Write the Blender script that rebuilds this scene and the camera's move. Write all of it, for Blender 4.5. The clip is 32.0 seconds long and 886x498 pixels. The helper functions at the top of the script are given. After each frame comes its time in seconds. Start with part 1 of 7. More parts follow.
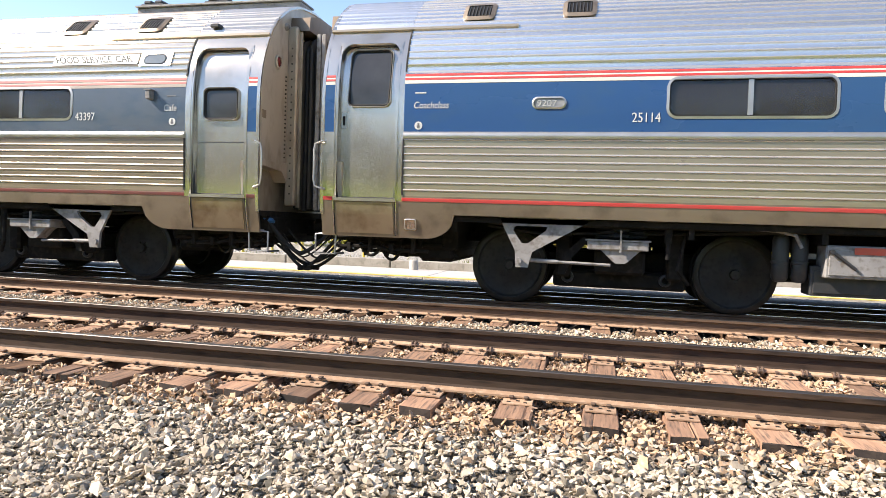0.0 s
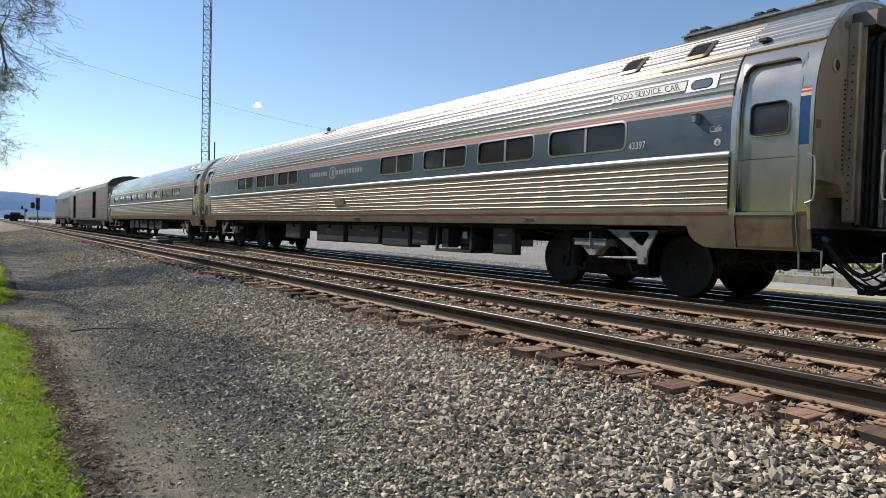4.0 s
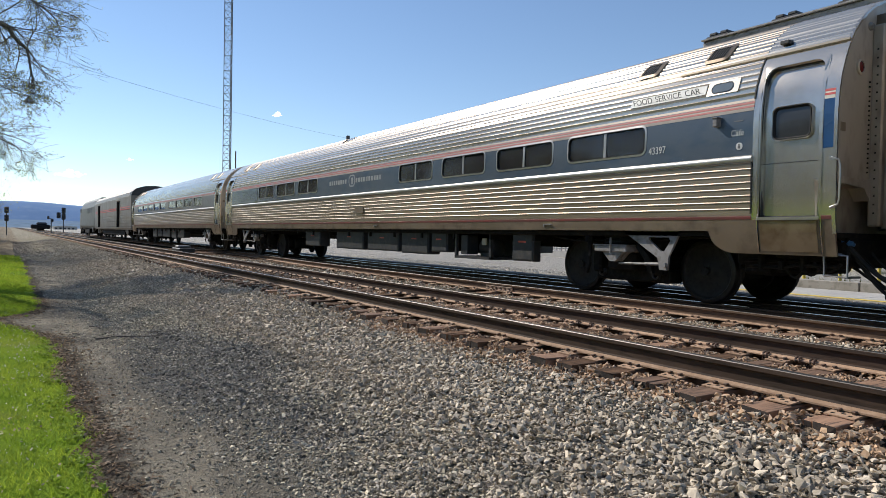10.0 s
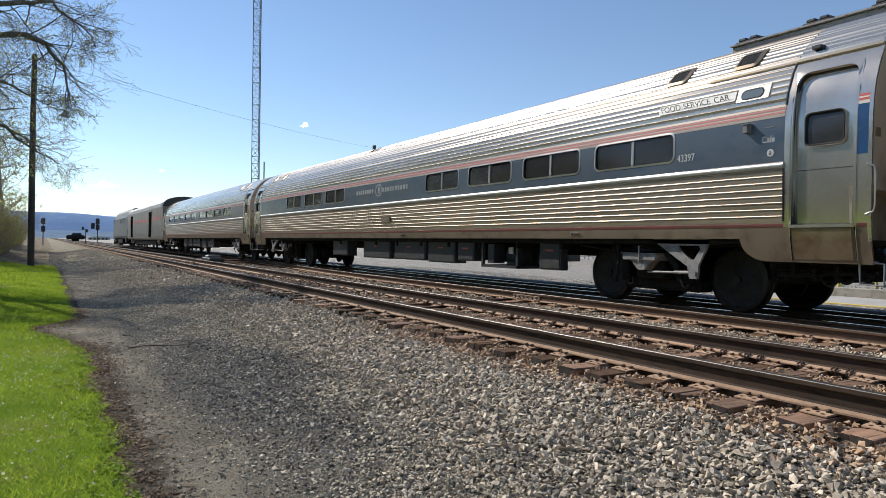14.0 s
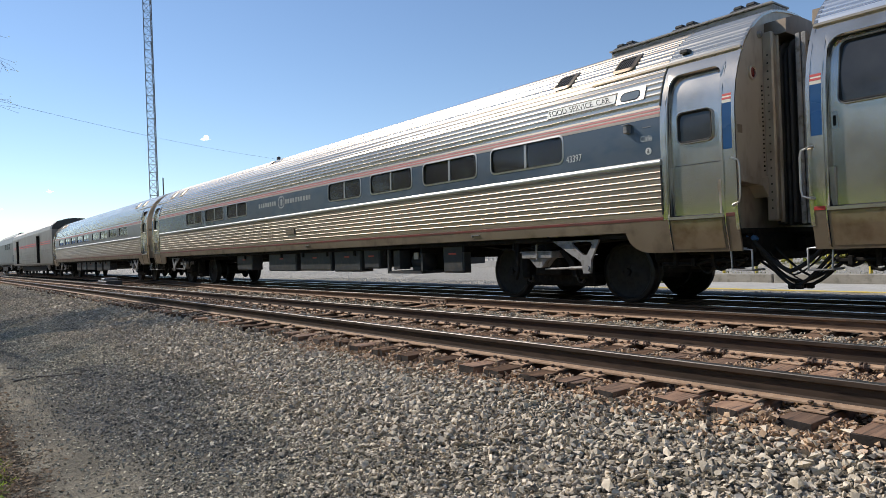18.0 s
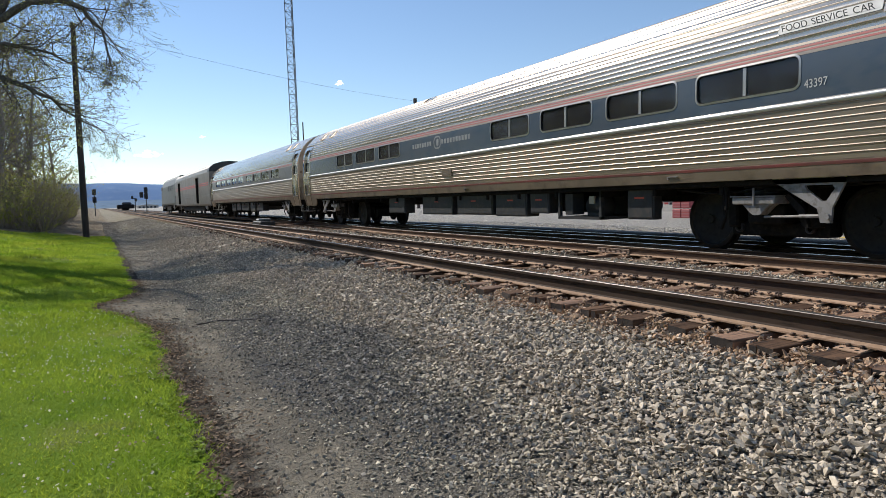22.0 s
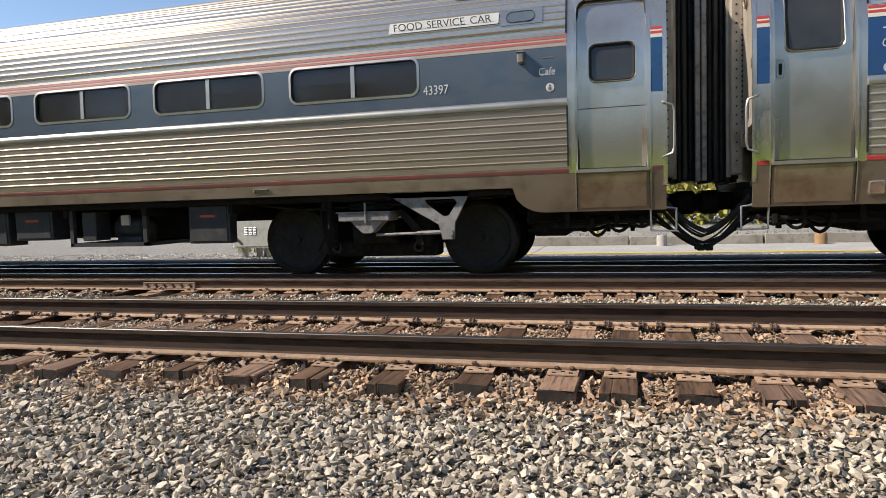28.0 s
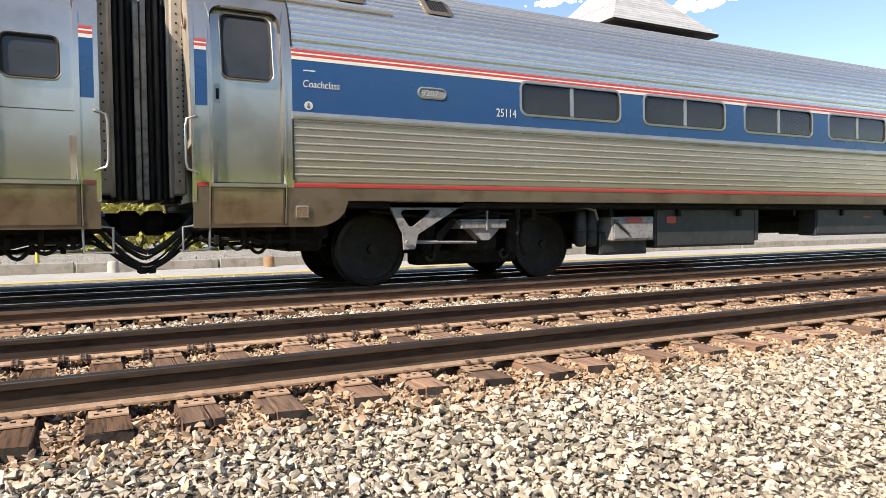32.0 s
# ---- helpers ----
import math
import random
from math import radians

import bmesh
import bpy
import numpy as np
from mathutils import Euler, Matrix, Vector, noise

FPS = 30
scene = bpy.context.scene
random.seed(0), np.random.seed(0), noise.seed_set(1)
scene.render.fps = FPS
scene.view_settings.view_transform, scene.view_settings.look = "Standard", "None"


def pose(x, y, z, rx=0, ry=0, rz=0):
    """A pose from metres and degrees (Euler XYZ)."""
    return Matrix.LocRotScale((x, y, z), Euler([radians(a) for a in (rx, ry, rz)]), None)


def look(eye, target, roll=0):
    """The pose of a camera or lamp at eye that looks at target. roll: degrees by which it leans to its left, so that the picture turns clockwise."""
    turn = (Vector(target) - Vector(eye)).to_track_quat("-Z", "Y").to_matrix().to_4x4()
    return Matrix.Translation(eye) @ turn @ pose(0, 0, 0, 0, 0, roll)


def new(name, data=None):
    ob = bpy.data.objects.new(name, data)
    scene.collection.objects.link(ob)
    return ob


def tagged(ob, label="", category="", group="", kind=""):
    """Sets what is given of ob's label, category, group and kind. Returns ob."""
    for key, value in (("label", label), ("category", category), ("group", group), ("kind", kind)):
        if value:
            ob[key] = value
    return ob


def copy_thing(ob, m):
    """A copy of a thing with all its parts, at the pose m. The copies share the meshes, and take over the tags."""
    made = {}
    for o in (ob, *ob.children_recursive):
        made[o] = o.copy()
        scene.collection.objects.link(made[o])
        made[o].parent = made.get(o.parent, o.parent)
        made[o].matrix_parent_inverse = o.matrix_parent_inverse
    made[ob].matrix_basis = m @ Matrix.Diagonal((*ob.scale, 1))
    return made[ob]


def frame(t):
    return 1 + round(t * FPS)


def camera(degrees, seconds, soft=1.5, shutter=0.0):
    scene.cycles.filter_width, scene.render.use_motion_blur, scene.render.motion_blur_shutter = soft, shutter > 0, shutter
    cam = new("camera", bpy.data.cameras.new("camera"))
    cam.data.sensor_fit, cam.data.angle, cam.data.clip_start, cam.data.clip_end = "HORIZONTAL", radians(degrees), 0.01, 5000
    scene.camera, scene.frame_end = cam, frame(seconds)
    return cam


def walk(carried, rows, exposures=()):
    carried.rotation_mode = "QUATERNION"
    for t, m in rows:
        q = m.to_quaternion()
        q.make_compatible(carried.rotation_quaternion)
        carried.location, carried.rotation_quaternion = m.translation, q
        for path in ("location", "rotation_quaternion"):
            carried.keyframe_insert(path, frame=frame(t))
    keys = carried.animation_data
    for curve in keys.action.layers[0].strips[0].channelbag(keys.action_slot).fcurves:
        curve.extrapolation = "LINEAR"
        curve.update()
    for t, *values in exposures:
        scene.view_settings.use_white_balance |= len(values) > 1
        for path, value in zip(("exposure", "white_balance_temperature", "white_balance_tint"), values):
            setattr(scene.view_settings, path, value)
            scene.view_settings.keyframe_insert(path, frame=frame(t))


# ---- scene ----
cam = camera(66.7, 32.0, 0.45)
PATH = [
    (0, (-0.037, 0.313, 0.927), (-0.488, 2.26, 0.853), 1.9),
    (0.5, (0.009, 0.325, 0.929), (-0.468, 2.265, 0.854), 2.2),
    (1, (0.021, 0.326, 0.929), (-0.487, 2.259, 0.857), 2.1),
    (1.5, (-0.013, 0.319, 0.929), (-0.667, 2.207, 0.848), 2.1),
    (2, (-0.086, 0.256, 0.921), (-1.122, 1.964, 0.821), 1.3),
    (2.5, (-0.151, 0.183, 0.911), (-1.579, 1.581, 0.821), 0.3),
    (3, (-0.177, 0.119, 0.909), (-1.8, 1.284, 0.823), 0.5),
    (3.5, (-0.172, 0.095, 0.906), (-1.817, 1.231, 0.839), 1.3),
    (5.5, (-0.148, 0.061, 0.901), (-1.808, 1.175, 0.845), 1.7),
    (6, (-0.16, 0.069, 0.896), (-1.822, 1.18, 0.843), 1.6),
    (6.5, (-0.152, 0.061, 0.897), (-1.814, 1.171, 0.847), 1.6),
    (7, (-0.153, 0.057, 0.893), (-1.821, 1.16, 0.846), 1.8),
    (7.5, (-0.147, 0.047, 0.898), (-1.815, 1.151, 0.854), 1.6),
    (8, (-0.155, 0.052, 0.898), (-1.822, 1.155, 0.856), 1.3),
    (8.5, (-0.162, 0.066, 0.899), (-1.833, 1.163, 0.858), 1.1),
    (9, (-0.158, 0.065, 0.9), (-1.834, 1.156, 0.86), 1.1),
    (9.5, (-0.158, 0.065, 0.902), (-1.836, 1.153, 0.861), 1.1),
    (10, (-0.167, 0.084, 0.907), (-1.848, 1.167, 0.866), 1.1),
    (10.5, (-0.176, 0.089, 0.911), (-1.86, 1.167, 0.871), 1.0),
    (11, (-0.175, 0.093, 0.915), (-1.865, 1.162, 0.877), 1.0),
    (11.5, (-0.175, 0.089, 0.915), (-1.879, 1.137, 0.881), 1.1),
    (12, (-0.167, 0.085, 0.915), (-1.879, 1.118, 0.886), 0.9),
    (12.5, (-0.168, 0.088, 0.919), (-1.886, 1.111, 0.895), 1.0),
    (13, (-0.159, 0.086, 0.932), (-1.878, 1.108, 0.913), 0.8),
    (13.5, (-0.166, 0.08, 0.925), (-1.888, 1.098, 0.908), 0.8),
    (15.5, (-0.158, 0.067, 0.901), (-1.883, 1.08, 0.88), 1.0),
    (16, (-0.171, 0.058, 0.893), (-1.898, 1.066, 0.852), 1.8),
    (16.5, (-0.115, 0.037, 0.892), (-1.844, 1.04, 0.834), 2.0),
    (17, (-0.074, 0.036, 0.894), (-1.792, 1.059, 0.846), 0.7),
    (17.5, (-0.036, 0.074, 0.893), (-1.676, 1.22, 0.896), -1.1),
    (18, (0.011, 0.156, 0.905), (-1.567, 1.385, 0.906), -2.2),
    (18.5, (-0.005, 0.215, 0.916), (-1.56, 1.471, 0.866), -0.9),
    (19, (-0.145, 0.197, 0.915), (-1.773, 1.354, 0.817), -1.0),
    (19.5, (-0.351, 0.104, 0.901), (-2.088, 1.092, 0.814), -0.7),
    (20, (-0.526, 0.096, 0.895), (-2.262, 1.083, 0.774), -0.7),
    (20.5, (-0.712, 0.109, 0.901), (-2.519, 0.96, 0.782), -0.4),
    (21, (-0.863, 0.06, 0.922), (-2.702, 0.832, 0.779), 0.9),
    (21.5, (-1.113, -0.005, 0.937), (-3.001, 0.648, 0.861), -0.1),
    (22, (-1.333, 0.031, 0.944), (-3.11, 0.936, 0.789), -1.9),
    (22.5, (-1.608, 0.077, 0.95), (-3.353, 1.045, 0.811), -0.7),
    (23, (-1.917, 0.058, 0.944), (-3.727, 0.897, 0.795), -0.8),
    (23.5, (-2.2, 0.035, 0.934), (-4.032, 0.819, 0.769), -0.2),
    (24, (-2.458, 0.052, 0.934), (-4.244, 0.942, 0.808), -2.0),
    (24.5, (-2.783, 0.055, 0.928), (-4.622, 0.822, 0.752), 1.3),
    (26.5, (-3.957, 0.206, 0.879), (-5.737, 1.115, 0.81), -0.9),
    (27, (-4.155, 0.3, 0.877), (-5.835, 1.384, 0.812), -3.8),
    (27.5, (-4.323, 0.376, 0.879), (-5.4907, 1.9921, 0.719), -0.6),
    (28, (-4.451, 0.395, 0.885), (-4.9938, 2.3155, 0.750), -1.8),
    (28.5, (-4.447, 0.421, 0.888), (-4.5876, 2.4134, 0.791), -0.1),
    (29, (-4.445, 0.438, 0.89), (-4.7587, 2.4128, 0.879), -0.5),
    (29.5, (-4.471, 0.442, 0.874), (-5.1850, 2.3099, 0.853), -0.1),
    (30, (-4.492, 0.423, 0.861), (-5.2670, 2.2671, 0.819), -0.1),
    (30.5, (-4.497, 0.446, 0.851), (-4.9478, 2.3932, 0.800), -0.4),
    (31, (-4.438, 0.507, 0.838), (-4.5436, 2.5033, 0.778), -0.3),
    (31.5, (-4.288, 0.59, 0.809), (-3.7838, 2.5247, 0.743), -0.1),
    (32, (-4.14, 0.678, 0.787), (-3.2282, 2.4556, 0.707), -0.5),
]
EXPOSURES = [(0, 1.22, 6780, 15), (0.6, 1.06, 6800, 15), (1.0, 0.86, 6820, 15), (1.6, 0.6, 6950, 13), (2.0, 0.4, 6850, 12), (2.4, 0.25, 6600, 11), (3.0, 0.15, 6350, 10), (6.0, -0.05, 6250, 11), (9.0, 0.0, 6250, 11), (13.0, 0.04, 6280, 11), (16.0, 0.05, 6250, 11), (17.0, -0.15, 6250, 11), (18.0, 0.05, 6250, 11), (19.0, 0.15, 6450, 11), (20.0, -0.08, 6300, 11), (22.0, -0.02, 6250, 11), (24.5, -0.05, 6250, 11), (27.0, -0.25, 6200, 12), (28.0, 0.35, 6600, 13), (28.5, 0.62, 6600, 13), (29.0, 0.85, 6550, 11), (29.5, 0.65, 6500, 12), (30.0, 0.4, 6450, 11), (31.0, 0.54, 6560, 12), (32.0, 0.76, 6740, 13)]
walk(cam, [(t, look(eye, target, roll)) for t, eye, target, roll in PATH], EXPOSURES)

# ---- light ----
SUN = Vector((0.71, 0.30, -0.637)).normalized()
world = bpy.data.worlds.new("world")
scene.world = world
world.use_nodes = True
wn = world.node_tree.nodes
sky = wn.new("ShaderNodeTexSky")
sky.sky_type = 'NISHITA'
sky.sun_disc = False
sky.sun_elevation = math.asin(-SUN.z)
sky.sun_rotation = math.atan2(-SUN.x, -SUN.y)
sky.altitude, sky.air_density, sky.dust_density, sky.ozone_density = 50, 0.95, 0.0, 1.9
wn["Background"].inputs[1].default_value = 0.128
world.node_tree.links.new(sky.outputs[0], wn["Background"].inputs[0])
sl = bpy.data.lights.new("sun", 'SUN')
sl.energy, sl.angle, sl.color = 4.8, radians(0.53), (1.0, 0.92, 0.80)
so = new("sun", sl)
so.rotation_mode = 'QUATERNION'
so.rotation_quaternion = SUN.to_track_quat('-Z', 'Y')


# ---- materials ----
def material(name, c, rough=0.6, metal=0.0, c2=None, scale=4.0, stretch=(1, 1, 1), bump=0.0, bscale=40.0, c3=None, scale3=30.0,
             rvar=0.0, rand=0.0, glow=0.0, island=0.0, spec=0.5, coat=0.0, through_light=0.0):
    """Two scales of colour variation, roughness variation and fine relief, all from world-size noise."""
    m = bpy.data.materials.new(name)
    m.use_nodes = True
    nt = m.node_tree
    b = nt.nodes["Principled BSDF"]
    b.inputs["Roughness"].default_value = rough
    b.inputs["Metallic"].default_value = metal
    b.inputs["Specular IOR Level"].default_value = spec
    b.inputs["Coat Weight"].default_value = coat
    b.inputs["Base Color"].default_value = (*c, 1)
    tc = nt.nodes.new("ShaderNodeNewGeometry")
    mp = nt.nodes.new("ShaderNodeMapping")
    mp.inputs["Scale"].default_value = stretch
    nt.links.new(tc.outputs["Position"], mp.inputs[0])

    def tex(s, detail=4):
        n = nt.nodes.new("ShaderNodeTexNoise")
        n.inputs["Scale"].default_value = s
        n.inputs["Detail"].default_value = detail
        nt.links.new(mp.outputs[0], n.inputs["Vector"])
        return n

    def ramp(src, lo, hi):
        r = nt.nodes.new("ShaderNodeMapRange")
        r.inputs[1].default_value, r.inputs[2].default_value = lo, hi
        nt.links.new(src, r.inputs[0])
        return r.outputs[0]

    def mix(fac, a, bb, mode='MIX'):
        x = nt.nodes.new("ShaderNodeMix")
        x.data_type, x.blend_type = 'RGBA', mode
        if isinstance(fac, float):
            x.inputs[0].default_value = fac
        else:
            nt.links.new(fac, x.inputs[0])
        for k, v in ((6, a), (7, bb)):
            if isinstance(v, tuple):
                x.inputs[k].default_value = (*v, 1)
            else:
                nt.links.new(v, x.inputs[k])
        return x.outputs[2]

    col = None
    if c2:
        col = mix(ramp(tex(scale).outputs[0], 0.35, 0.68), c, c2)
    if c3:
        col = mix(ramp(tex(scale3, 6).outputs[0], 0.5, 0.72), col if col else c, c3)
    if rand or island:
        src = nt.nodes.new("ShaderNodeObjectInfo").outputs["Random"] if rand else tc.outputs["Random Per Island"]
        v = rand or island
        r = nt.nodes.new("ShaderNodeMapRange")
        r.inputs[3].default_value, r.inputs[4].default_value = 1 - v, 1 + v
        nt.links.new(src, r.inputs[0])
        h = nt.nodes.new("ShaderNodeHueSaturation")
        nt.links.new(r.outputs[0], h.inputs["Value"])
        if col:
            nt.links.new(col, h.inputs["Color"])
        else:
            h.inputs["Color"].default_value = (*c, 1)
        col = h.outputs[0]
    if col:
        nt.links.new(col, b.inputs["Base Color"])
    if rvar:
        r = nt.nodes.new("ShaderNodeMapRange")
        r.inputs[3].default_value, r.inputs[4].default_value = max(0.03, rough - rvar), min(1, rough + rvar)
        nt.links.new(tex(scale * 2.3).outputs[0], r.inputs[0])
        nt.links.new(r.outputs[0], b.inputs["Roughness"])
    if bump:
        bp = nt.nodes.new("ShaderNodeBump")
        bp.inputs["Strength"].default_value = 1.0
        bp.inputs["Distance"].default_value = bump
        nt.links.new(tex(bscale, 5).outputs[0], bp.inputs["Height"])
        nt.links.new(bp.outputs[0], b.inputs["Normal"])
    if glow:
        b.inputs["Emission Color"].default_value = (*c, 1)
        b.inputs["Emission Strength"].default_value = glow
    if through_light:
        # thin matter that lets sunlight glow through
        tr = nt.nodes.new("ShaderNodeBsdfTranslucent")
        tr.inputs[0].default_value = (*c, 1)
        if col:
            nt.links.new(col, tr.inputs[0])
        sh = nt.nodes.new("ShaderNodeMixShader")
        sh.inputs[0].default_value = through_light
        nt.links.new(b.outputs[0], sh.inputs[1])
        nt.links.new(tr.outputs[0], sh.inputs[2])
        nt.links.new(sh.outputs[0], nt.nodes["Material Output"].inputs[0])
    return m


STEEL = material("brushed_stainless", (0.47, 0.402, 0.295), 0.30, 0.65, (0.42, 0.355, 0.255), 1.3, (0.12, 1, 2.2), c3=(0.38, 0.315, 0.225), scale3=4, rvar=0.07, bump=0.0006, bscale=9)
STEEL_OLD = material("dull_stainless", (0.44, 0.35, 0.26), 0.33, 0.7, (0.345, 0.272, 0.198), 1.3, (0.12, 1, 2.2), c3=(0.265, 0.215, 0.16), scale3=4, rvar=0.08, bump=0.0006, bscale=9)
# flute edges paler than the wall flats: their highlight is in the colour
RIBSTEEL = material("highlight_flute_edge", (0.72, 0.66, 0.57), 0.27, 0.7, (0.60, 0.54, 0.45), 1.5, (0.12, 1, 2.2), rvar=0.06)
RIBSTEEL_OLD = material("old_highlight_flute_edge", (0.47, 0.395, 0.31), 0.37, 0.75, (0.39, 0.32, 0.245), 1.5, (0.12, 1, 2.2), rvar=0.06)
# roof bases lightened beyond the sides for the bright sky they reflect
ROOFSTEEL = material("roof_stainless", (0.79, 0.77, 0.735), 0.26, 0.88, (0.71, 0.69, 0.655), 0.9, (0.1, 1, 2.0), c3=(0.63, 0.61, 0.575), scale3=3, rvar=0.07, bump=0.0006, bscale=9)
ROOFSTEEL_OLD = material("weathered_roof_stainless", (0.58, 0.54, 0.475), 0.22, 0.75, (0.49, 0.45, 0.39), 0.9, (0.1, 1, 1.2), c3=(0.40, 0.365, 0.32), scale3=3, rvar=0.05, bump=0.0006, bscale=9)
STEEL_SMOOTH = material("smooth_stainless", (0.66, 0.595, 0.505), 0.19, 0.85, (0.59, 0.525, 0.44), 1.1, (0.6, 1, 0.5), c3=(0.50, 0.435, 0.35), scale3=3.5, rvar=0.06, bump=0.0005, bscale=5)
STEEL_DIRTY = material("grimy_stainless", (0.315, 0.25, 0.183), 0.48, 0.7, (0.24, 0.188, 0.135), 2.0, (0.5, 1, 0.5), c3=(0.18, 0.137, 0.098), scale3=6, rvar=0.12, bump=0.0008, bscale=12)
# the brown reflections of the trap panels are put into this colour
TRAPSTEEL = material("brown_reflection_trap_steel", (0.45, 0.36, 0.255), 0.33, 0.75, (0.36, 0.28, 0.19), 3.0, (0.6, 1, 0.6), c3=(0.25, 0.175, 0.105), scale3=7, rvar=0.12, bump=0.0012, bscale=6)
ALU = material("window_frame_aluminium", (0.52, 0.50, 0.46), 0.36, 0.75, (0.42, 0.40, 0.365), 3.0, rvar=0.08)
BLUE = material("blue_paint", (0.022, 0.075, 0.20), 0.28, 0.0, (0.028, 0.085, 0.19), 0.8, (0.5, 1, 1), c3=(0.03, 0.082, 0.185), scale3=4.0, rvar=0.08, bump=0.0004, bscale=8, spec=0.4)
# dull blue with the grey glare along the car mixed into the paint
BLUE_GLARED = material("faded_glare_greyed_blue", (0.073, 0.096, 0.125), 0.24, 0.0, (0.088, 0.104, 0.122), 0.8, (0.5, 1, 1), c3=(0.05, 0.078, 0.112), scale3=4.0, rvar=0.08, bump=0.0004, bscale=8, spec=0.7, coat=0.25)
ENDPAINT = material("dusty_end_sheet", (0.52, 0.46, 0.38), 0.42, 0.25, (0.44, 0.38, 0.31), 1.6, (1, 1, 0.5), c3=(0.33, 0.27, 0.205), scale3=5, rvar=0.1)
POSTSTEEL = material("dusty_end_post", (0.44, 0.385, 0.315), 0.45, 0.3, (0.35, 0.30, 0.24), 1.6, (1, 1, 0.5), c3=(0.24, 0.195, 0.15), scale3=6, rvar=0.1)
GREYBAND = material("grey_window_band", (0.13, 0.13, 0.135), 0.35, 0.0, (0.16, 0.155, 0.15), 0.8, (0.5, 1, 1), c3=(0.11, 0.105, 0.10), scale3=4.0, rvar=0.08)
# dulled stripe colours: weathered paint plus the grazing glare along the cars
RED_DULL = material("dulled_red_paint", (0.20, 0.05, 0.042), 0.45, c2=(0.13, 0.052, 0.042), scale=2.0, rvar=0.08)
RED = material("red_stripe_paint", (0.55, 0.05, 0.045), 0.4, c2=(0.48, 0.07, 0.06), scale=2.0, rvar=0.08)
RED_MUTED = material("faded_glare_muted_red", (0.42, 0.10, 0.085), 0.45, c2=(0.36, 0.125, 0.105), scale=2.0, rvar=0.08)
CREAM_MUTED = material("dusty_glare_muted_cream", (0.44, 0.375, 0.315), 0.45, c2=(0.36, 0.31, 0.265), scale=2.0, rvar=0.08)
CREAM = material("cream_stripe_paint", (0.78, 0.72, 0.60), 0.4, c2=(0.7, 0.64, 0.53), scale=2.0, rvar=0.08)
WHITE = material("white_lettering", (0.68, 0.68, 0.65), 0.5, c2=(0.52, 0.52, 0.50), scale=6)
GREY_TEXT = material("grey_lettering", (0.10, 0.10, 0.10), 0.5, c2=(0.16, 0.16, 0.16), scale=6)
SIGNPLATE = material("matt_pale_sign_plate", (0.55, 0.55, 0.53), 0.6, 0.1, (0.45, 0.45, 0.43), 5, rvar=0.1)
BOARDTEXT = material("pale_board_figures", (0.5, 0.5, 0.47), 0.5, c2=(0.4, 0.4, 0.38), scale=8)
FADED = material("faded_lettering", (0.34, 0.345, 0.33), 0.5, c2=(0.20, 0.21, 0.21), scale=5)
DUSTYRUBBER = material("dusty_bellows_rubber", (0.05, 0.047, 0.043), 0.75, c2=(0.08, 0.072, 0.064), scale=3, stretch=(1, 1, 0.3), c3=(0.03, 0.03, 0.03), scale3=9, spec=0.18)
RUBBER = material("black_rubber", (0.018, 0.018, 0.018), 0.6, c2=(0.035, 0.033, 0.03), scale=5, bump=0.001, bscale=20, rvar=0.1, spec=0.18)
UNDER = material("sooty_underframe", (0.009, 0.0087, 0.0083), 0.75, c2=(0.018, 0.016, 0.014), scale=4, c3=(0.028, 0.024, 0.020), scale3=14, bump=0.001, bscale=30, spec=0.18)
EQUIP = material("dark_equipment_paint", (0.028, 0.03, 0.033), 0.5, c2=(0.04, 0.04, 0.04), scale=3, c3=(0.06, 0.052, 0.045), scale3=9, rvar=0.1)
GREYPAINT = material("grey_truck_paint", (0.30, 0.29, 0.28), 0.55, c2=(0.22, 0.21, 0.20), scale=5, c3=(0.13, 0.11, 0.09), scale3=14, bump=0.0006, bscale=40)
WHEELM = material("dusty_wheel_steel", (0.021, 0.020, 0.019), 0.65, 0.2, c2=(0.037, 0.034, 0.030), scale=5, c3=(0.012, 0.0115, 0.011), scale3=18, rvar=0.1)
TYRE = material("worn_tyre_steel", (0.035, 0.033, 0.031), 0.42, 0.6, c2=(0.055, 0.05, 0.045), scale=6, rvar=0.1)
TAGRED = material("red_warning_tag", (0.6, 0.09, 0.05), 0.5, c2=(0.5, 0.1, 0.06), scale=12)
LENSRED = material("red_marker_lens", (0.13, 0.014, 0.014), 0.2, spec=0.6)
RAILSIDE = material("rail_brown", (0.048, 0.033, 0.024), 0.75, 0.0, (0.068, 0.045, 0.032), 2.5, (0.4, 1, 3), c3=(0.019, 0.014, 0.011), scale3=12, bump=0.0008, bscale=60, spec=0.2)
RAILRUST = material("rail_rust_brown", (0.115, 0.075, 0.05), 0.8, 0.0, (0.16, 0.105, 0.07), 2.5, (0.4, 1, 3), c3=(0.06, 0.04, 0.028), scale3=12, bump=0.0008, bscale=60, spec=0.15)
RAILTOP = material("worn_rail_head", (0.17, 0.155, 0.14), 0.46, 1.0, (0.15, 0.135, 0.12), 2.0, (0.2, 1, 1), rvar=0.06)
RAILSHINE = material("bright_rail_head", (0.52, 0.52, 0.52), 0.22, 1.0, (0.42, 0.415, 0.41), 2.0, (0.2, 1, 1), rvar=0.05)
PLATE = material("rusty_tie_plate", (0.41, 0.268, 0.168), 0.8, c2=(0.31, 0.193, 0.117), scale=8, c3=(0.47, 0.33, 0.225), scale3=30, bump=0.001, bscale=90, rand=0.2)
SPIKE = material("spike_iron", (0.10, 0.07, 0.05), 0.7, 0.2, (0.16, 0.10, 0.07), 20)
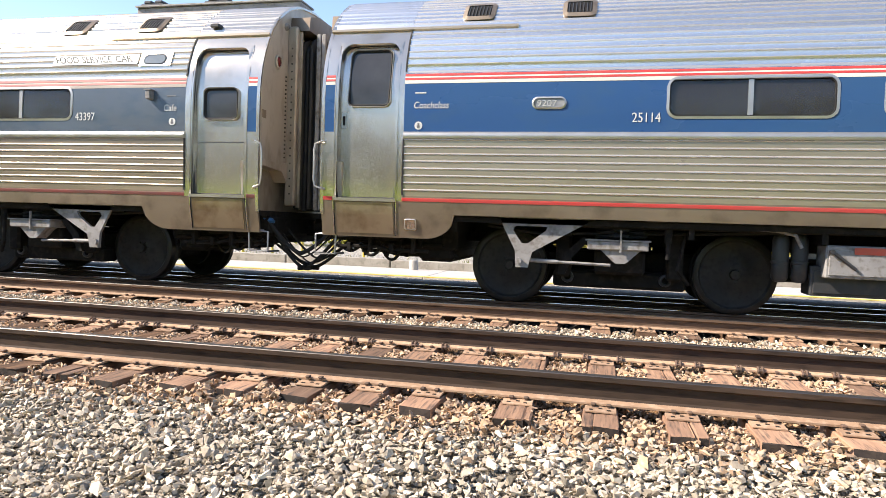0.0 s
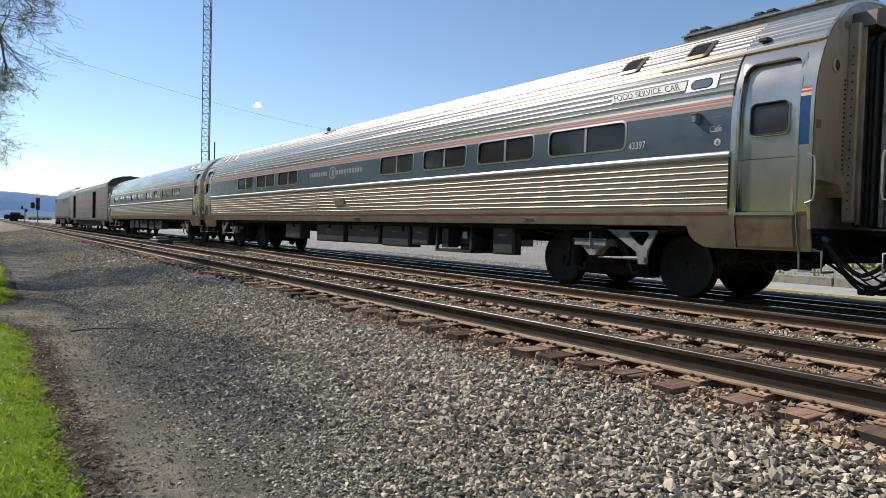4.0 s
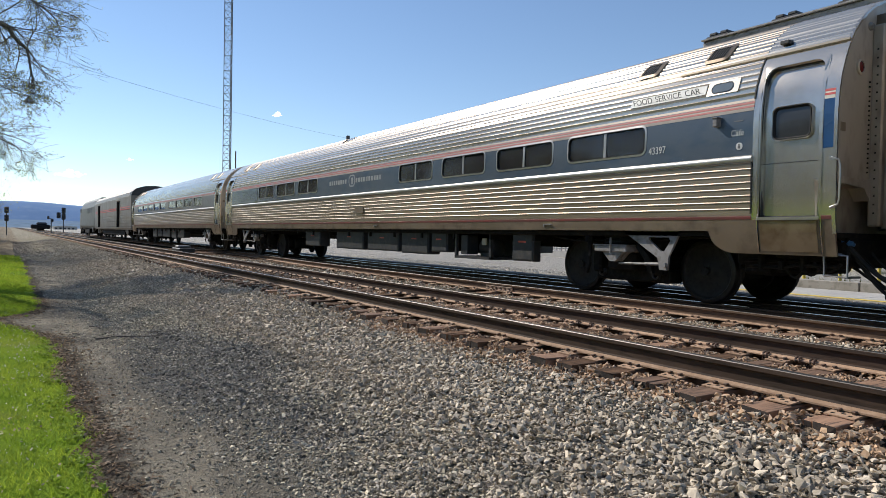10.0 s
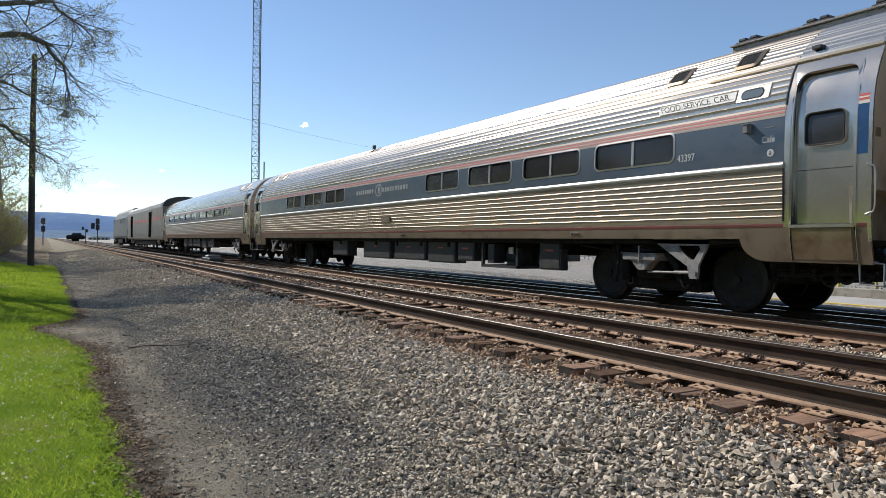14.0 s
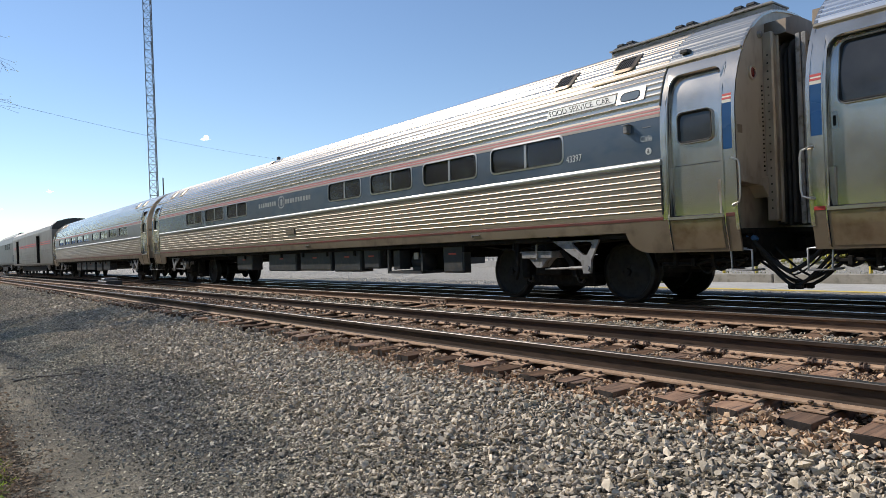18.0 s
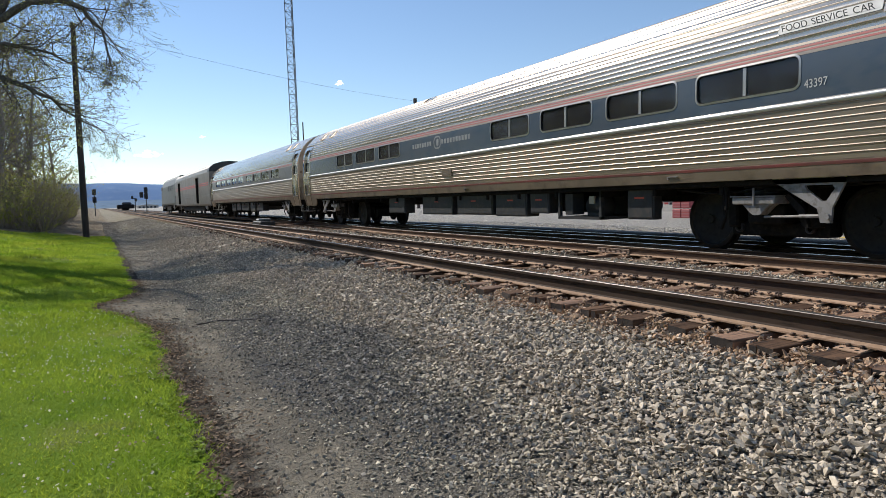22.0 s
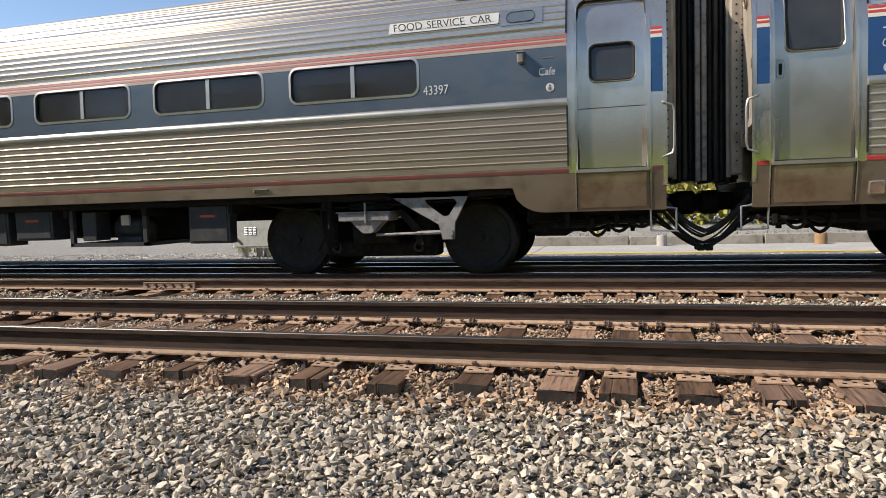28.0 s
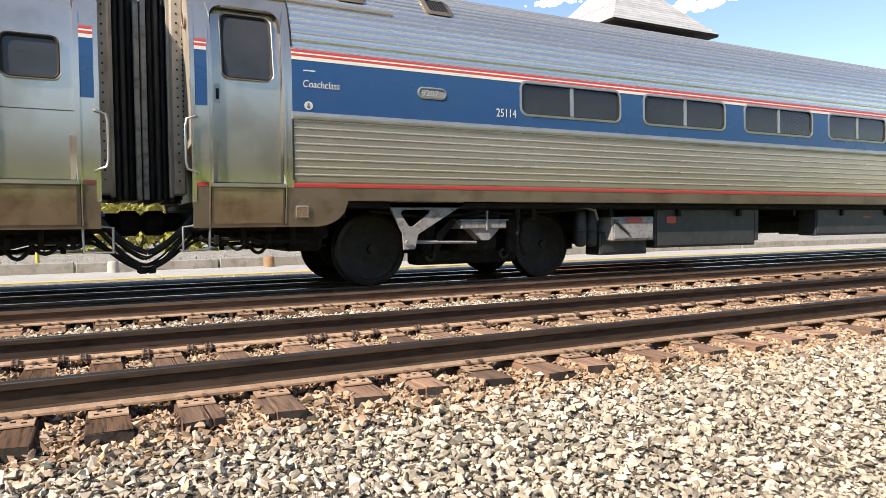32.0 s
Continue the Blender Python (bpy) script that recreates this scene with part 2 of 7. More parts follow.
TIEEND = material("creosoted_end_grain", (0.024, 0.018, 0.015), 0.9, c2=(0.046, 0.033, 0.025), scale=12, c3=(0.016, 0.013, 0.011), scale3=40, bump=0.004, bscale=60, rand=0.4)
TIE = material("weathered_tie_timber", (0.215, 0.123, 0.075), 0.85, c2=(0.32, 0.19, 0.115), scale=3.0, stretch=(6, 0.5, 3), c3=(0.055, 0.04, 0.032), scale3=9, bump=0.004, bscale=16, rand=0.5)
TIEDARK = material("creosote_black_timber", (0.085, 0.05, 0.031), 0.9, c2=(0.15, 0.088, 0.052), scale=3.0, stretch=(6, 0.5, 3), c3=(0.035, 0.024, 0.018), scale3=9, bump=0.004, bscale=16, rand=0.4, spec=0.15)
STONE = material("crushed_ballast_stone", (0.535, 0.455, 0.345), 0.85, c2=(0.37, 0.306, 0.22), scale=14, c3=(0.54, 0.47, 0.375), scale3=60, bump=0.003, bscale=110, island=0.54)
GLASS = bpy.data.materials.new("tinted_window_glass")
GLASS.use_nodes = True
gb = GLASS.node_tree.nodes["Principled BSDF"]
gb.inputs["Base Color"].default_value = (0.20, 0.20, 0.20, 1)
gb.inputs["Roughness"].default_value = 0.06
gb.inputs["Transmission Weight"].default_value = 0.9
gb.inputs["IOR"].default_value = 1.45
INSIDE = material("dim_car_interior", (0.05, 0.046, 0.04), 0.8, c2=(0.085, 0.077, 0.067), scale=1.5, spec=0.18)
DOORGLASS = material("dark_door_glass", (0.035, 0.036, 0.037), 0.07, c2=(0.055, 0.055, 0.055), scale=2.5, spec=0.5)
BLUEPLASTIC = material("blue_hose_coupling", (0.02, 0.10, 0.27), 0.5, c2=(0.03, 0.11, 0.22), scale=9)
CONCRETE = material("pale_concrete", (0.48, 0.46, 0.42), 0.85, c2=(0.40, 0.38, 0.35), scale=1.5, c3=(0.34, 0.33, 0.31), scale3=12, bump=0.002, bscale=60)
YELLOW = material("yellow_edge_paint", (0.75, 0.54, 0.04), 0.6, c2=(0.55, 0.45, 0.12), scale=5)
BARK = material("grey_brown_bark", (0.11, 0.093, 0.077), 0.9, c2=(0.17, 0.145, 0.12), scale=5, stretch=(2, 2, 0.5), c3=(0.045, 0.038, 0.03), scale3=14, bump=0.012, bscale=14)
TWIG = material("bare_twig", (0.33, 0.285, 0.245), 0.9, c2=(0.25, 0.21, 0.175), scale=2)
LEAF = material("spring_leaf", (0.34, 0.37, 0.09), 0.6, c2=(0.40, 0.38, 0.14), scale=1.0, island=0.35, through_light=0.5)
BRUSHLEAF = material("brush_leaf", (0.46, 0.47, 0.075), 0.7, c2=(0.48, 0.40, 0.15), scale=0.4, island=0.4, through_light=0.5)
DEADBRUSH = material("dry_brush", (0.46, 0.37, 0.27), 0.9, c2=(0.36, 0.28, 0.20), scale=0.5, island=0.3)
BLADE = material("grass_blade", (0.29, 0.40, 0.038), 0.8, c2=(0.37, 0.44, 0.048), scale=0.7, c3=(0.165, 0.29, 0.017), scale3=1.3, island=0.25, through_light=0.6, spec=0.1)
POLEWOOD = material("creosoted_pole", (0.045, 0.034, 0.028), 0.85, c2=(0.08, 0.06, 0.05), scale=2, stretch=(3, 3, 0.3), bump=0.003, bscale=20)
GALV = material("galvanised_steel", (0.42, 0.43, 0.44), 0.45, 0.9, (0.36, 0.36, 0.37), 3.0, rvar=0.08)
BOXGREY = material("cabinet_grey_paint", (0.60, 0.63, 0.60), 0.5, c2=(0.52, 0.545, 0.52), scale=2.5, c3=(0.44, 0.45, 0.43), scale3=10, rvar=0.08)
SHINGLE = material("grey_roof_shingle", (0.46, 0.45, 0.44), 0.85, c2=(0.38, 0.375, 0.37), scale=2, bump=0.004, bscale=30, rand=0.12)
LOCOGREY = material("locomotive_grey", (0.125, 0.135, 0.122), 0.55, 0.0, (0.10, 0.108, 0.097), 1.0, rvar=0.1)
BAGGREY = material("baggage_car_steel", (0.27, 0.253, 0.225), 0.5, 0.35, (0.22, 0.205, 0.18), 1.0, rvar=0.1)


# ---- mesh kit ----
class Geo:
    """Collects vertices and faces of one part."""

    def __init__(self):
        self.v, self.f = [], []

    def add(self, v, f):
        n = len(self.v)
        self.v += [tuple(p) for p in v]
        self.f += [tuple(i + n for i in q) for q in f]
        return self

    def box(self, x0, x1, y0, y1, z0, z1, b=0.0):
        if not b:
            v = [(x, y, z) for x in (x0, x1) for y in (y0, y1) for z in (z0, z1)]
            return self.add(v, [(0, 1, 3, 2), (4, 6, 7, 5), (0, 4, 5, 1), (2, 3, 7, 6), (0, 2, 6, 4), (1, 5, 7, 3)])
        lo, hi = (x0, y0, z0), (x1, y1, z1)
        v, key = [], {}
        for s in [(i, j, k) for i in (0, 1) for j in (0, 1) for k in (0, 1)]:
            for ax in range(3):
                p = [(hi if s[a] else lo)[a] for a in range(3)]
                for a in range(3):
                    if a != ax:
                        p[a] += -b if s[a] else b
                key[s, ax] = len(v)
                v.append(p)
        f = []
        for ax in range(3):
            o = [a for a in range(3) if a != ax]
            for side in (0, 1):
                q = []
                for u, w in ((0, 0), (1, 0), (1, 1), (0, 1)):
                    s = [0, 0, 0]
                    s[ax], s[o[0]], s[o[1]] = side, u, w
                    q.append(key[tuple(s), ax])
                f.append(tuple(q))
            for u in (0, 1):
                for w in (0, 1):
                    s0, s1 = [0, 0, 0], [0, 0, 0]
                    s0[ax], s1[ax] = 0, 1
                    for s in (s0, s1):
                        s[o[0]], s[o[1]] = u, w
                    f.append((key[tuple(s0), o[0]], key[tuple(s1), o[0]], key[tuple(s1), o[1]], key[tuple(s0), o[1]]))
        for s in [(i, j, k) for i in (0, 1) for j in (0, 1) for k in (0, 1)]:
            f.append((key[s, 0], key[s, 1], key[s, 2]))
        return self.add(v, f)

    def prism(self, poly, x0, x1, axis=0):
        """A polygon in the two other axes, drawn out along one axis."""
        n = len(poly)

        def at(p, t):
            q = list(p)
            q.insert(axis, t)
            return q
        v = [at(p, t) for t in (x0, x1) for p in poly]
        return self.add(v, [tuple(range(n)), tuple(range(2 * n - 1, n - 1, -1))] + [(i, (i + 1) % n, (i + 1) % n + n, i + n) for i in range(n)])

    def tube(self, pts, r, n=8, cap=True):
        pts = [Vector(p) for p in pts]
        rs = r if isinstance(r, (list, tuple)) else [r] * len(pts)
        v, f, side = [], [], None
        for i, p in enumerate(pts):
            d = (pts[min(i + 1, len(pts) - 1)] - pts[max(i - 1, 0)])
            d = d.normalized() if d.length > 1e-9 else Vector((0, 0, 1))
            if side is None:
                side = d.orthogonal().normalized()
            side = side - d * side.dot(d)
            side = side.normalized() if side.length > 1e-6 else d.orthogonal().normalized()
            up = d.cross(side)
            v += [p + (side * math.cos(a) + up * math.sin(a)) * rs[i] for a in (2 * math.pi * k / n for k in range(n))]
        for i in range(len(pts) - 1):
            f += [(i * n + k, i * n + (k + 1) % n, (i + 1) * n + (k + 1) % n, (i + 1) * n + k) for k in range(n)]
        if cap:
            f += [tuple(range(n - 1, -1, -1)), tuple(range((len(pts) - 1) * n, len(pts) * n))]
        return self.add(v, f)

    def lathe(self, prof, c, axis=1, n=36):
        """prof: (radius, along) pairs turned round an axis through c."""
        v, f = [], []
        o = [a for a in range(3) if a != axis]
        for k in range(n):
            a = 2 * math.pi * k / n
            for r, t in prof:
                p = list(c)
                p[axis] += t
                p[o[0]] += r * math.cos(a)
                p[o[1]] += r * math.sin(a)
                v.append(p)
        m = len(prof)
        for k in range(n):
            j = (k + 1) % n
            f += [(k * m + i, k * m + i + 1, j * m + i + 1, j * m + i) for i in range(m - 1)]
        return self.add(v, f)


def ob(name, g, mat, parent=None, smooth=False, label=""):
    me = bpy.data.meshes.new(name)
    me.from_pydata(g.v, [], g.f)
    bm = bmesh.new()
    bm.from_mesh(me)
    bmesh.ops.recalc_face_normals(bm, faces=bm.faces)
    bm.to_mesh(me)
    bm.free()
    for m in (mat if isinstance(mat, (list, tuple)) else [mat]):
        me.materials.append(m)
    if smooth:
        me.polygons.foreach_set("use_smooth", [True] * len(me.polygons))
        me.set_sharp_from_angle(angle=radians(40))
    o = new(name, me)
    o.parent = parent
    if label:
        o["label"] = label
    return o


def big(name, verts, faces, mat, parent=None, smooth=False):
    """A large mesh straight from arrays, all faces of one size."""
    me = bpy.data.meshes.new(name)
    verts = np.asarray(verts, np.float32)
    faces = np.asarray(faces, np.int32)
    k = faces.shape[1]
    me.vertices.add(len(verts))
    me.vertices.foreach_set("co", verts.ravel())
    me.loops.add(faces.size)
    me.loops.foreach_set("vertex_index", faces.ravel())
    me.polygons.add(len(faces))
    me.polygons.foreach_set("loop_start", np.arange(0, faces.size, k, dtype=np.int32))
    me.update(calc_edges=True)
    me.polygons.foreach_set("use_smooth", [bool(smooth)] * len(faces))
    me.materials.append(mat)
    o = new(name, me)
    o.parent = parent
    return o


def empty(name, loc, label, category, group=""):
    e = new(name)
    e.location = loc
    e.empty_display_size = 0.2
    return tagged(e, label, category, group)


def letters(name, text, size, m, mat, parent, squash=1.0, shear=0.0, depth=0.001):
    """Raised lettering as a mesh, standing in the x-z plane of m."""
    cu = bpy.data.curves.new(name, 'FONT')
    cu.body, cu.size, cu.extrude, cu.shear = text, size, depth, shear
    tmp = bpy.data.objects.new(name, cu)
    me = bpy.data.meshes.new_from_object(tmp)
    bpy.data.objects.remove(tmp)
    me.name = name
    me.transform(m @ pose(0, 0, 0, 90, 0, 0) @ Matrix.Diagonal((squash, 1, 1, 1)))
    me.materials.clear()
    me.materials.append(mat)
    o = new(name, me)
    o.parent = parent
    return o

# ---- ground ----
RAIL_Y = [4.677, 6.18, 7.985, 8.636, 9.49, 10.143]


def ground_z(x, y):
    """Height of the land: track bed on top, shoulder, dirt lane, and a lawn that rises away from the line."""
    x, y = np.asarray(x, float), np.asarray(y, float)
    z = np.interp(y, [-60, -14, -8, -3, -0.5, 0.6, 1.6, 3.95, 4.2, 4.4, 4.5, 4.6, 4.76, 4.9, 6.0, 6.1, 6.26, 6.36, 6.9, 7.3, 7.75, 7.92, 11.2, 11.7, 12.4, 14.7, 16, 40, 400], [1.2, 1.0, 0.62, -0.28, -0.62, -0.70, -0.70, -0.315, -0.268, -0.222, -0.228, -0.30, -0.30, -0.222, -0.222, -0.30, -0.30, -0.222, -0.198, -0.188, -0.195, -0.25, -0.25, -0.13, -0.105, -0.16, -0.18, -0.1, -0.3])
    z = z - 0.025 * np.clip((-3.2 - x) / 2.0, 0, 1) * np.interp(y, [3.0, 3.9, 4.25, 4.4], [0, 1, 1, 0])
    return z + (0.018 * np.sin(x * 1.3 + y * 2.1) + 0.012 * np.sin(x * 3.1 - y * 1.7)) * np.clip((3.3 - y) / 1.2, 0, 1)


def ground_material():
    m = bpy.data.materials.new("ground")
    m.use_nodes = True
    nt = m.node_tree
    N, L = nt.nodes.new, nt.links.new
    b = nt.nodes["Principled BSDF"]
    b.inputs["Roughness"].default_value = 0.95
    b.inputs["Specular IOR Level"].default_value = 0.1
    geo = N("ShaderNodeNewGeometry")
    sep = N("ShaderNodeSeparateXYZ")
    L(geo.outputs["Position"], sep.inputs[0])

    def noise_at(s, d=4, vec=None):
        n = N("ShaderNodeTexNoise")
        n.inputs["Scale"].default_value, n.inputs["Detail"].default_value = s, d
        L(vec or geo.outputs["Position"], n.inputs["Vector"])
        return n.outputs[0]

    def rng(src, a, c, lo=0.0, hi=1.0):
        r = N("ShaderNodeMapRange")
        r.inputs[1].default_value, r.inputs[2].default_value, r.inputs[3].default_value, r.inputs[4].default_value = a, c, lo, hi
        L(src, r.inputs[0])
        return r.outputs[0]

    def math_node(op, a, c):
        k = N("ShaderNodeMath")
        k.operation = op
        for i, v in enumerate((a, c)):
            if isinstance(v, (int, float)):
                k.inputs[i].default_value = v
            else:
                L(v, k.inputs[i])
        return k.outputs[0]

    def mix(f, a, c):
        k = N("ShaderNodeMix")
        k.data_type = 'RGBA'
        L(f, k.inputs[0])
        for i, v in ((6, a), (7, c)):
            if isinstance(v, tuple):
                k.inputs[i].default_value = (*v, 1)
            else:
                L(v, k.inputs[i])
        return k.outputs[2]

    stretch = N("ShaderNodeMapping")
    stretch.inputs["Scale"].default_value = (0.25, 1.6, 1)
    L(geo.outputs["Position"], stretch.inputs[0])
    track = noise_at(1.6, 5, stretch.outputs[0])
    dirt = mix(rng(track, 0.38, 0.62), (0.24, 0.212, 0.158), (0.43, 0.382, 0.29))
    dirt = mix(rng(noise_at(38, 6), 0.45, 0.7), dirt, (0.27, 0.24, 0.185))
    dirt = mix(rng(noise_at(0.55, 3), 0.52, 0.66), dirt, (0.11, 0.10, 0.085))
    dirt = mix(rng(noise_at(150, 3), 0.56, 0.72), dirt, (0.045, 0.04, 0.036))
    dirt = mix(rng(noise_at(90, 3), 0.62, 0.74), dirt, (0.32, 0.30, 0.27))
    dirt = mix(rng(noise_at(7, 5), 0.52, 0.64), dirt, (0.31, 0.26, 0.18))
    dirt = mix(rng(noise_at(13, 5), 0.56, 0.66), dirt, (0.06, 0.054, 0.048))
    # a worn tyre track with tread bars
    wander = math_node('ADD', sep.outputs[1], rng(noise_at(0.25, 2), 0, 1, -0.25, 0.25))
    band = math_node('MULTIPLY', rng(wander, 0.98, 1.06), rng(wander, 1.34, 1.24))
    dirt = mix(math_node('MULTIPLY', band, rng(noise_at(1.7, 4), 0.35, 0.6, 0.15, 0.8)), dirt, (0.33, 0.29, 0.22))
    tread = N("ShaderNodeTexWave")
    tread.inputs["Scale"].default_value, tread.inputs["Distortion"].default_value = 4.2, 1.2
    L(geo.outputs["Position"], tread.inputs[0])
    bars = math_node('MULTIPLY', rng(tread.outputs[1], 0.55, 0.8), math_node('MULTIPLY', band, rng(noise_at(0.8, 2), 0.5, 0.7, 0, 0.6)))
    dirt = mix(bars, dirt, (0.075, 0.068, 0.06))
    gravel = mix(rng(noise_at(26, 6), 0.4, 0.62), (0.11, 0.096, 0.073), (0.31, 0.268, 0.20))
    gravel = mix(rng(noise_at(1.1, 3), 0.5, 0.7), gravel, (0.17, 0.142, 0.108))
    turf = mix(rng(noise_at(2.2, 5), 0.35, 0.65), (0.15, 0.255, 0.014), (0.22, 0.325, 0.025))
    turf = mix(rng(noise_at(0.7, 3), 0.6, 0.75), turf, (0.26, 0.27, 0.08))
    # lawn far behind the lane dulled so the steel reflects less green
    turf = mix(rng(sep.outputs[1], -8.0, -13.0), turf, (0.15, 0.155, 0.08))
    lot = mix(rng(noise_at(18, 6), 0.4, 0.62), (0.30, 0.28, 0.245), (0.58, 0.545, 0.485))
    lot = mix(rng(noise_at(0.8, 4), 0.56, 0.7, 0, 0.7), lot, (0.42, 0.38, 0.29))
    y = math_node('ADD', sep.outputs[1], rng(noise_at(0.9, 5), 0, 1, -0.55, 0.55))
    cinder = mix(rng(noise_at(60, 5), 0.42, 0.66), (0.12, 0.109, 0.09), (0.36, 0.325, 0.26))
    dirt = mix(rng(noise_at(1.1, 4), 0.47, 0.60, 0.0, 0.75), dirt, (0.185, 0.165, 0.13))
    ex = math_node('MULTIPLY', math_node('ADD', sep.outputs[0], 8.0), 0.33)
    ey = math_node('MULTIPLY', math_node('ADD', sep.outputs[1], -1.95), 1.25)
    spill = math_node('ADD', math_node('ADD', math_node('MULTIPLY', ex, ex), math_node('MULTIPLY', ey, ey)), rng(noise_at(1.6, 5), 0, 1, -0.7, 0.7))
    spill = rng(spill, 1.0, 0.5, 0.0, 0.8)
    bed = math_node('MULTIPLY', rng(y, 1.25, 1.55), rng(noise_at(0.35, 4), 0.36, 0.50))
    dirt = mix(bed, dirt, cinder)
    c = mix(rng(y, 1.6, 2.5), dirt, gravel)
    c = mix(spill, c, mix(rng(noise_at(70, 5), 0.42, 0.66), (0.085, 0.08, 0.071), (0.22, 0.205, 0.175)))
    bite = rng(math_node('ABSOLUTE', math_node('ADD', sep.outputs[0], 13.5), 0.0), 0.4, 1.9, 0.72, 0.0)
    shore = math_node('ADD', math_node('ADD', sep.outputs[1], bite), rng(noise_at(2.5, 5), 0, 1, -0.16, 0.16))
    soil = math_node('MULTIPLY', rng(shore, 0.88, 0.74), rng(noise_at(5.5, 5), 0.36, 0.52, 0.3, 1.0))
    c = mix(soil, c, mix(rng(noise_at(45, 4), 0.4, 0.65), (0.035, 0.028, 0.021), (0.10, 0.078, 0.055)))
    c = mix(rng(shore, 0.60, 0.52), c, turf)
    c = mix(rng(sep.outputs[1], 11.9, 12.3), c, lot)
    rust = math_node('MULTIPLY', rng(y, 4.1, 4.5), rng(y, 6.7, 6.3))
    c = mix(rust, c, mix(rng(noise_at(40, 4), 0.4, 0.62), (0.10, 0.058, 0.032), (0.30, 0.185, 0.10)))
    # near-black strip: the deep shade under the train, put into the ground colour
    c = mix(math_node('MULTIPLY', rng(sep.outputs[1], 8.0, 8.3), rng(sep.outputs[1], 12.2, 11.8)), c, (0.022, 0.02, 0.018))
    # beyond the lawn the lane runs on as dry gravel and grass
    far = rng(sep.outputs[0], -34, -48)
    far = math_node('MULTIPLY', far, rng(sep.outputs[1], 4.6, 4.2))
    tan = mix(rng(noise_at(3.5, 6), 0.38, 0.62), (0.20, 0.168, 0.125), (0.46, 0.41, 0.32))
    tan = mix(rng(track, 0.46, 0.6), tan, (0.27, 0.245, 0.15))
    c = mix(math_node('MULTIPLY', far, 0.8), c, tan)
    under = rng(sep.outputs[1], -3.0, -13.0, 0.0, -15.0)
    wood = rng(math_node('ADD', math_node('ADD', sep.outputs[0], under), rng(noise_at(0.4, 4), 0, 1, -3, 3)), -42, -44)
    wood = math_node('MULTIPLY', wood, rng(y, 1.2, 0.6))
    c = mix(wood, c, mix(rng(noise_at(2.2, 6), 0.38, 0.62), (0.13, 0.10, 0.07), (0.33, 0.27, 0.18)))
    L(c, b.inputs["Base Color"])
    bp = N("ShaderNodeBump")
    bp.inputs["Distance"].default_value = 0.055
    L(math_node('ADD', noise_at(30, 6), rng(noise_at(110, 3), 0, 1, 0, 0.6)), bp.inputs["Height"])
    L(bp.outputs[0], b.inputs["Normal"])
    return m


xs = np.r_[-3000, -1500, -700, -400, -250, -180, np.arange(-140, -50, 5.0), np.arange(-50, -20, 1.0), np.arange(-20, 10, 0.25), np.arange(10, 30, 2.0), 40, 60, 100, 250, 700, 3000]
ys = np.r_[-3000, -1000, -300, -120, -60, -40, -25, -18, np.arange(-14, -3, 1.0), np.arange(-3, 4.15, 0.2), 4.2, 4.4, 4.5, 4.6, 4.76, 4.9, 6.0, 6.1, 6.26, 6.36, 6.9, 7.3, 7.75, 7.92, 11.2, 11.7, 12.4, 13, 14.7, 16, 25, 40, 100, 400, 1200, 3000]
gx, gy = np.meshgrid(xs, ys, indexing="ij")
gz = ground_z(gx, gy)
nx, ny = gx.shape
idx = np.arange(nx * ny).reshape(nx, ny)
quads = np.stack([idx[:-1, :-1], idx[1:, :-1], idx[1:, 1:], idx[:-1, 1:]], -1).reshape(-1, 4)
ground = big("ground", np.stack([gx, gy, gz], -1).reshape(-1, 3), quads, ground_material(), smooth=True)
tagged(ground, "lawn, dark cinder lane and gravel track bed in one sheet", "ground", kind="structure")

# ---- stones ----
rs = np.random.RandomState(7)


def stone_shapes(count, corners, seed):
    """Broken stones as convex shards: unit shapes as (vertices, triangles)."""
    rk, out = np.random.RandomState(seed), []
    for _ in range(count):
        p = rk.normal(size=(corners, 3))
        p /= np.linalg.norm(p, axis=1, keepdims=True)
        p *= rk.uniform(0.75, 1.1, (corners, 1)) * (1.0, rk.uniform(0.65, 0.95), rk.uniform(0.42, 0.72))
        bm = bmesh.new()
        for q in p:
            bm.verts.new(q)
        bmesh.ops.convex_hull(bm, input=bm.verts[:])
        bmesh.ops.delete(bm, geom=[v for v in bm.verts if not v.link_faces], context='VERTS')
        bmesh.ops.triangulate(bm, faces=bm.faces[:])
        bm.verts.index_update()
        out.append((np.array([v.co[:] for v in bm.verts]), np.array([[v.index for v in f.verts] for f in bm.faces])))
        bm.free()
    return out


SHARDS, CHIPS = stone_shapes(36, 8, 3), stone_shapes(24, 6, 4)


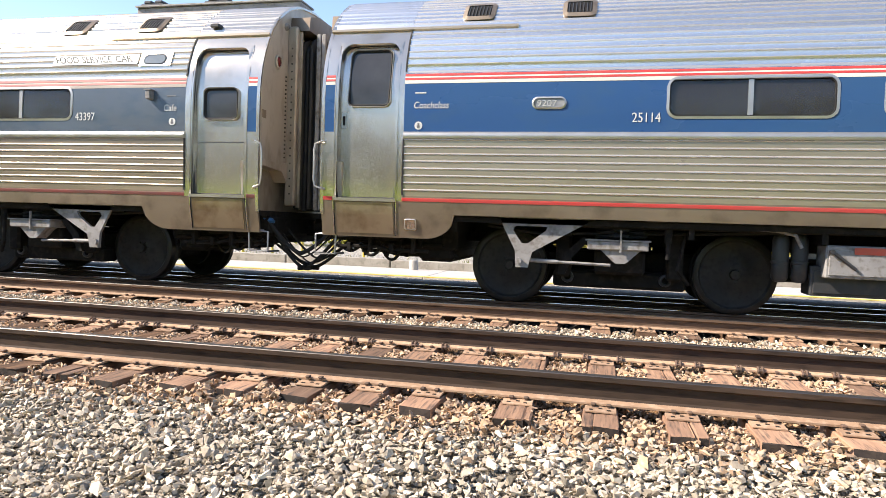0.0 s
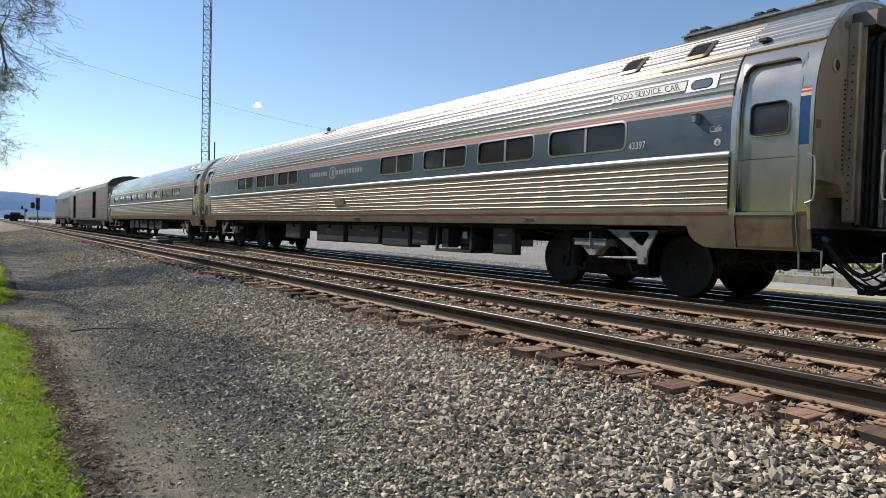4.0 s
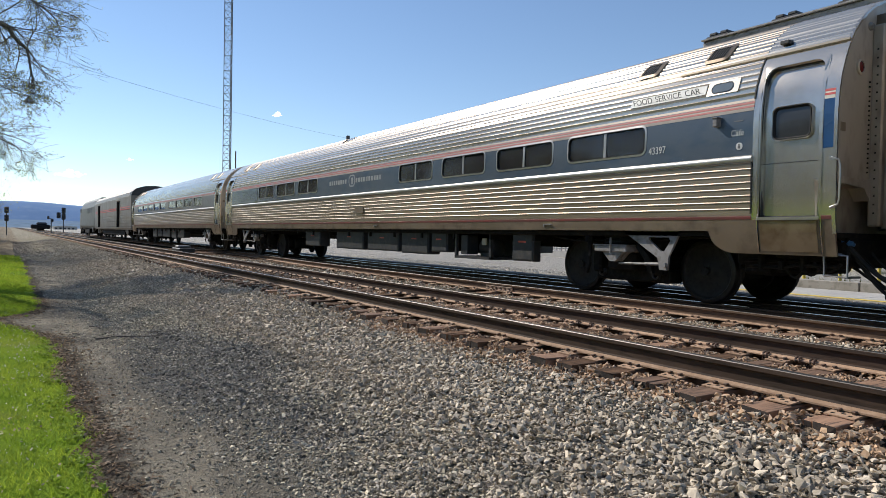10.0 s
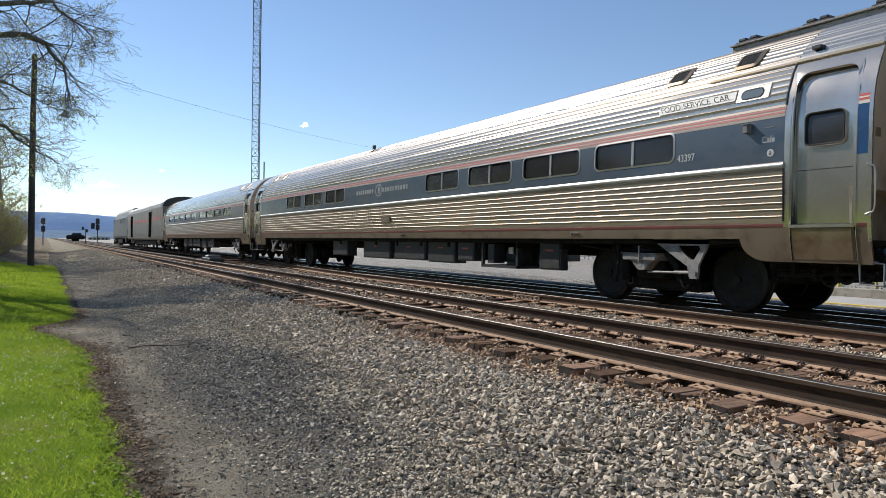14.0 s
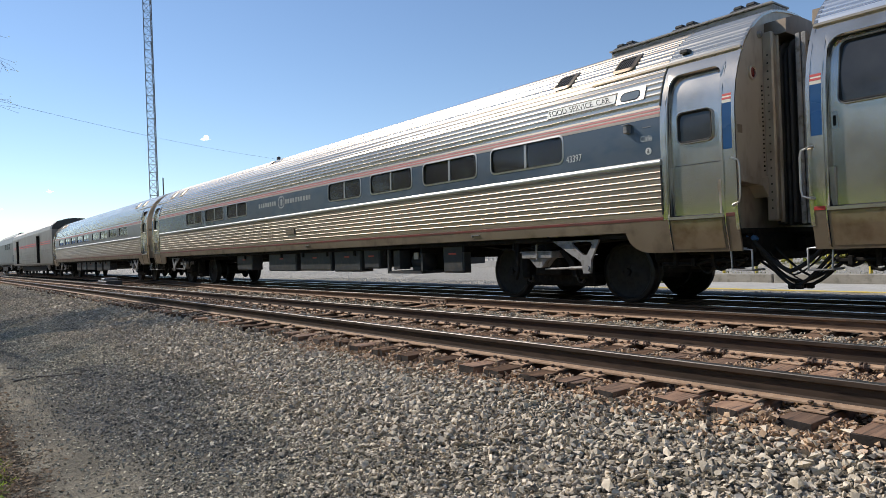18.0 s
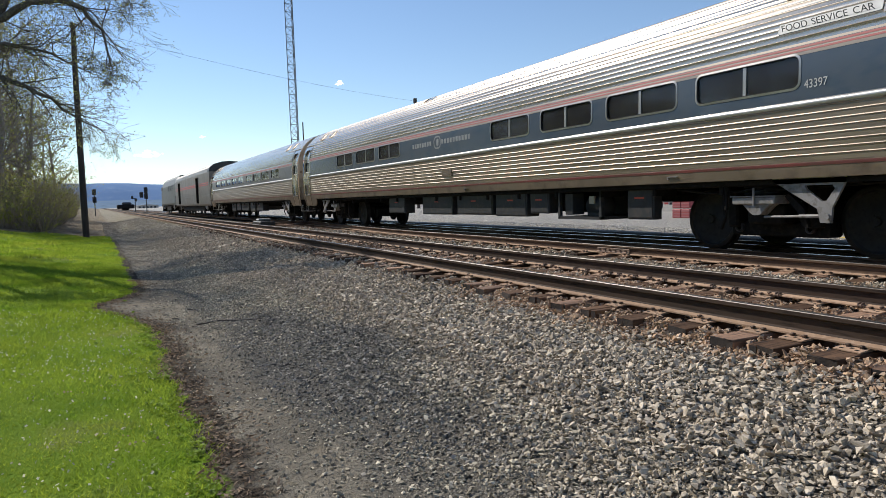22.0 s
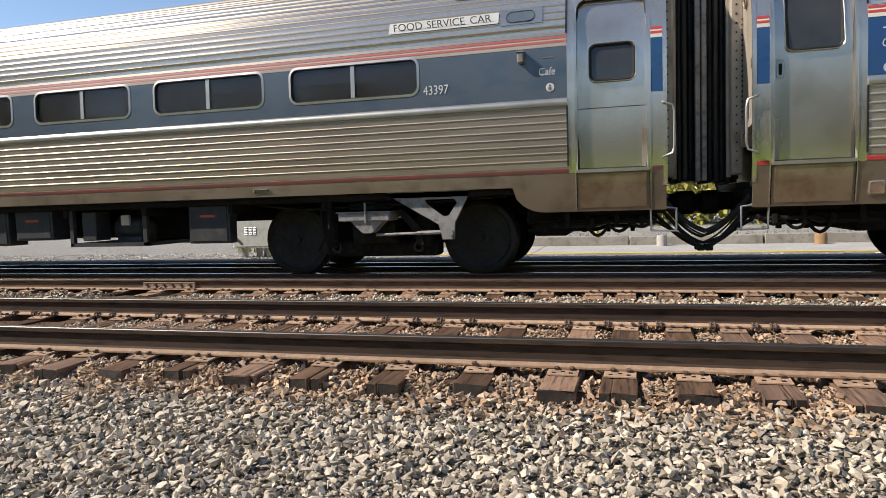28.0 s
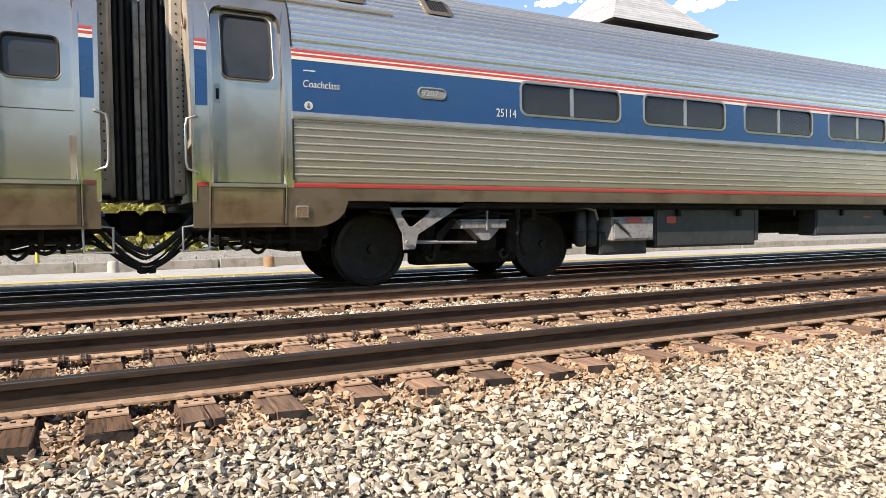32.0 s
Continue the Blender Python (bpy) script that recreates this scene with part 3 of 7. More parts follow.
def stones(name, x, y, z, size, mat, label, plain=False):
    """Angular broken stones of random size, mostly lying flat, all in one mesh."""
    kinds = CHIPS if plain else SHARDS
    which = rs.randint(0, len(kinds), len(x))
    vs, fs, at = [], [], 0
    for k, (base, base_f) in enumerate(kinds):
        m = which == k
        n = int(m.sum())
        turn, lean, tip = rs.uniform(0, 2 * np.pi, n), rs.normal(0, 0.55, n), rs.uniform(0, 2 * np.pi, n)
        ct, st, cl, sl_, cp, sp = np.cos(turn), np.sin(turn), np.cos(lean), np.sin(lean), np.cos(tip), np.sin(tip)
        o, i = np.zeros(n), np.ones(n)
        A = np.stack([ct, -st, o, st, ct, o, o, o, i], -1).reshape(n, 3, 3)
        B = np.stack([i, o, o, o, cl, -sl_, o, sl_, cl], -1).reshape(n, 3, 3)
        C = np.stack([cp, -sp, o, sp, cp, o, o, o, i], -1).reshape(n, 3, 3)
        v = base[None] * (size[m][:, None] * rs.uniform(0.75, 1.2, (n, 3)) * 0.84)[:, None, :]
        v = np.einsum("nij,nkj->nki", A @ B @ C, v) + np.stack([x[m], y[m], z[m]], -1)[:, None, :]
        vs.append(v.reshape(-1, 3))
        fs.append((base_f[None] + len(base) * np.arange(n)[:, None, None] + at).reshape(-1, 3))
        at += n * len(base)
    return tagged(big(name, np.concatenate(vs), np.concatenate(fs), mat), label, "ballast", kind="stuff")


def scatter(n, x0, x1, y0, y1):
    return rs.uniform(x0, x1, n), rs.uniform(y0, y1, n)


TIE_X = [-6.96, -6.49, -5.96, -5.42, -4.86, -4.52, -4.11, -3.69, -3.26, -2.75, -2.36, -1.89, -1.49, -1.07, -0.52, 0.02, 0.48, 0.95]
rt = random.Random(3)
while TIE_X[-1] < 12:
    TIE_X.append(TIE_X[-1] + rt.uniform(0.45, 0.56))
while TIE_X[0] > -42:
    TIE_X.insert(0, TIE_X[0] - rt.uniform(0.45, 0.56))
TIE_X = np.array(TIE_X)


def clear_of_ties(x, y, margin=0.0):
    d = np.abs(x[:, None] - TIE_X[None]).min(1)
    return (d > 0.115 + margin) | (y < 4.22) | ((y > 6.75) & (y < 7.5))


def spilled(x, y):
    """Below one inside the black spill across the lane."""
    return ((x + 8.0) * 0.33) ** 2 + ((y - 2.0) * 1.25) ** 2 + 0.25 * np.sin(x * 2.1 + y) + 0.2 * np.sin(y * 5 - x * 1.3) + rs.normal(0, 0.38, len(x))


sets = []
for n, x0, x1, y0, y1, s0, s1 in ((76000, -9, 2.8, 1.2, 4.35, 0.017, 0.040), (46000, -20, -9, 1.2, 4.35, 0.020, 0.040), (26000, -42, -20, 1.1, 4.4, 0.034, 0.06),
                                  (12000, 2.8, 7, 1.2, 4.4, 0.026, 0.046), (120000, -10, 4.5, 4.15, 7.95, 0.016, 0.031), (18000, -30, -11, 4.2, 8.3, 0.03, 0.055),
                                  (6000, -13, 8, 8.1, 11.1, 0.04, 0.06), (20000, -3, 7, 0.3, 1.6, 0.012, 0.028)):
    x, y = scatter(n, x0, x1, y0, y1)
    keep = clear_of_ties(x, y)
    for ry in RAIL_Y:
        keep &= np.abs(y - ry) > 0.085
    if y1 < 4.5:
        # thin out raggedly towards the lane
        start = np.interp(x, [-42, -20, -10, -6.5, -4.5, -3, -0.5], [1.5, 1.9, 2.0, 1.85, 1.4, 0.9, -0.6]) + 0.22 * np.sin(x * 0.9) + 0.16 * np.sin(x * 2.3 + 1) + 0.1 * np.sin(x * 5.3)
        keep &= rs.uniform(size=n) < np.clip((y - start) / 1.1, 0.03, 1) ** 1.2
        keep &= (spilled(x, y) > 0.7) | (rs.uniform(size=n) < 0.45)
    x, y = x[keep], y[keep]
    sz = rs.uniform(s0, s1, len(x)) * rs.choice([0.6, 0.85, 1.0, 1.3], len(x)) * (0.55 + 0.5 * np.clip((y - 1.6) / 1.7, 0, 1))
    sets.append((x, y, ground_z(x, y) + sz * rs.uniform(-0.1, 0.95, len(x)) + (y > 4.2) * (rs.uniform(0, 0.025, len(x)) - 0.012), sz))
# stones in the spill are black
dark = []
for i in (0, 1):
    x, y, z, sz = sets[i]
    m = (spilled(x, y) < 0.75) & (y < 3.4)
    dark.append((x[m], y[m], z[m] - 0.2 * sz[m], 0.7 * sz[m]))
    sets[i] = (x[~m], y[~m], z[~m], sz[~m])
# next to the rails the shoulder stones are dusted with rust too
x, y, z, sz = sets[0]
rusty = y + rs.normal(0, 0.14, len(y)) > 4.08
sets.append((x[rusty], y[rusty], z[rusty], sz[rusty]))
sets[0] = (x[~rusty], y[~rusty], z[~rusty], sz[~rusty])
# between the two tracks, and farther along, the stone is clean again
for i in (4, 5):
    x, y, z, sz = sets[i]
    clean = (y + rs.normal(0, 0.10, len(y)) > 6.5) & (y < 8.3) & (rs.uniform(size=len(x)) < 0.7) | (rs.uniform(size=len(x)) < np.clip((-7.0 - x) / 6.0, 0, 0.5))
    sets.append((x[clean], y[clean], z[clean], sz[clean]))
    sets[i] = (x[~clean], y[~clean], z[~clean], sz[~clean])
near = [s for i, s in enumerate(sets) if i in (0, 3, 7)]
beyond = [s for i, s in enumerate(sets) if i in (1, 2, 9, 10)]
bed = [s for i, s in enumerate(sets) if i in (4, 5, 8)]
stones("shoulder_ballast", *[np.concatenate([s[k] for s in near]) for k in range(4)], STONE, "loose pale grey crushed stone on the shoulder")
stones("shoulder_ballast", *[np.concatenate([s[k] for s in beyond]) for k in range(4)], STONE, "loose grey crushed stone farther along the shoulder", True)
BEDSTONE = material("rust_dusted_ballast", (0.475, 0.32, 0.195), 0.9, c2=(0.35, 0.222, 0.128), scale=3, c3=(0.40, 0.34, 0.28), scale3=30, bump=0.0015, bscale=120, island=0.38)
stones("track_ballast", *[np.concatenate([s[k] for s in bed]) for k in range(4)], BEDSTONE, "rust-dusted crushed stone between the ties", True)
# ballast under the train, its shade painted into a near-black colour
SHADESTONE = material("shade_blackened_ballast", (0.035, 0.031, 0.028), 0.8, c2=(0.06, 0.052, 0.045), scale=3, island=0.4, spec=0.15)
stones("soiled_ballast", *sets[6], SHADESTONE, "black oil-soaked stone under the train", True)
x, y = scatter(11000, -42, -18, 0.75, 2.8)
sz = rs.uniform(0.016, 0.038, len(x))
PATHSTONE = material("dusty_path_stone", (0.46, 0.405, 0.32), 0.9, c2=(0.33, 0.285, 0.22), scale=4, island=0.7)
stones("path_stones", x, y, ground_z(x, y) + sz * 0.1, sz, PATHSTONE, "scattered dusty stones on the far lane", True)
x, y = scatter(7000, -85, -42, 0.3, 4.3)
sz = rs.uniform(0.04, 0.10, len(x))
stones("path_stones", x, y, ground_z(x, y), sz, PATHSTONE, "dusty stones on the lane beyond the lawn", True)
x, y = scatter(9000, -26, 0, 12.3, 14.6)
sz = rs.uniform(0.015, 0.04, len(x))
stones("lot_gravel", x, y, ground_z(x, y) + sz * 0.1, sz, material("pale_lot_gravel", (0.62, 0.585, 0.52), 0.9, c2=(0.45, 0.42, 0.37), scale=4, island=0.6), "pale loose gravel on the lot beyond the train", True)
x, y = scatter(62000, -20, -0.5, 0.75, 2.7)
keep = rs.uniform(size=len(x)) < np.clip((y - 0.9) / 0.9, 0.18, 1)
x, y = x[keep], y[keep]
sz = rs.uniform(0.007, 0.024, len(x)) * rs.choice([0.7, 1.0, 1.3], len(x)) + np.clip(y - 1.3, 0, 1) * 0.008
m = spilled(x, y) < 0.75
dark.append((x[m], y[m], ground_z(x[m], y[m]) + sz[m] * 0.15, sz[m]))
x, y, sz = x[~m], y[~m], sz[~m]
CINDER = material("sooty_cinder", (0.31, 0.28, 0.232), 0.88, c2=(0.19, 0.172, 0.145), scale=4, island=0.7, spec=0.2)
tagged(stones("spilled_cinders", *[np.concatenate([d[k] for d in dark]) for k in range(4)], CINDER, "black spilled cinders across the lane", True), category="cinders")
LANESTONE = material("dark_cinder_grit", (0.47, 0.41, 0.30), 0.9, c2=(0.34, 0.295, 0.215), scale=4, island=0.75)
tagged(stones("lane_grit", x, y, ground_z(x, y) + sz * 0.15, sz, LANESTONE, "dark cinder grit and pebbles on the lane", True), category="gravel")

# ---- rails, ties and fastenings ----
HEAD = [(-0.034, -0.004), (-0.030, 0.0), (0.030, 0.0), (0.034, -0.004)]
RAILSEC = [(-0.037, -0.004), (0.037, -0.004), (0.037, -0.034), (0.010, -0.048), (0.008, -0.135), (0.020, -0.150), (0.073, -0.163), (0.073, -0.175), (-0.073, -0.175),
           (-0.073, -0.163), (-0.020, -0.150), (-0.008, -0.135), (-0.010, -0.048), (-0.037, -0.034)]
SWITCH = -33.0
LIGHT_RAIL = 0.80


def rail_line(y, x0, x1, bend=None):
    g = Geo()
    k_z = 1.0 if y < 7 else LIGHT_RAIL
    pts = np.r_[x0, bend, x1] if bend is not None else np.array([x0, x1])
    n = len(RAILSEC)

    def off(x):
        if bend is None:
            return 0.0
        u = np.clip((bend[-1] - x) / (bend[-1] - bend[0]), 0, 1)
        return 0.651 * u * u * (3 - 2 * u)
    v = [(x, y + off(x) + a, c * k_z) for x in pts for a, c in RAILSEC]
    f = []
    for i in range(len(pts) - 1):
        f += [(i * n + k, i * n + (k + 1) % n, (i + 1) * n + (k + 1) % n, (i + 1) * n + k) for k in range(n)]
    f += [tuple(range(n)), tuple(range(len(pts) * n - 1, (len(pts) - 1) * n - 1, -1))]
    g.add(v, f)
    r = ob("rail", g, RAILSIDE if y < 7 else RAILRUST)
    tagged(r, "rust-brown steel rail with a worn bright head", "rail", "rails of the line")
    g = Geo()
    v = [(x, y + off(x) + a, c) for x in pts for a, c in HEAD]
    f = []
    for i in range(len(pts) - 1):
        f += [(i * 4 + k, i * 4 + (k + 1) % 4, (i + 1) * 4 + (k + 1) % 4, (i + 1) * 4 + k) for k in range(4)]
    g.add(v, f)
    ob("running_surface", g, RAILSHINE if y > 8.2 else RAILTOP, r)
    for sd in (-1, 1):
        g = Geo()
        sec = [(sd * 0.0745, -0.1735), (sd * 0.0745, -0.1615), (sd * 0.022, -0.1485), (sd * 0.030, -0.165)]
        v = [(x, y + off(x) + a, c * k_z) for x in pts for a, c in sec]
        f = []
        for i in range(len(pts) - 1):
            f += [(i * 4 + k, i * 4 + (k + 1) % 4, (i + 1) * 4 + (k + 1) % 4, (i + 1) * 4 + k) for k in range(4)]
        g.add(v, f)
        ob("rail_foot", g, PLATE, r)
    return r


BEND = np.arange(SWITCH + 1, -17, 2.0)
rails = [rail_line(RAIL_Y[0], -700, 120), rail_line(RAIL_Y[1], -700, 120), rail_line(RAIL_Y[2], SWITCH, 120, BEND), rail_line(RAIL_Y[3], -700, 120),
         rail_line(RAIL_Y[4], SWITCH, 120, BEND), rail_line(RAIL_Y[5], -700, 120)]

tie_meshes, dark_ties, long_ties = [], [], []
for k in range(6):
    # a timber with split ends: the top is drawn in a few planks of slightly different height
    g = Geo()
    rk = random.Random(k)
    cuts = [-0.11] + sorted(rk.uniform(-0.07, 0.07) for _ in range(k % 3)) + [0.11]
    for a, b in zip(cuts, cuts[1:]):
        g.box(a + 0.0015, b - 0.0015, -1.20 + rk.uniform(-0.03, 0.03), 1.26 + rk.uniform(-0.03, 0.03), -0.17, rk.uniform(-0.006, 0.0), 0.007)
    g.v = [(x + rk.uniform(-0.005, 0.005), y + rk.uniform(-0.012, 0.012), z + rk.uniform(-0.006, 0.001)) for x, y, z in g.v]
    o = ob("tie", g, [TIE, TIEEND])
    for pf in o.data.polygons:
        pf.material_index = int(abs(pf.normal.y) > 0.8)
    tie_meshes.append(o.data)
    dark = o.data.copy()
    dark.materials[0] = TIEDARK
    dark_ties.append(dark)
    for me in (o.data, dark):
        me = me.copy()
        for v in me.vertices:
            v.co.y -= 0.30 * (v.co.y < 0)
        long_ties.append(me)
    bpy.data.objects.remove(o)
g = Geo()
g.prism([(-0.18, 0.0), (0.18, 0.0), (0.18, 0.008), (0.085, 0.014), (-0.085, 0.014), (-0.18, 0.008)], -0.095, 0.095)
solid = len(g.f)
# spike holes as slightly proud boxes, the shade inside them painted black
for hx, hy in ((-0.055, -0.142), (0.05, -0.142), (-0.05, 0.142), (0.055, 0.142), (0.0, -0.115), (0.0, 0.115)):
    g.box(hx - 0.012, hx + 0.012, hy - 0.012, hy + 0.012, 0.004, 0.0142 - 0.063 * max(0, abs(hy) - 0.085) + 0.0008)
o = ob("tie_plate", g, [PLATE, UNDER])
for pf in o.data.polygons:
    pf.material_index = int(pf.index >= solid)
plate_mesh = o.data
bpy.data.objects.remove(o)
g = Geo()
g.box(-0.009, 0.009, -0.009, 0.009, 0.0, 0.020, 0.003)
g.box(-0.015, 0.015, -0.026, 0.013, 0.014, 0.026, 0.004)
o = ob("spike", g, SPIKE)
spike_mesh = o.data
bpy.data.objects.remove(o)
g = Geo()
for dx in (-0.016, 0.016):
    g.tube([(dx, -0.080, -0.018), (dx, -0.088, -0.002), (dx, -0.082, 0.016), (dx, -0.062, 0.024), (dx, -0.040, 0.020)], 0.0105, 6)
g.tube([(-0.017, -0.086, 0.0), (0.017, -0.086, 0.0)], 0.0105, 6)
o = ob("rail_anchor", g, SPIKE)
anchor_mesh = o.data
bpy.data.objects.remove(o)


def joined(name, me, places, parent, mat):
    """Many copies of one small mesh as a single part."""
    v0 = np.array([v.co[:] for v in me.vertices])
    f0 = [tuple(p.vertices) for p in me.polygons]
    g = Geo()
    for x, y, z, rz in places:
        c, s = math.cos(rz), math.sin(rz)
        g.add([(x + c * a - s * b, y + s * a + c * b, z + e) for a, b, e in v0], f0)
    o = ob(name, g, mat, parent)
    o["kind"] = "stuff"


def put(name, me, parent, loc, rz=0.0):
    o = bpy.data.objects.new(name, me)
    scene.collection.objects.link(o)
    o.parent = parent
    o.location = loc
    o.rotation_euler = (0, 0, rz)
    return o


def sleepers(name, yc, x0, x1, track_rails, label, anchors, top=-0.19, meshes=None):
    bedob = empty(name, (0, yc, 0), label, "railway track")
    rk = random.Random(int(yc * 100))
    loose = []
    for x in TIE_X:
        if not x0 < x < x1:
            continue
        t = put("tie", rk.choice(meshes or dark_ties if meshes or rk.random() < 0.65 * min(1, max(0, (-3.6 - x) / 3)) else tie_meshes), bedob, (x, rk.uniform(-0.05, 0.05), top - rk.uniform(0, 0.006)), radians(rk.uniform(-1.3, 1.3)))
        if x > -26:
            for ry in track_rails:
                put("tie_plate", plate_mesh, t, (0, ry - yc - t.location.y, 0.0))
                if x > -18:
                    for a in (-1, 1):
                        for dx, dy in ((-0.045, 0.092), (0.05, 0.092)):
                            h = 0.010 + rk.choice((0, 0, 0, 0, 0, 0.014))
                            if -5.8 < x < 1.2 and ry < 7:
                                put("spike", spike_mesh, t, (dx, ry - yc - t.location.y + a * dy, h), 0 if a > 0 else math.pi)
                            else:
                                loose.append((x + dx, ry - yc + a * dy, top + h, 0 if a > 0 else math.pi))
    joined("spike", spike_mesh, loose, bedob, SPIKE)
    loose = []
    for x in TIE_X:
        if -22 < x < 9:
            for ry in anchors:
                for dx in (-0.145, 0.145):
                    if rk.random() < 0.82:
                        at = (x + dx + rk.uniform(-0.02, 0.02), ry - yc, -0.163, 0)
                        if -8 < x < 3:
                            put("rail_anchor", anchor_mesh, bedob, at[:3])
                        else:
                            loose.append(at)
    if loose:
        joined("rail_anchor", anchor_mesh, loose, bedob, SPIKE)
    return bedob


sleepers("near_track_ties", 5.43, -42, 12, RAIL_Y[:2], "weathered brown timber ties with rusty plates and spikes", RAIL_Y[1:2])
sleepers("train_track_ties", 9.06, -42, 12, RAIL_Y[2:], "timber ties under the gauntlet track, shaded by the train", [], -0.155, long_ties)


def joint_bar(x, y):
    jb = Geo()
    jb.prism([(y - 0.010, -0.118), (y - 0.056, -0.120), (y - 0.056, -0.112), (y - 0.038, -0.100), (y - 0.038, -0.062), (y - 0.044, -0.054), (y - 0.038, -0.046), (y - 0.010, -0.044)], x - 0.40, x + 0.40)
    j = ob("joint_bar", jb, material("brown_joint_bar", (0.27, 0.19, 0.125), 0.75, c2=(0.18, 0.12, 0.08), scale=8, c3=(0.30, 0.17, 0.11), scale3=25))
    tagged(j, "rusty bolted joint bar on the rail", "joint bar")
    for k in range(6):
        b = Geo()
        b.lathe([(0, -0.03), (0.018, -0.03), (0.018, 0)], (x - 0.33 + k * 0.132, y - 0.038, -0.080), 1, 6)
        ob("bolt", b, SPIKE, j)


joint_bar(-10.38, RAIL_Y[2])

# ---- passenger cars ----
YC = 9.39
PROFILE = [(0.75, 1.53), (1.03, 1.59), (1.2, 1.614), (1.5, 1.62), (2.35, 1.62), (2.55, 1.608), (2.8, 1.56), (3.05, 1.465), (3.3, 1.31),
           (3.5, 1.12), (3.68, 0.86), (3.79, 0.58), (3.845, 0.28), (3.86, 0.0)]
PZ, PA = [p[0] for p in PROFILE], [p[1] for p in PROFILE]


def half_width(z):
    return float(np.interp(z, PZ, PA))


def shell(g, x0, x1, pts, t=0.03):
    """A bent sheet along x with thickness, from its outer (y, z) points."""
    inner = []
    for y, z in pts:
        d = Vector((0 - y, 2.0 - z)).normalized() * t
        inner.append((y + d.x, z + d.y))
    n = len(pts)
    v = [(x, *p) for x in (x0, x1) for p in list(pts) + inner]
    f = []
    for i in range(n - 1):
        f += [(i, i + 1, 2 * n + i + 1, 2 * n + i), (n + i, 3 * n + i, 3 * n + i + 1, n + i + 1),
              (i, n + i, n + i + 1, i + 1), (2 * n + i, 2 * n + i + 1, 3 * n + i + 1, 3 * n + i)]
    f += [(0, 2 * n, 3 * n, n), (n - 1, 2 * n - 1, 4 * n - 1, 3 * n - 1)]
    return g.add(v, f)


def wall_points(z0, z1, off=0.0, side=-1):
    zs = [z0] + [z for z in PZ if z0 < z < z1] + [z1]
    return [(side * (half_width(z) + off), z) for z in zs]


def panel(g, x0, x1, z0, z1, off=0.0, t=0.03, side=-1):
    return shell(g, x0, x1, wall_points(z0, z1, off, side), t)


def rounded(x0, x1, z0, z1, r, n=5, foot=None):
    p, top = [], r
    q = r if foot is None else foot
    for cx, cz, a0, r in ((x1 - top, z1 - top, 0, top), (x0 + top, z1 - top, 90, top), (x0 + q, z0 + q, 180, q), (x1 - q, z0 + q, 270, q)):
        p += [(cx + r * math.cos(radians(a0 + 90 * k / n)), cz + r * math.sin(radians(a0 + 90 * k / n))) for k in range(n + 1)]
    return p


def ring(g, x0, x1, z0, z1, r, w, off=0.012, depth=0.04, side=-1, foot=None, outer=None):
    """A rounded frame standing proud of the car's side."""
    a, b = rounded(x0, x1, z0, z1, r, 5, foot), rounded(x0 - w, x1 + w, z0 - w, z1 + w, r + w if outer is None else outer, 5, foot)
    n = len(a)
    v = []
    for loop, o in ((a, off), (b, off * 0.6), (a, off - depth), (b, off - depth)):
        v += [(x, side * (half_width(z) + o), z) for x, z in loop]
    f = []
    for i in range(n):
        j = (i + 1) % n
        f += [(i, j, n + j, n + i), (i, 2 * n + i, 2 * n + j, j), (n + i, n + j, 3 * n + j, 3 * n + i), (2 * n + i, 3 * n + i, 3 * n + j, 2 * n + j)]
    return g.add(v, f)


def plate(g, x0, x1, z0, z1, r, off, t=0.006, side=-1, rows=8):
    """A rounded plate lying along the car's side."""
    zs = sorted({z0, z1, *(z0 + r * (1 - math.cos(radians(90 * k / 4))) for k in range(5)), *(z1 - r * (1 - math.cos(radians(90 * k / 4))) for k in range(5)),
                 *(z0 + (z1 - z0) * k / rows for k in range(rows + 1))})
    v, f = [], []
    for z in zs:
        d = max(0.0, r - min(z - z0, z1 - z))
        s = r - math.sqrt(max(0.0, r * r - d * d)) if r else 0.0
        for o in (off, off - t):
            y = side * (half_width(z) + o)
            v += [(x0 + s, y, z), (x1 - s, y, z)]
    n = len(zs)
    for i in range(n - 1):
        a, b = 4 * i, 4 * i + 4
        f += [(a, a + 1, b + 1, b), (a + 2, b + 2, b + 3, a + 3), (a, b, b + 2, a + 2), (a + 1, a + 3, b + 3, b + 1)]
    f += [(0, 2, 3, 1), (4 * n - 4, 4 * n - 3, 4 * n - 1, 4 * n - 2)]
    return g.add(v, f)


def roof_points(z0, pitch=0.085, ribs=True):
    """The roof's outline from the near side over the top to the far one, with a rolled rib at each pitch."""
    fine = [(-half_width(z), z) for z in np.linspace(z0, 3.86, 60)]
    fine += [(-y, z) for y, z in fine[-2::-1]]
    p = np.array(fine)
    s = np.r_[0, np.cumsum(np.hypot(*np.diff(p, axis=0).T))]
    if ribs:
        at = []
        k = 0.03
        while k + pitch < s[-1]:
            at += [(k, 0.0), (k + pitch - 0.030, 0.0), (k + pitch - 0.022, 0.007), (k + pitch - 0.012, 0.0095), (k + pitch - 0.004, 0.0055)]
            k += pitch
        at = [(0.0, 0.0)] + at + [(s[-1], 0.0)]
    else:
        at = [(q, 0.0) for q in np.linspace(0, s[-1], 40)]
    out = []
    for q, h in at:
        y, z = np.interp(q, s, p[:, 0]), np.interp(q, s, p[:, 1])
        d = Vector((y, z - 2.2)).normalized() * h
        out.append((y + d.x, z + d.y))
    return out


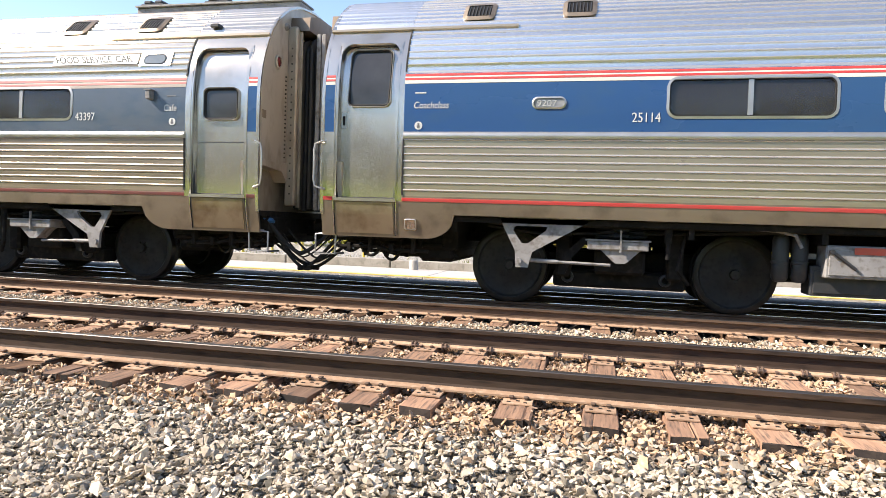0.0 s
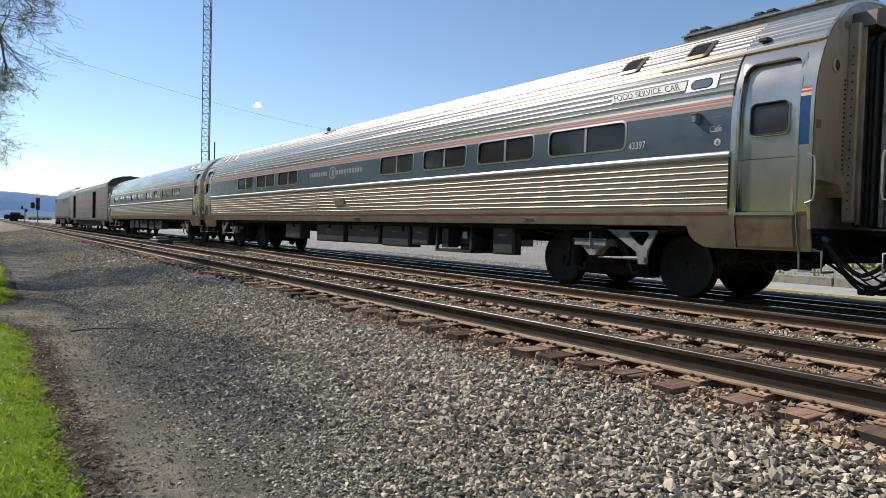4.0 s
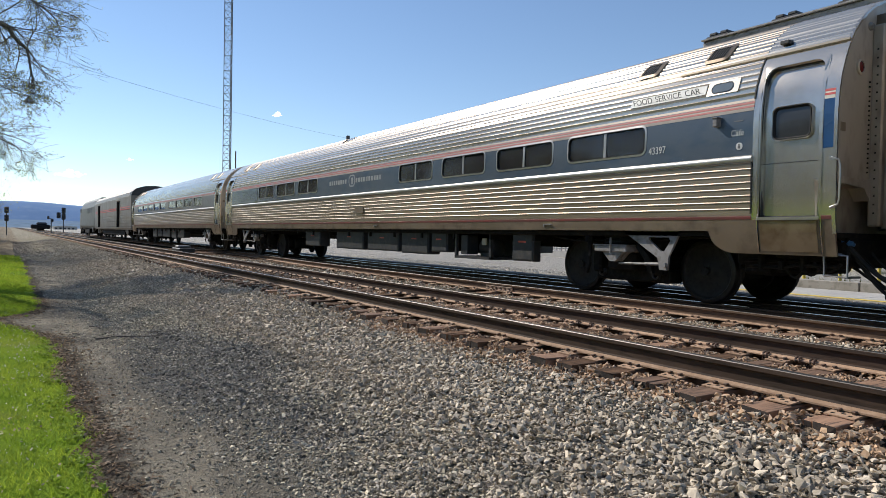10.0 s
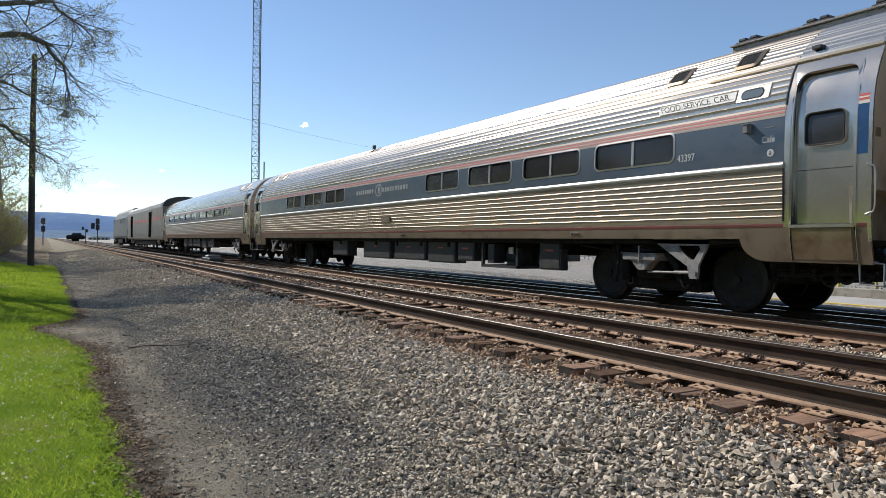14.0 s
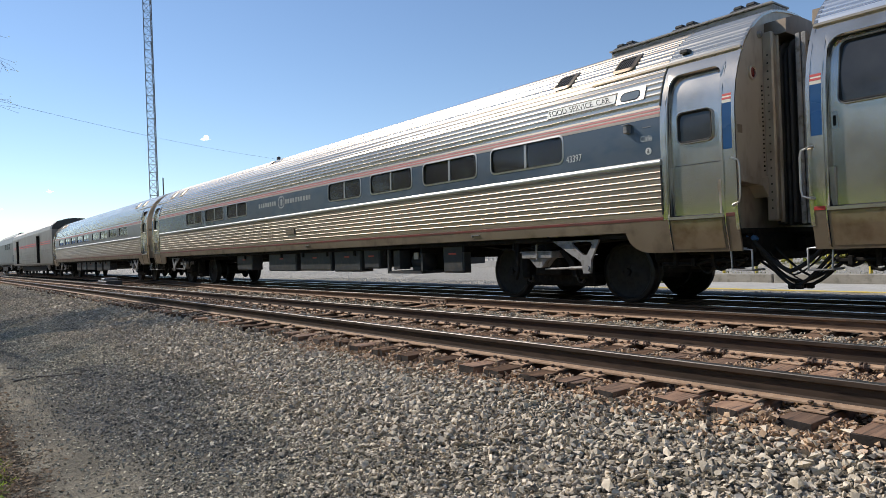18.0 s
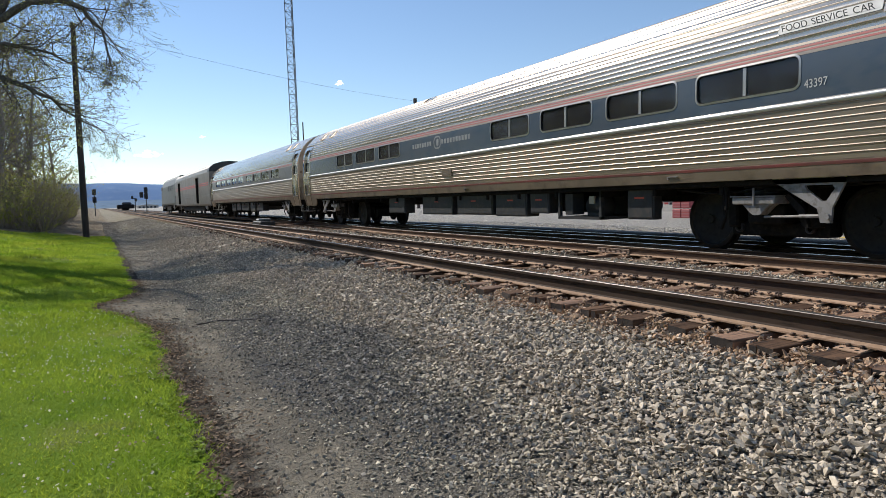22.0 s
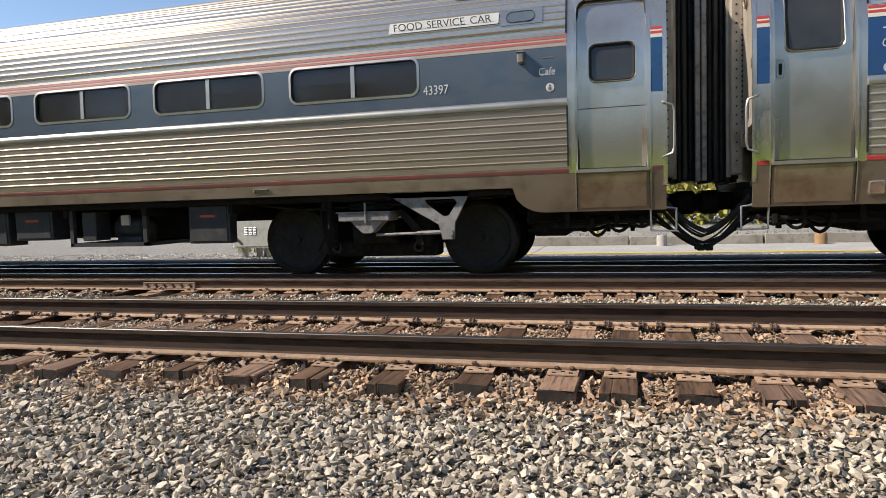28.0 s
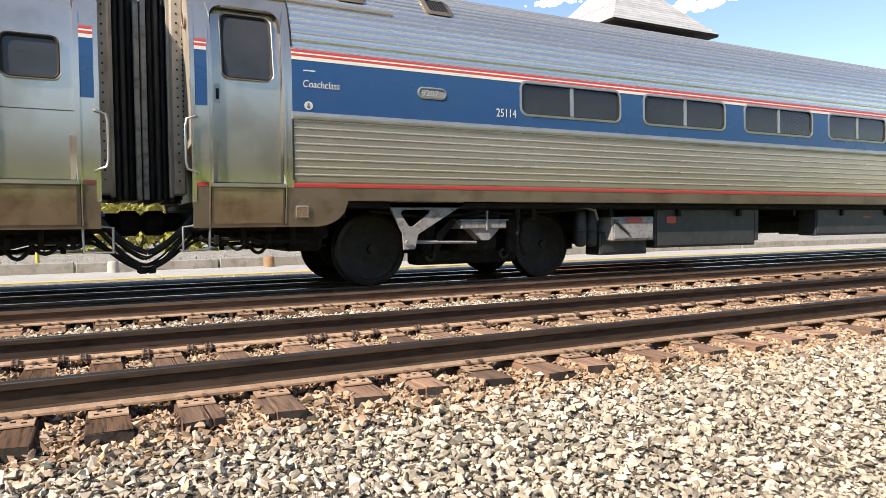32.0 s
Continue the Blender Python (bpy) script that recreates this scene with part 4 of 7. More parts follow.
def rib_wall(g, x0, x1, z0, z1, n, side=-1):
    pts, pitch = [], (z1 - z0) / n
    for k in range(n):
        zb = z0 + k * pitch
        for dz, h in ((0, 0), (pitch - 0.024, 0), (pitch - 0.021, 0.0055), (pitch - 0.015, 0.0095), (pitch - 0.009, 0.0088), (pitch - 0.004, 0.005), (pitch - 0.001, 0.001)):
            pts.append((side * (half_width(zb + dz) + h), zb + dz))
    pts.append((side * half_width(z1), z1))
    return shell(g, x0, x1, pts)


def tint_ribs(o, every, flat):
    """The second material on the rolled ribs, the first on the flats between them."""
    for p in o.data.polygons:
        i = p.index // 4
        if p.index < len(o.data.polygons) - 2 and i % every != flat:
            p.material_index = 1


def wheel_part(x, y, side, parent):
    g = Geo()
    prof = [(0.0, -0.015), (0.055, -0.015), (0.06, 0.0), (0.12, -0.004), (0.15, 0.012), (0.29, 0.034), (0.375, 0.024), (0.395, 0.0), (0.450, 0.0),
            (0.457, 0.006), (0.455, 0.10), (0.470, 0.108), (0.484, 0.118), (0.484, 0.132), (0.47, 0.14), (0.39, 0.14), (0.33, 0.07), (0.12, 0.085), (0.0, 0.085)]
    g.lathe([(r, -side * t) for r, t in prof], (x, y, 0.457), 1, 40)
    w = ob("wheel", g, WHEELM, parent, True)
    tyre = Geo()
    tyre.lathe([(r, -side * t) for r, t in ((0.398, 0.002), (0.400, -0.004), (0.448, -0.004), (0.459, 0.004), (0.4585, 0.098), (0.452, 0.098))], (x, y, 0.457), 1, 40)
    ob("tyre", tyre, TYRE, w, True)
    hub = Geo()
    hub.lathe([(0.0, side * 0.03), (0.05, side * 0.03), (0.055, side * 0.015), (0.055, 0)], (x, y, 0.457), 1, 16)
    for k in range(6):
        a = math.pi * k / 3
        hub.lathe([(0.0, side * 0.018), (0.01, side * 0.018), (0.01, 0)], (x + 0.085 * math.cos(a), y, 0.457 + 0.085 * math.sin(a)), 1, 6)
    ob("hub_cap", hub, WHEELM, w, True)
    return w


def truck(car, xt, toward, half=1.295):
    """An inside-bearing truck under a car; toward is +1 where the car's near end lies on the +x side."""
    s = toward
    g = Geo()
    for y in (-0.55, 0.55):
        g.box(xt - 1.6, xt + 1.6, y - 0.09, y + 0.09, 0.38, 0.66, 0.03)
    g.box(xt - 0.28, xt + 0.28, -1.25, 1.25, 0.42, 0.70, 0.03)
    for dx in (-half, half):
        g.box(xt + dx - 0.16, xt + dx + 0.16, -0.68, 0.68, 0.30, 0.62, 0.04)
        g.tube([(xt + dx, -0.8, 0.457), (xt + dx, 0.8, 0.457)], 0.075, 12)
    g.box(xt - 0.75, xt + 0.75, -1.0, -0.68, 0.24, 0.44, 0.03)
    fr = ob("truck_frame", g, UNDER, car)
    for dx in (-half, half):
        for side in (-1, 1):
            wheel_part(xt + dx, side * 0.82, side, fr)
            d = Geo()
            d.lathe([(0.08, -0.03), (0.30, -0.03), (0.30, 0.03), (0.08, 0.03)], (xt + dx, side * 0.38, 0.457), 1, 24)
            ob("brake_disc", d, WHEELM, fr, True)
    for side in (-1, 1):
        y0, y1 = sorted((side * 1.12, side * 1.46))
        # spring seat: a tray over a tapered hopper
        b = Geo()
        b.box(xt - 0.36, xt + 0.30, y0, y1, 0.70, 0.80, 0.012)
        b.box(xt - 0.38, xt + 0.32, y0 - 0.012, y1 + 0.012, 0.80, 0.815)
        b.prism([(xt - 0.21, 0.70), (xt + 0.21, 0.70), (xt + 0.09, 0.585), (xt + 0.05, 0.555), (xt - 0.05, 0.555), (xt - 0.09, 0.585)], y0 + 0.03, y1 - 0.01, 1)
        b.box(xt - 0.010, xt + 0.010, side * 1.475 - 0.012, side * 1.475 + 0.012, 0.68, 0.92)
        ob("spring_seat", b, GREYPAINT, fr, label="grey cast spring seat")
        sp = Geo()
        for dx in (-0.15, 0.16):
            sp.tube([(xt + dx + 0.115 * math.cos(k * 0.7), side * 1.27 + 0.115 * math.sin(k * 0.7), 0.815 + k * 0.0052) for k in range(46)], 0.02, 6)
        ob("coil_spring", sp, UNDER, fr, True)
        # Y-shaped anchor bracket beside the wheel that is nearer the car's end
        xa = xt + s * half
        yb0, yb1 = sorted((side * 1.46, side * 1.50))
        br = Geo()

        def q(*pts):
            br.prism([(xa + s * u, z) for u, z in pts], yb0, yb1, 1)
        q((0.04, 1.035), (-0.95, 1.035), (-0.95, 1.0), (-0.50, 0.935), (-0.14, 0.935), (0.0, 0.93))
        q((-0.95, 1.0), (-0.335, 0.645), (-0.28, 0.74), (-0.48, 0.89), (-0.50, 0.935))
        q((0.0, 0.93), (-0.14, 0.935), (-0.11, 0.89), (-0.215, 0.74), (-0.14, 0.66))
        q((-0.335, 0.645), (-0.28, 0.74), (-0.215, 0.74), (-0.14, 0.66), (-0.155, 0.47), (-0.29, 0.47))
        bk = ob("anchor_bracket", br, GREYPAINT, fr, label="grey Y-shaped anchor bracket")
        bo = Geo()
        bo.lathe([(0, side * 0.04), (0.035, side * 0.04), (0.035, 0)], (xa - s * 0.19, side * 1.50, 0.545), 1, 12)
        ob("bolt", bo, GREYPAINT, bk)
        rd = Geo()
        rd.tube([(xa - s * 0.25, side * 1.44, 0.555), (xa - s * 0.62, side * 1.42, 0.545)], 0.024, 8)
        rd.tube([(xa - s * 0.60, side * 1.42, 0.545), (xt + s * 0.1, side * 1.38, 0.53)], 0.017, 8)
        ob("anchor_rod", rd, GREYPAINT, fr, True)
        ca = Geo()
        for dx in (0.62, -0.62):
            ca.box(xt + dx - 0.10, xt + dx + 0.08, side * 1.0 - 0.12, side * 1.0 + 0.12, 0.36, 0.95, 0.03)
        ca.tube([(xt - 1.5, side * 1.3, 0.93), (xt - 0.9, side * 1.32, 0.86), (xt + 0.6, side * 1.32, 0.9), (xt + 1.7, side * 1.3, 0.95)], 0.02, 6)
        ca.tube([(xt - s * 0.7, side * 1.25, 0.95), (xt - s * 0.62, side * 1.28, 0.5), (xt - s * 0.75, side * 1.2, 0.34)], 0.022, 6)
        ob("brake_gear", ca, UNDER, fr)
        for dx in (-0.58, 0.52):
            bc = Geo()
            bc.lathe([(0.035, side * 0.02), (0.05, side * 0.035), (0.068, side * 0.03), (0.072, 0.0), (0.072, -side * 0.10)], (xt + dx, side * 1.02, 0.36), 1, 16)
            ob("brake_cylinder", bc, EQUIP, fr, True)
        dm = Geo()
        dm.tube([(xt - s * 0.50, side * 1.40, 0.62), (xt - s * 0.50, side * 1.40, 0.80)], 0.026, 10)
        dm.tube([(xt - s * 0.50, side * 1.40, 0.80), (xt - s * 0.50, side * 1.40, 1.02)], 0.042, 10)
        ob("damper", dm, UNDER, fr, True)
        ai = Geo()
        for k in range(3):
            ai.lathe([(0.02, -0.034), (0.20, -0.034), (0.225, -0.015), (0.225, 0.015), (0.20, 0.034), (0.02, 0.034)], (xt + 0.0, side * 1.16, 0.86 + 0.068 * k), 2, 20)
        ob("spring_bellows", ai, RUBBER, fr, True)
        lk = Geo()
        lk.prism([(xt + s * 0.34, 0.80), (xt + s * 0.52, 0.60), (xt + s * 0.60, 0.40), (xt + s * 0.68, 0.40), (xt + s * 0.62, 0.64), (xt + s * 0.40, 0.84)], side * 1.28 - 0.03, side * 1.28 + 0.03, 1)
        ob("brake_lever", lk, UNDER, fr)
    return fr


def car_end(car, xe, s, coach, blue):
    """One vestibule end: xe is the body's end, s points outwards along x. The door side is built on both flanks."""
    def X(a, b):
        return sorted((xe - s * a, xe - s * b))
    for side in (-1, 1):
        g = Geo()
        for a, b, z0, z1 in ((0, 0.19, 1.17, 3.2), (0.90, 1.0, 1.17, 3.2), (0.19, 0.90, 3.02, 3.2)):
            panel(g, *X(a, b), z0, z1, side=side)
        ob("vestibule_wall", g, STEEL_SMOOTH, car, True)
        g = Geo()
        cols = [0, 0.19, 0.9, 1.0, 1.28, 1.34, 1.40, 1.46, 1.52, 1.58, 1.62]
        v, f = [], []
        for a in cols:
            u = min(1, max(0, (a - 1.26) / 0.36))
            zb = 0.75 + 0.28 * (1 - math.sqrt(max(0, 1 - u * u)))
            for o in (0.0, -0.03):
                for z in (1.17, (1.17 + zb) / 2, zb):
                    v.append((xe - s * a, side * (half_width(z) + o), z))
        for i in range(len(cols) - 1):
            a, b = 6 * i, 6 * i + 6
            f += [(a + k, a + k + 1, b + k + 1, b + k) for k in (0, 1)] + [(a + k + 3, b + k + 3, b + k + 4, a + k + 4) for k in (0, 1)]
            f += [(a + 2, a + 5, b + 5, b + 2), (a, b, b + 3, a + 3)]
        f += [(0, 3, 4, 1), (1, 4, 5, 2)]
        m = 6 * (len(cols) - 1)
        f += [(m, m + 1, m + 4, m + 3), (m + 1, m + 2, m + 5, m + 4)]
        g.add(v, f)
        ob("end_skirt", g, STEEL_DIRTY, car, True)
        g = Geo()
        plate(g, *X(0.20, 0.89), 0.79, 1.15, 0.01, 0.006, 0.012, side)
        ob("trap_panel", g, TRAPSTEEL, car, label="dented steel trap panel with brown reflections in its colour")
        # door leaf with its window
        g = Geo()
        plate(g, *X(0.185, 0.905), 1.18, 3.03, 0.0, -0.062, 0.035, side, 14)
        dr = ob("door", g, STEEL_SMOOTH, car, True, "brushed steel vestibule door")
        wz = (2.28, 2.94) if coach else (2.13, 2.50)
        wx = X(0.31, 0.80) if coach else X(0.31, 0.76)
        g = Geo()
        plate(g, *wx, *wz, 0.06, -0.057, 0.006, side, 6)
        ob("door_window", g, DOORGLASS, dr, True)
        g = Geo()
        ring(g, *wx, *wz, 0.06, 0.017, -0.043, 0.02, side)
        ob("window_frame", g, ALU, dr, True)
        g = Geo()
        ring(g, wx[0] + 0.016, wx[1] - 0.016, wz[0] + 0.016, wz[1] - 0.016, 0.05, 0.018, -0.046, 0.012, side)
        ob("window_gasket", g, RUBBER, dr, True)
        if not coach:
            g = Geo()
            plate(g, *X(0.20, 0.89), 1.842, 1.850, 0.0, -0.0605, 0.004, side, 1)
            ob("door_seam", g, RUBBER, dr)
        if coach:
            g = Geo()
            plate(g, *X(0.22, 0.28), 2.02, 2.20, 0.01, -0.053, 0.01, side)
            ob("door_latch", g, ALU, dr)
            g = Geo()
            plate(g, *X(0.235, 0.265), 2.05, 2.16, 0.01, -0.049, 0.008, side)
            ob("latch_recess", g, UNDER, dr)
        g = Geo()
        ring(g, *X(0.19, 0.90), 1.20, 3.02, 0.13, 0.035, 0.012, 0.075, side, 0.004, 0.02)
        ob("door_frame", g, STEEL_SMOOTH, car, True)
        g = Geo()
        ring(g, *X(0.205, 0.885), 1.215, 3.005, 0.12, 0.02, -0.05, 0.02, side, 0.004)
        ob("door_seal", g, RUBBER, car, True)
        g = Geo()
        plate(g, *X(0.17, 0.92), 1.165, 1.20, 0.0, 0.022, 0.03, side, 1)
        ob("door_sill", g, ALU, car)
        for a in (0.165, 0.915):
            g = Geo()
            plate(g, *X(a - 0.004, a + 0.004), 0.77, 1.165, 0.0, 0.004, 0.008, side)
            ob("panel_seam", g, RUBBER, car)
            g = Geo()
            plate(g, *X(a - 0.016 if a < 0.5 else a + 0.006, a - 0.006 if a < 0.5 else a + 0.016), 0.78, 3.0, 0.0, 0.008, 0.012, side)
            ob("edge_strip", g, STEEL_SMOOTH, car)
        for nm, mat, z0, z1, o in (("blue_band", BLUE if blue is BLUE_GLARED else blue, 1.97, 2.52, 0.003), ("cream_stripe", CREAM, 2.52, 2.632, 0.003),
                                   ("red_stripe", RED, 2.605, 2.632, 0.006), ("red_stripe", RED, 2.56, 2.585, 0.006), ("red_stripe", RED if coach else RED_DULL, 1.17, 1.21, 0.004)):
            g = Geo()
            panel(g, *X(0.03, 0.145), z0, z1, o, 0.005, side)
            ob(nm, g, mat, car)
        for z0, z1 in ((1.245, 1.885), (2.66, 3.18)):
            g = Geo()
            panel(g, *X(0.995, 1.012), z0, z1, 0.011, 0.012, side)
            ob("flute_end_gap", g, RUBBER, car)
        # grab handle and stirrup step
        g = Geo()
        yh = side * (half_width(1.8) + 0.0)
        g.tube([(xe - s * 0.04, yh, 1.86), (xe - s * 0.02, yh + side * 0.05, 1.85), (xe + s * 0.06, yh + side * 0.05, 1.82), (xe + s * 0.075, yh + side * 0.05, 1.75),
                (xe + s * 0.075, yh + side * 0.05, 1.40), (xe + s * 0.06, yh + side * 0.05, 1.33), (xe - s * 0.02, yh + side * 0.05, 1.30), (xe - s * 0.04, yh, 1.29)], 0.011, 8)
        ob("grab_handle", g, ALU, car, True)
        g = Geo()
        ys = side * 1.50
        g.tube([(xe - s * 0.16, ys, 0.78), (xe - s * 0.15, ys, 0.53), (xe + s * 0.10, ys, 0.52), (xe + s * 0.10, ys, 0.76), (xe - s * 0.0, ys, 0.77)], 0.013, 8)
        g.tube([(xe - s * 0.15, ys - side * 0.28, 0.53), (xe - s * 0.15, ys, 0.53)], 0.013, 8)
        g.tube([(xe + s * 0.10, ys - side * 0.28, 0.52), (xe + s * 0.10, ys, 0.52)], 0.013, 8)
        g.box(*X(0.19, 0.0), min(ys, ys - side * 0.08), max(ys, ys - side * 0.08), 0.765, 0.79)
        ob("stirrup_step", g, GALV, car, True)
        # drip rail over the door and roof vents
        g = Geo()
        panel(g, *X(0.0, 2.25), 3.195, 3.225, 0.03, 0.04, side)
        ob("drip_rail", g, STEEL, car)
        for a in (1.77, 2.92):
            g = Geo()
            ring(g, *X(a - 0.14, a + 0.14), 3.35, 3.53, 0.02, 0.05, 0.05, 0.06, side)
            vf = ob("roof_vent", g, STEEL_DIRTY, car)
            g = Geo()
            plate(g, *X(a - 0.14, a + 0.14), 3.35, 3.53, 0.0, 0.03, 0.01, side)
            ob("grille", g, UNDER, vf)
            g = Geo()
            for k in range(7):
                x = xe - s * (a - 0.12 + k * 0.04)
                plate(g, x - 0.006, x + 0.006, 3.36, 3.52, 0.0, 0.042, 0.01, side, 2)
            ob("louvre", g, EQUIP, vf)
    # vestibule roof
    g = Geo()
    shell(g, *X(0.0, 1.0), roof_points(3.2))
    ob("vestibule_roof", g, ROOFSTEEL if coach else ROOFSTEEL_OLD, car, True)
    # bright rim that closes the side and roof sheets
    g = Geo()
    rim = [(y * 1.0035, z + 0.004) for y, z in roof_points(1.0, ribs=False)]
    shell(g, *X(-0.012, 0.028), rim, 0.025)
    ob("end_rim", g, STEEL_SMOOTH, car, True)
    # end sheet above a ledge, a set-back panel below it, and the diaphragm
    pts = [(-half_width(z), z) for z in (1.58, 1.7, 2.35, 2.55, 2.8, 3.05, 3.3, 3.5, 3.68, 3.79, 3.85)]
    pts = [(y * 0.985, z - 0.01) for y, z in pts]
    pts += [(-y, z) for y, z in pts[::-1]]
    g = Geo()
    g.prism(pts, xe - s * 0.06, xe - s * 0.01)
    ew = ob("end_wall", g, ENDPAINT, car)
    g = Geo()
    g.prism([(-1.55, 0.98), (-1.60, 1.62), (1.60, 1.62), (1.55, 0.98)], xe - s * 0.24, xe - s * 0.17)
    ob("lower_end_panel", g, POSTSTEEL, ew)
    for side in (-1, 1):
        g = Geo()
        # ledge with a dropped inner corner
        g.prism([(side * 1.58, 1.585), (side * 1.58, 1.66), (side * 1.02, 1.63), (side * 0.86, 1.66), (side * 0.86, 1.40), (side * 1.0, 1.54)], xe - s * 0.17, xe + s * 0.012)
        ob("end_ledge", g, ENDPAINT, ew)
        g = Geo()
        g.box(*sorted((xe - s * 0.02, xe + s * 0.12)), min(side * 0.74, side * 0.86), max(side * 0.74, side * 0.86), 1.1, 3.45, 0.02)
        g.box(*sorted((xe + s * 0.10, xe + s * 0.15)), min(side * 0.74, side * 0.765), max(side * 0.74, side * 0.765), 1.08, 3.40, 0.004)
        ob("corner_post", g, POSTSTEEL, ew)
        g = Geo()
        for k in range(20):
            g.box(*sorted((xe + s * 0.045, xe + s * 0.062)), min(side * 0.855, side * 0.866), max(side * 0.855, side * 0.866), 1.25 + k * 0.10, 1.268 + k * 0.10)
            g.box(*sorted((xe + s * 0.012, xe + s * 0.0)), side * 0.93 - 0.009, side * 0.93 + 0.009, 1.72 + k * 0.055, 1.738 + k * 0.055)
        rv = ob("rivet", g, UNDER, ew)
        rv["kind"] = "stuff"
        g = Geo()
        g.lathe([(0, s * 0.03), (0.05, s * 0.028), (0.066, s * 0.015), (0.068, 0)], (xe - s * 0.01, side * 1.14, 2.92), 0, 18)
        ml = ob("marker_lamp", g, LENSRED, ew, True, "round red marker lamp")
        g = Geo()
        g.lathe([(0.062, s * 0.012), (0.070, s * 0.030), (0.086, s * 0.024), (0.088, 0)], (xe - s * 0.01, side * 1.14, 2.92), 0, 18)
        ob("lamp_bezel", g, ENDPAINT, ml, True)
        g = Geo()
        g.lathe([(0, s * 0.04), (0.03, s * 0.038), (0.045, s * 0.02), (0.048, 0)], (xe - s * 0.01, side * 0.93, 3.42), 0, 14)
        ob("small_lamp", g, GREYPAINT, ew, True)
        g = Geo()
        g.box(*sorted((xe - s * 0.02, xe - s * 0.003)), min(side * 1.42, side * 1.52), max(side * 1.42, side * 1.52), 2.16, 2.26, 0.003)
        ob("access_plate", g, STEEL_DIRTY, ew)
        g = Geo()
        g.box(*sorted((xe - s * 0.18, xe - s * 0.16)), min(side * 1.26, side * 1.38), max(side * 1.26, side * 1.38), 1.28, 1.50, 0.004)
        np_ = ob("notice_plate", g, SIGNPLATE, ew)
        for k in range(4):
            g = Geo()
            g.box(*sorted((xe - s * 0.162, xe - s * 0.158)), side * 1.32 - 0.04, side * 1.32 + 0.035, 1.31 + k * 0.045, 1.328 + k * 0.045)
            ob("notice_line", g, RED_DULL if k == 2 else GREY_TEXT, np_)
    # hood over the diaphragm
    g = Geo()
    g.prism([(-0.80, 3.40), (-0.78, 3.58), (-0.5, 3.66), (0.5, 3.66), (0.78, 3.58), (0.80, 3.40)], xe - s * 0.01, xe + s * 0.26)
    ob("diaphragm_hood", g, STEEL_DIRTY, ew)
    g = Geo()
    g.box(*sorted((xe, xe + s * 0.41)), -0.6, 0.6, 1.06, 3.22)
    bl = ob("diaphragm", g, RUBBER, car, label="black rubber diaphragm bellows")
    rf = random.Random(int(xe * 7) + 3)
    n, w0, z0, z1 = 5, 0.70, 1.05, 3.30
    for k in range(n):
        xa, xb = xe + s * (0.02 + 0.33 * k / n), xe + s * (0.02 + 0.33 * (k + rf.uniform(0.72, 0.93)) / n)
        w = w0 - rf.uniform(0.0, 0.06)
        zb, zt = z0 + rf.uniform(-0.03, 0.05), z1 + rf.uniform(-0.05, 0.03)
        g = Geo()
        arch = [(-w, zb), (-w, zt - 0.12), (-w + 0.05, zt - 0.02), (-w + 0.16, zt + 0.04), (w - 0.16, zt + 0.04), (w - 0.05, zt - 0.02), (w, zt - 0.12), (w, zb)]
        m = len(arch)
        xs3 = (xa, xa + (xb - xa) * 0.2, xa + (xb - xa) * 0.5, xa + (xb - xa) * 0.8, xb)
        v = [(x, y * (1.0 - d), z) for x, d in zip(xs3, (0.05, 0.012, 0.0, 0.012, 0.05)) for y, z in arch]
        f = [(i * m + j, i * m + (j + 1) % m, (i + 1) * m + (j + 1) % m, (i + 1) * m + j) for i in range(4) for j in range(m)]
        g.add(v, f + [tuple(range(m)), tuple(range(5 * m - 1, 4 * m - 1, -1))])
        ob("bellows_fold", g, DUSTYRUBBER if k in (1, 3) else RUBBER, bl, True)
    for side in (-1, 1):
        g = Geo()
        g.box(*sorted((xe + s * 0.352, xe + s * 0.408)), min(side * 0.77, side * 0.70), max(side * 0.77, side * 0.70), 1.05, 3.36, 0.008)
        ob("face_plate", g, GREYPAINT, bl)
    # coupler, hoses and pocket
    g = Geo()
    g.box(*sorted((xe - s * 0.6, xe + s * 0.40)), -0.14, 0.14, 0.70, 0.92, 0.04)
    g.box(*sorted((xe + s * 0.14, xe + s * 0.412)), -0.34, 0.34, 0.66, 0.945, 0.06)
    g.box(*X(0.9, 0.0), -1.25, 1.25, 0.70, 0.96, 0.03)
    g.box(*X(1.5, 1.05), -1.0, 1.0, 0.46, 0.80, 0.05)
    g.box(*X(1.55, 0.12), -1.05, 1.05, 0.60, 0.99, 0.03)
    ob("coupler", g, UNDER, car)
    rnd = random.Random(int(xe * 10))
    for k, (zt, low, rad) in enumerate(((0.97, 0.50, 0.026), (0.78, 0.31, 0.022), (0.64, 0.36, 0.018), (0.70, 0.30, 0.022), (0.90, 0.41, 0.015), (0.86, 0.45, 0.010), (0.82, 0.36, 0.010))):
        y0, xs, bow = (-1.24, -1.12, -0.98, -0.85, -0.70, -1.16, -0.90)[k], xe - s * (0.04 + 0.10 * rnd.random()), rnd.uniform(0.95, 1.3)
        zt += rnd.uniform(-0.03, 0.03)
        g = Geo()
        pts = []
        for u in np.linspace(0, 1, 16):
            pts.append((xs + (xe + s * 0.415 - xs) * u, y0 + 0.05 * math.sin(u * 3 + k) * (1 - u), zt - (zt - low) * (0.3 * u + 0.7 * math.sin(u * math.pi / 2)) ** bow))
        g.tube(pts, rad, 8)
        hs = ob("air_hose", g, RUBBER, car, True)
        if k in (1, 3):
            g = Geo()
            g.box(*sorted((xe + s * 0.33, xe + s * 0.415)), y0 - 0.032, y0 + 0.032, low - 0.03, low + 0.035, 0.012)
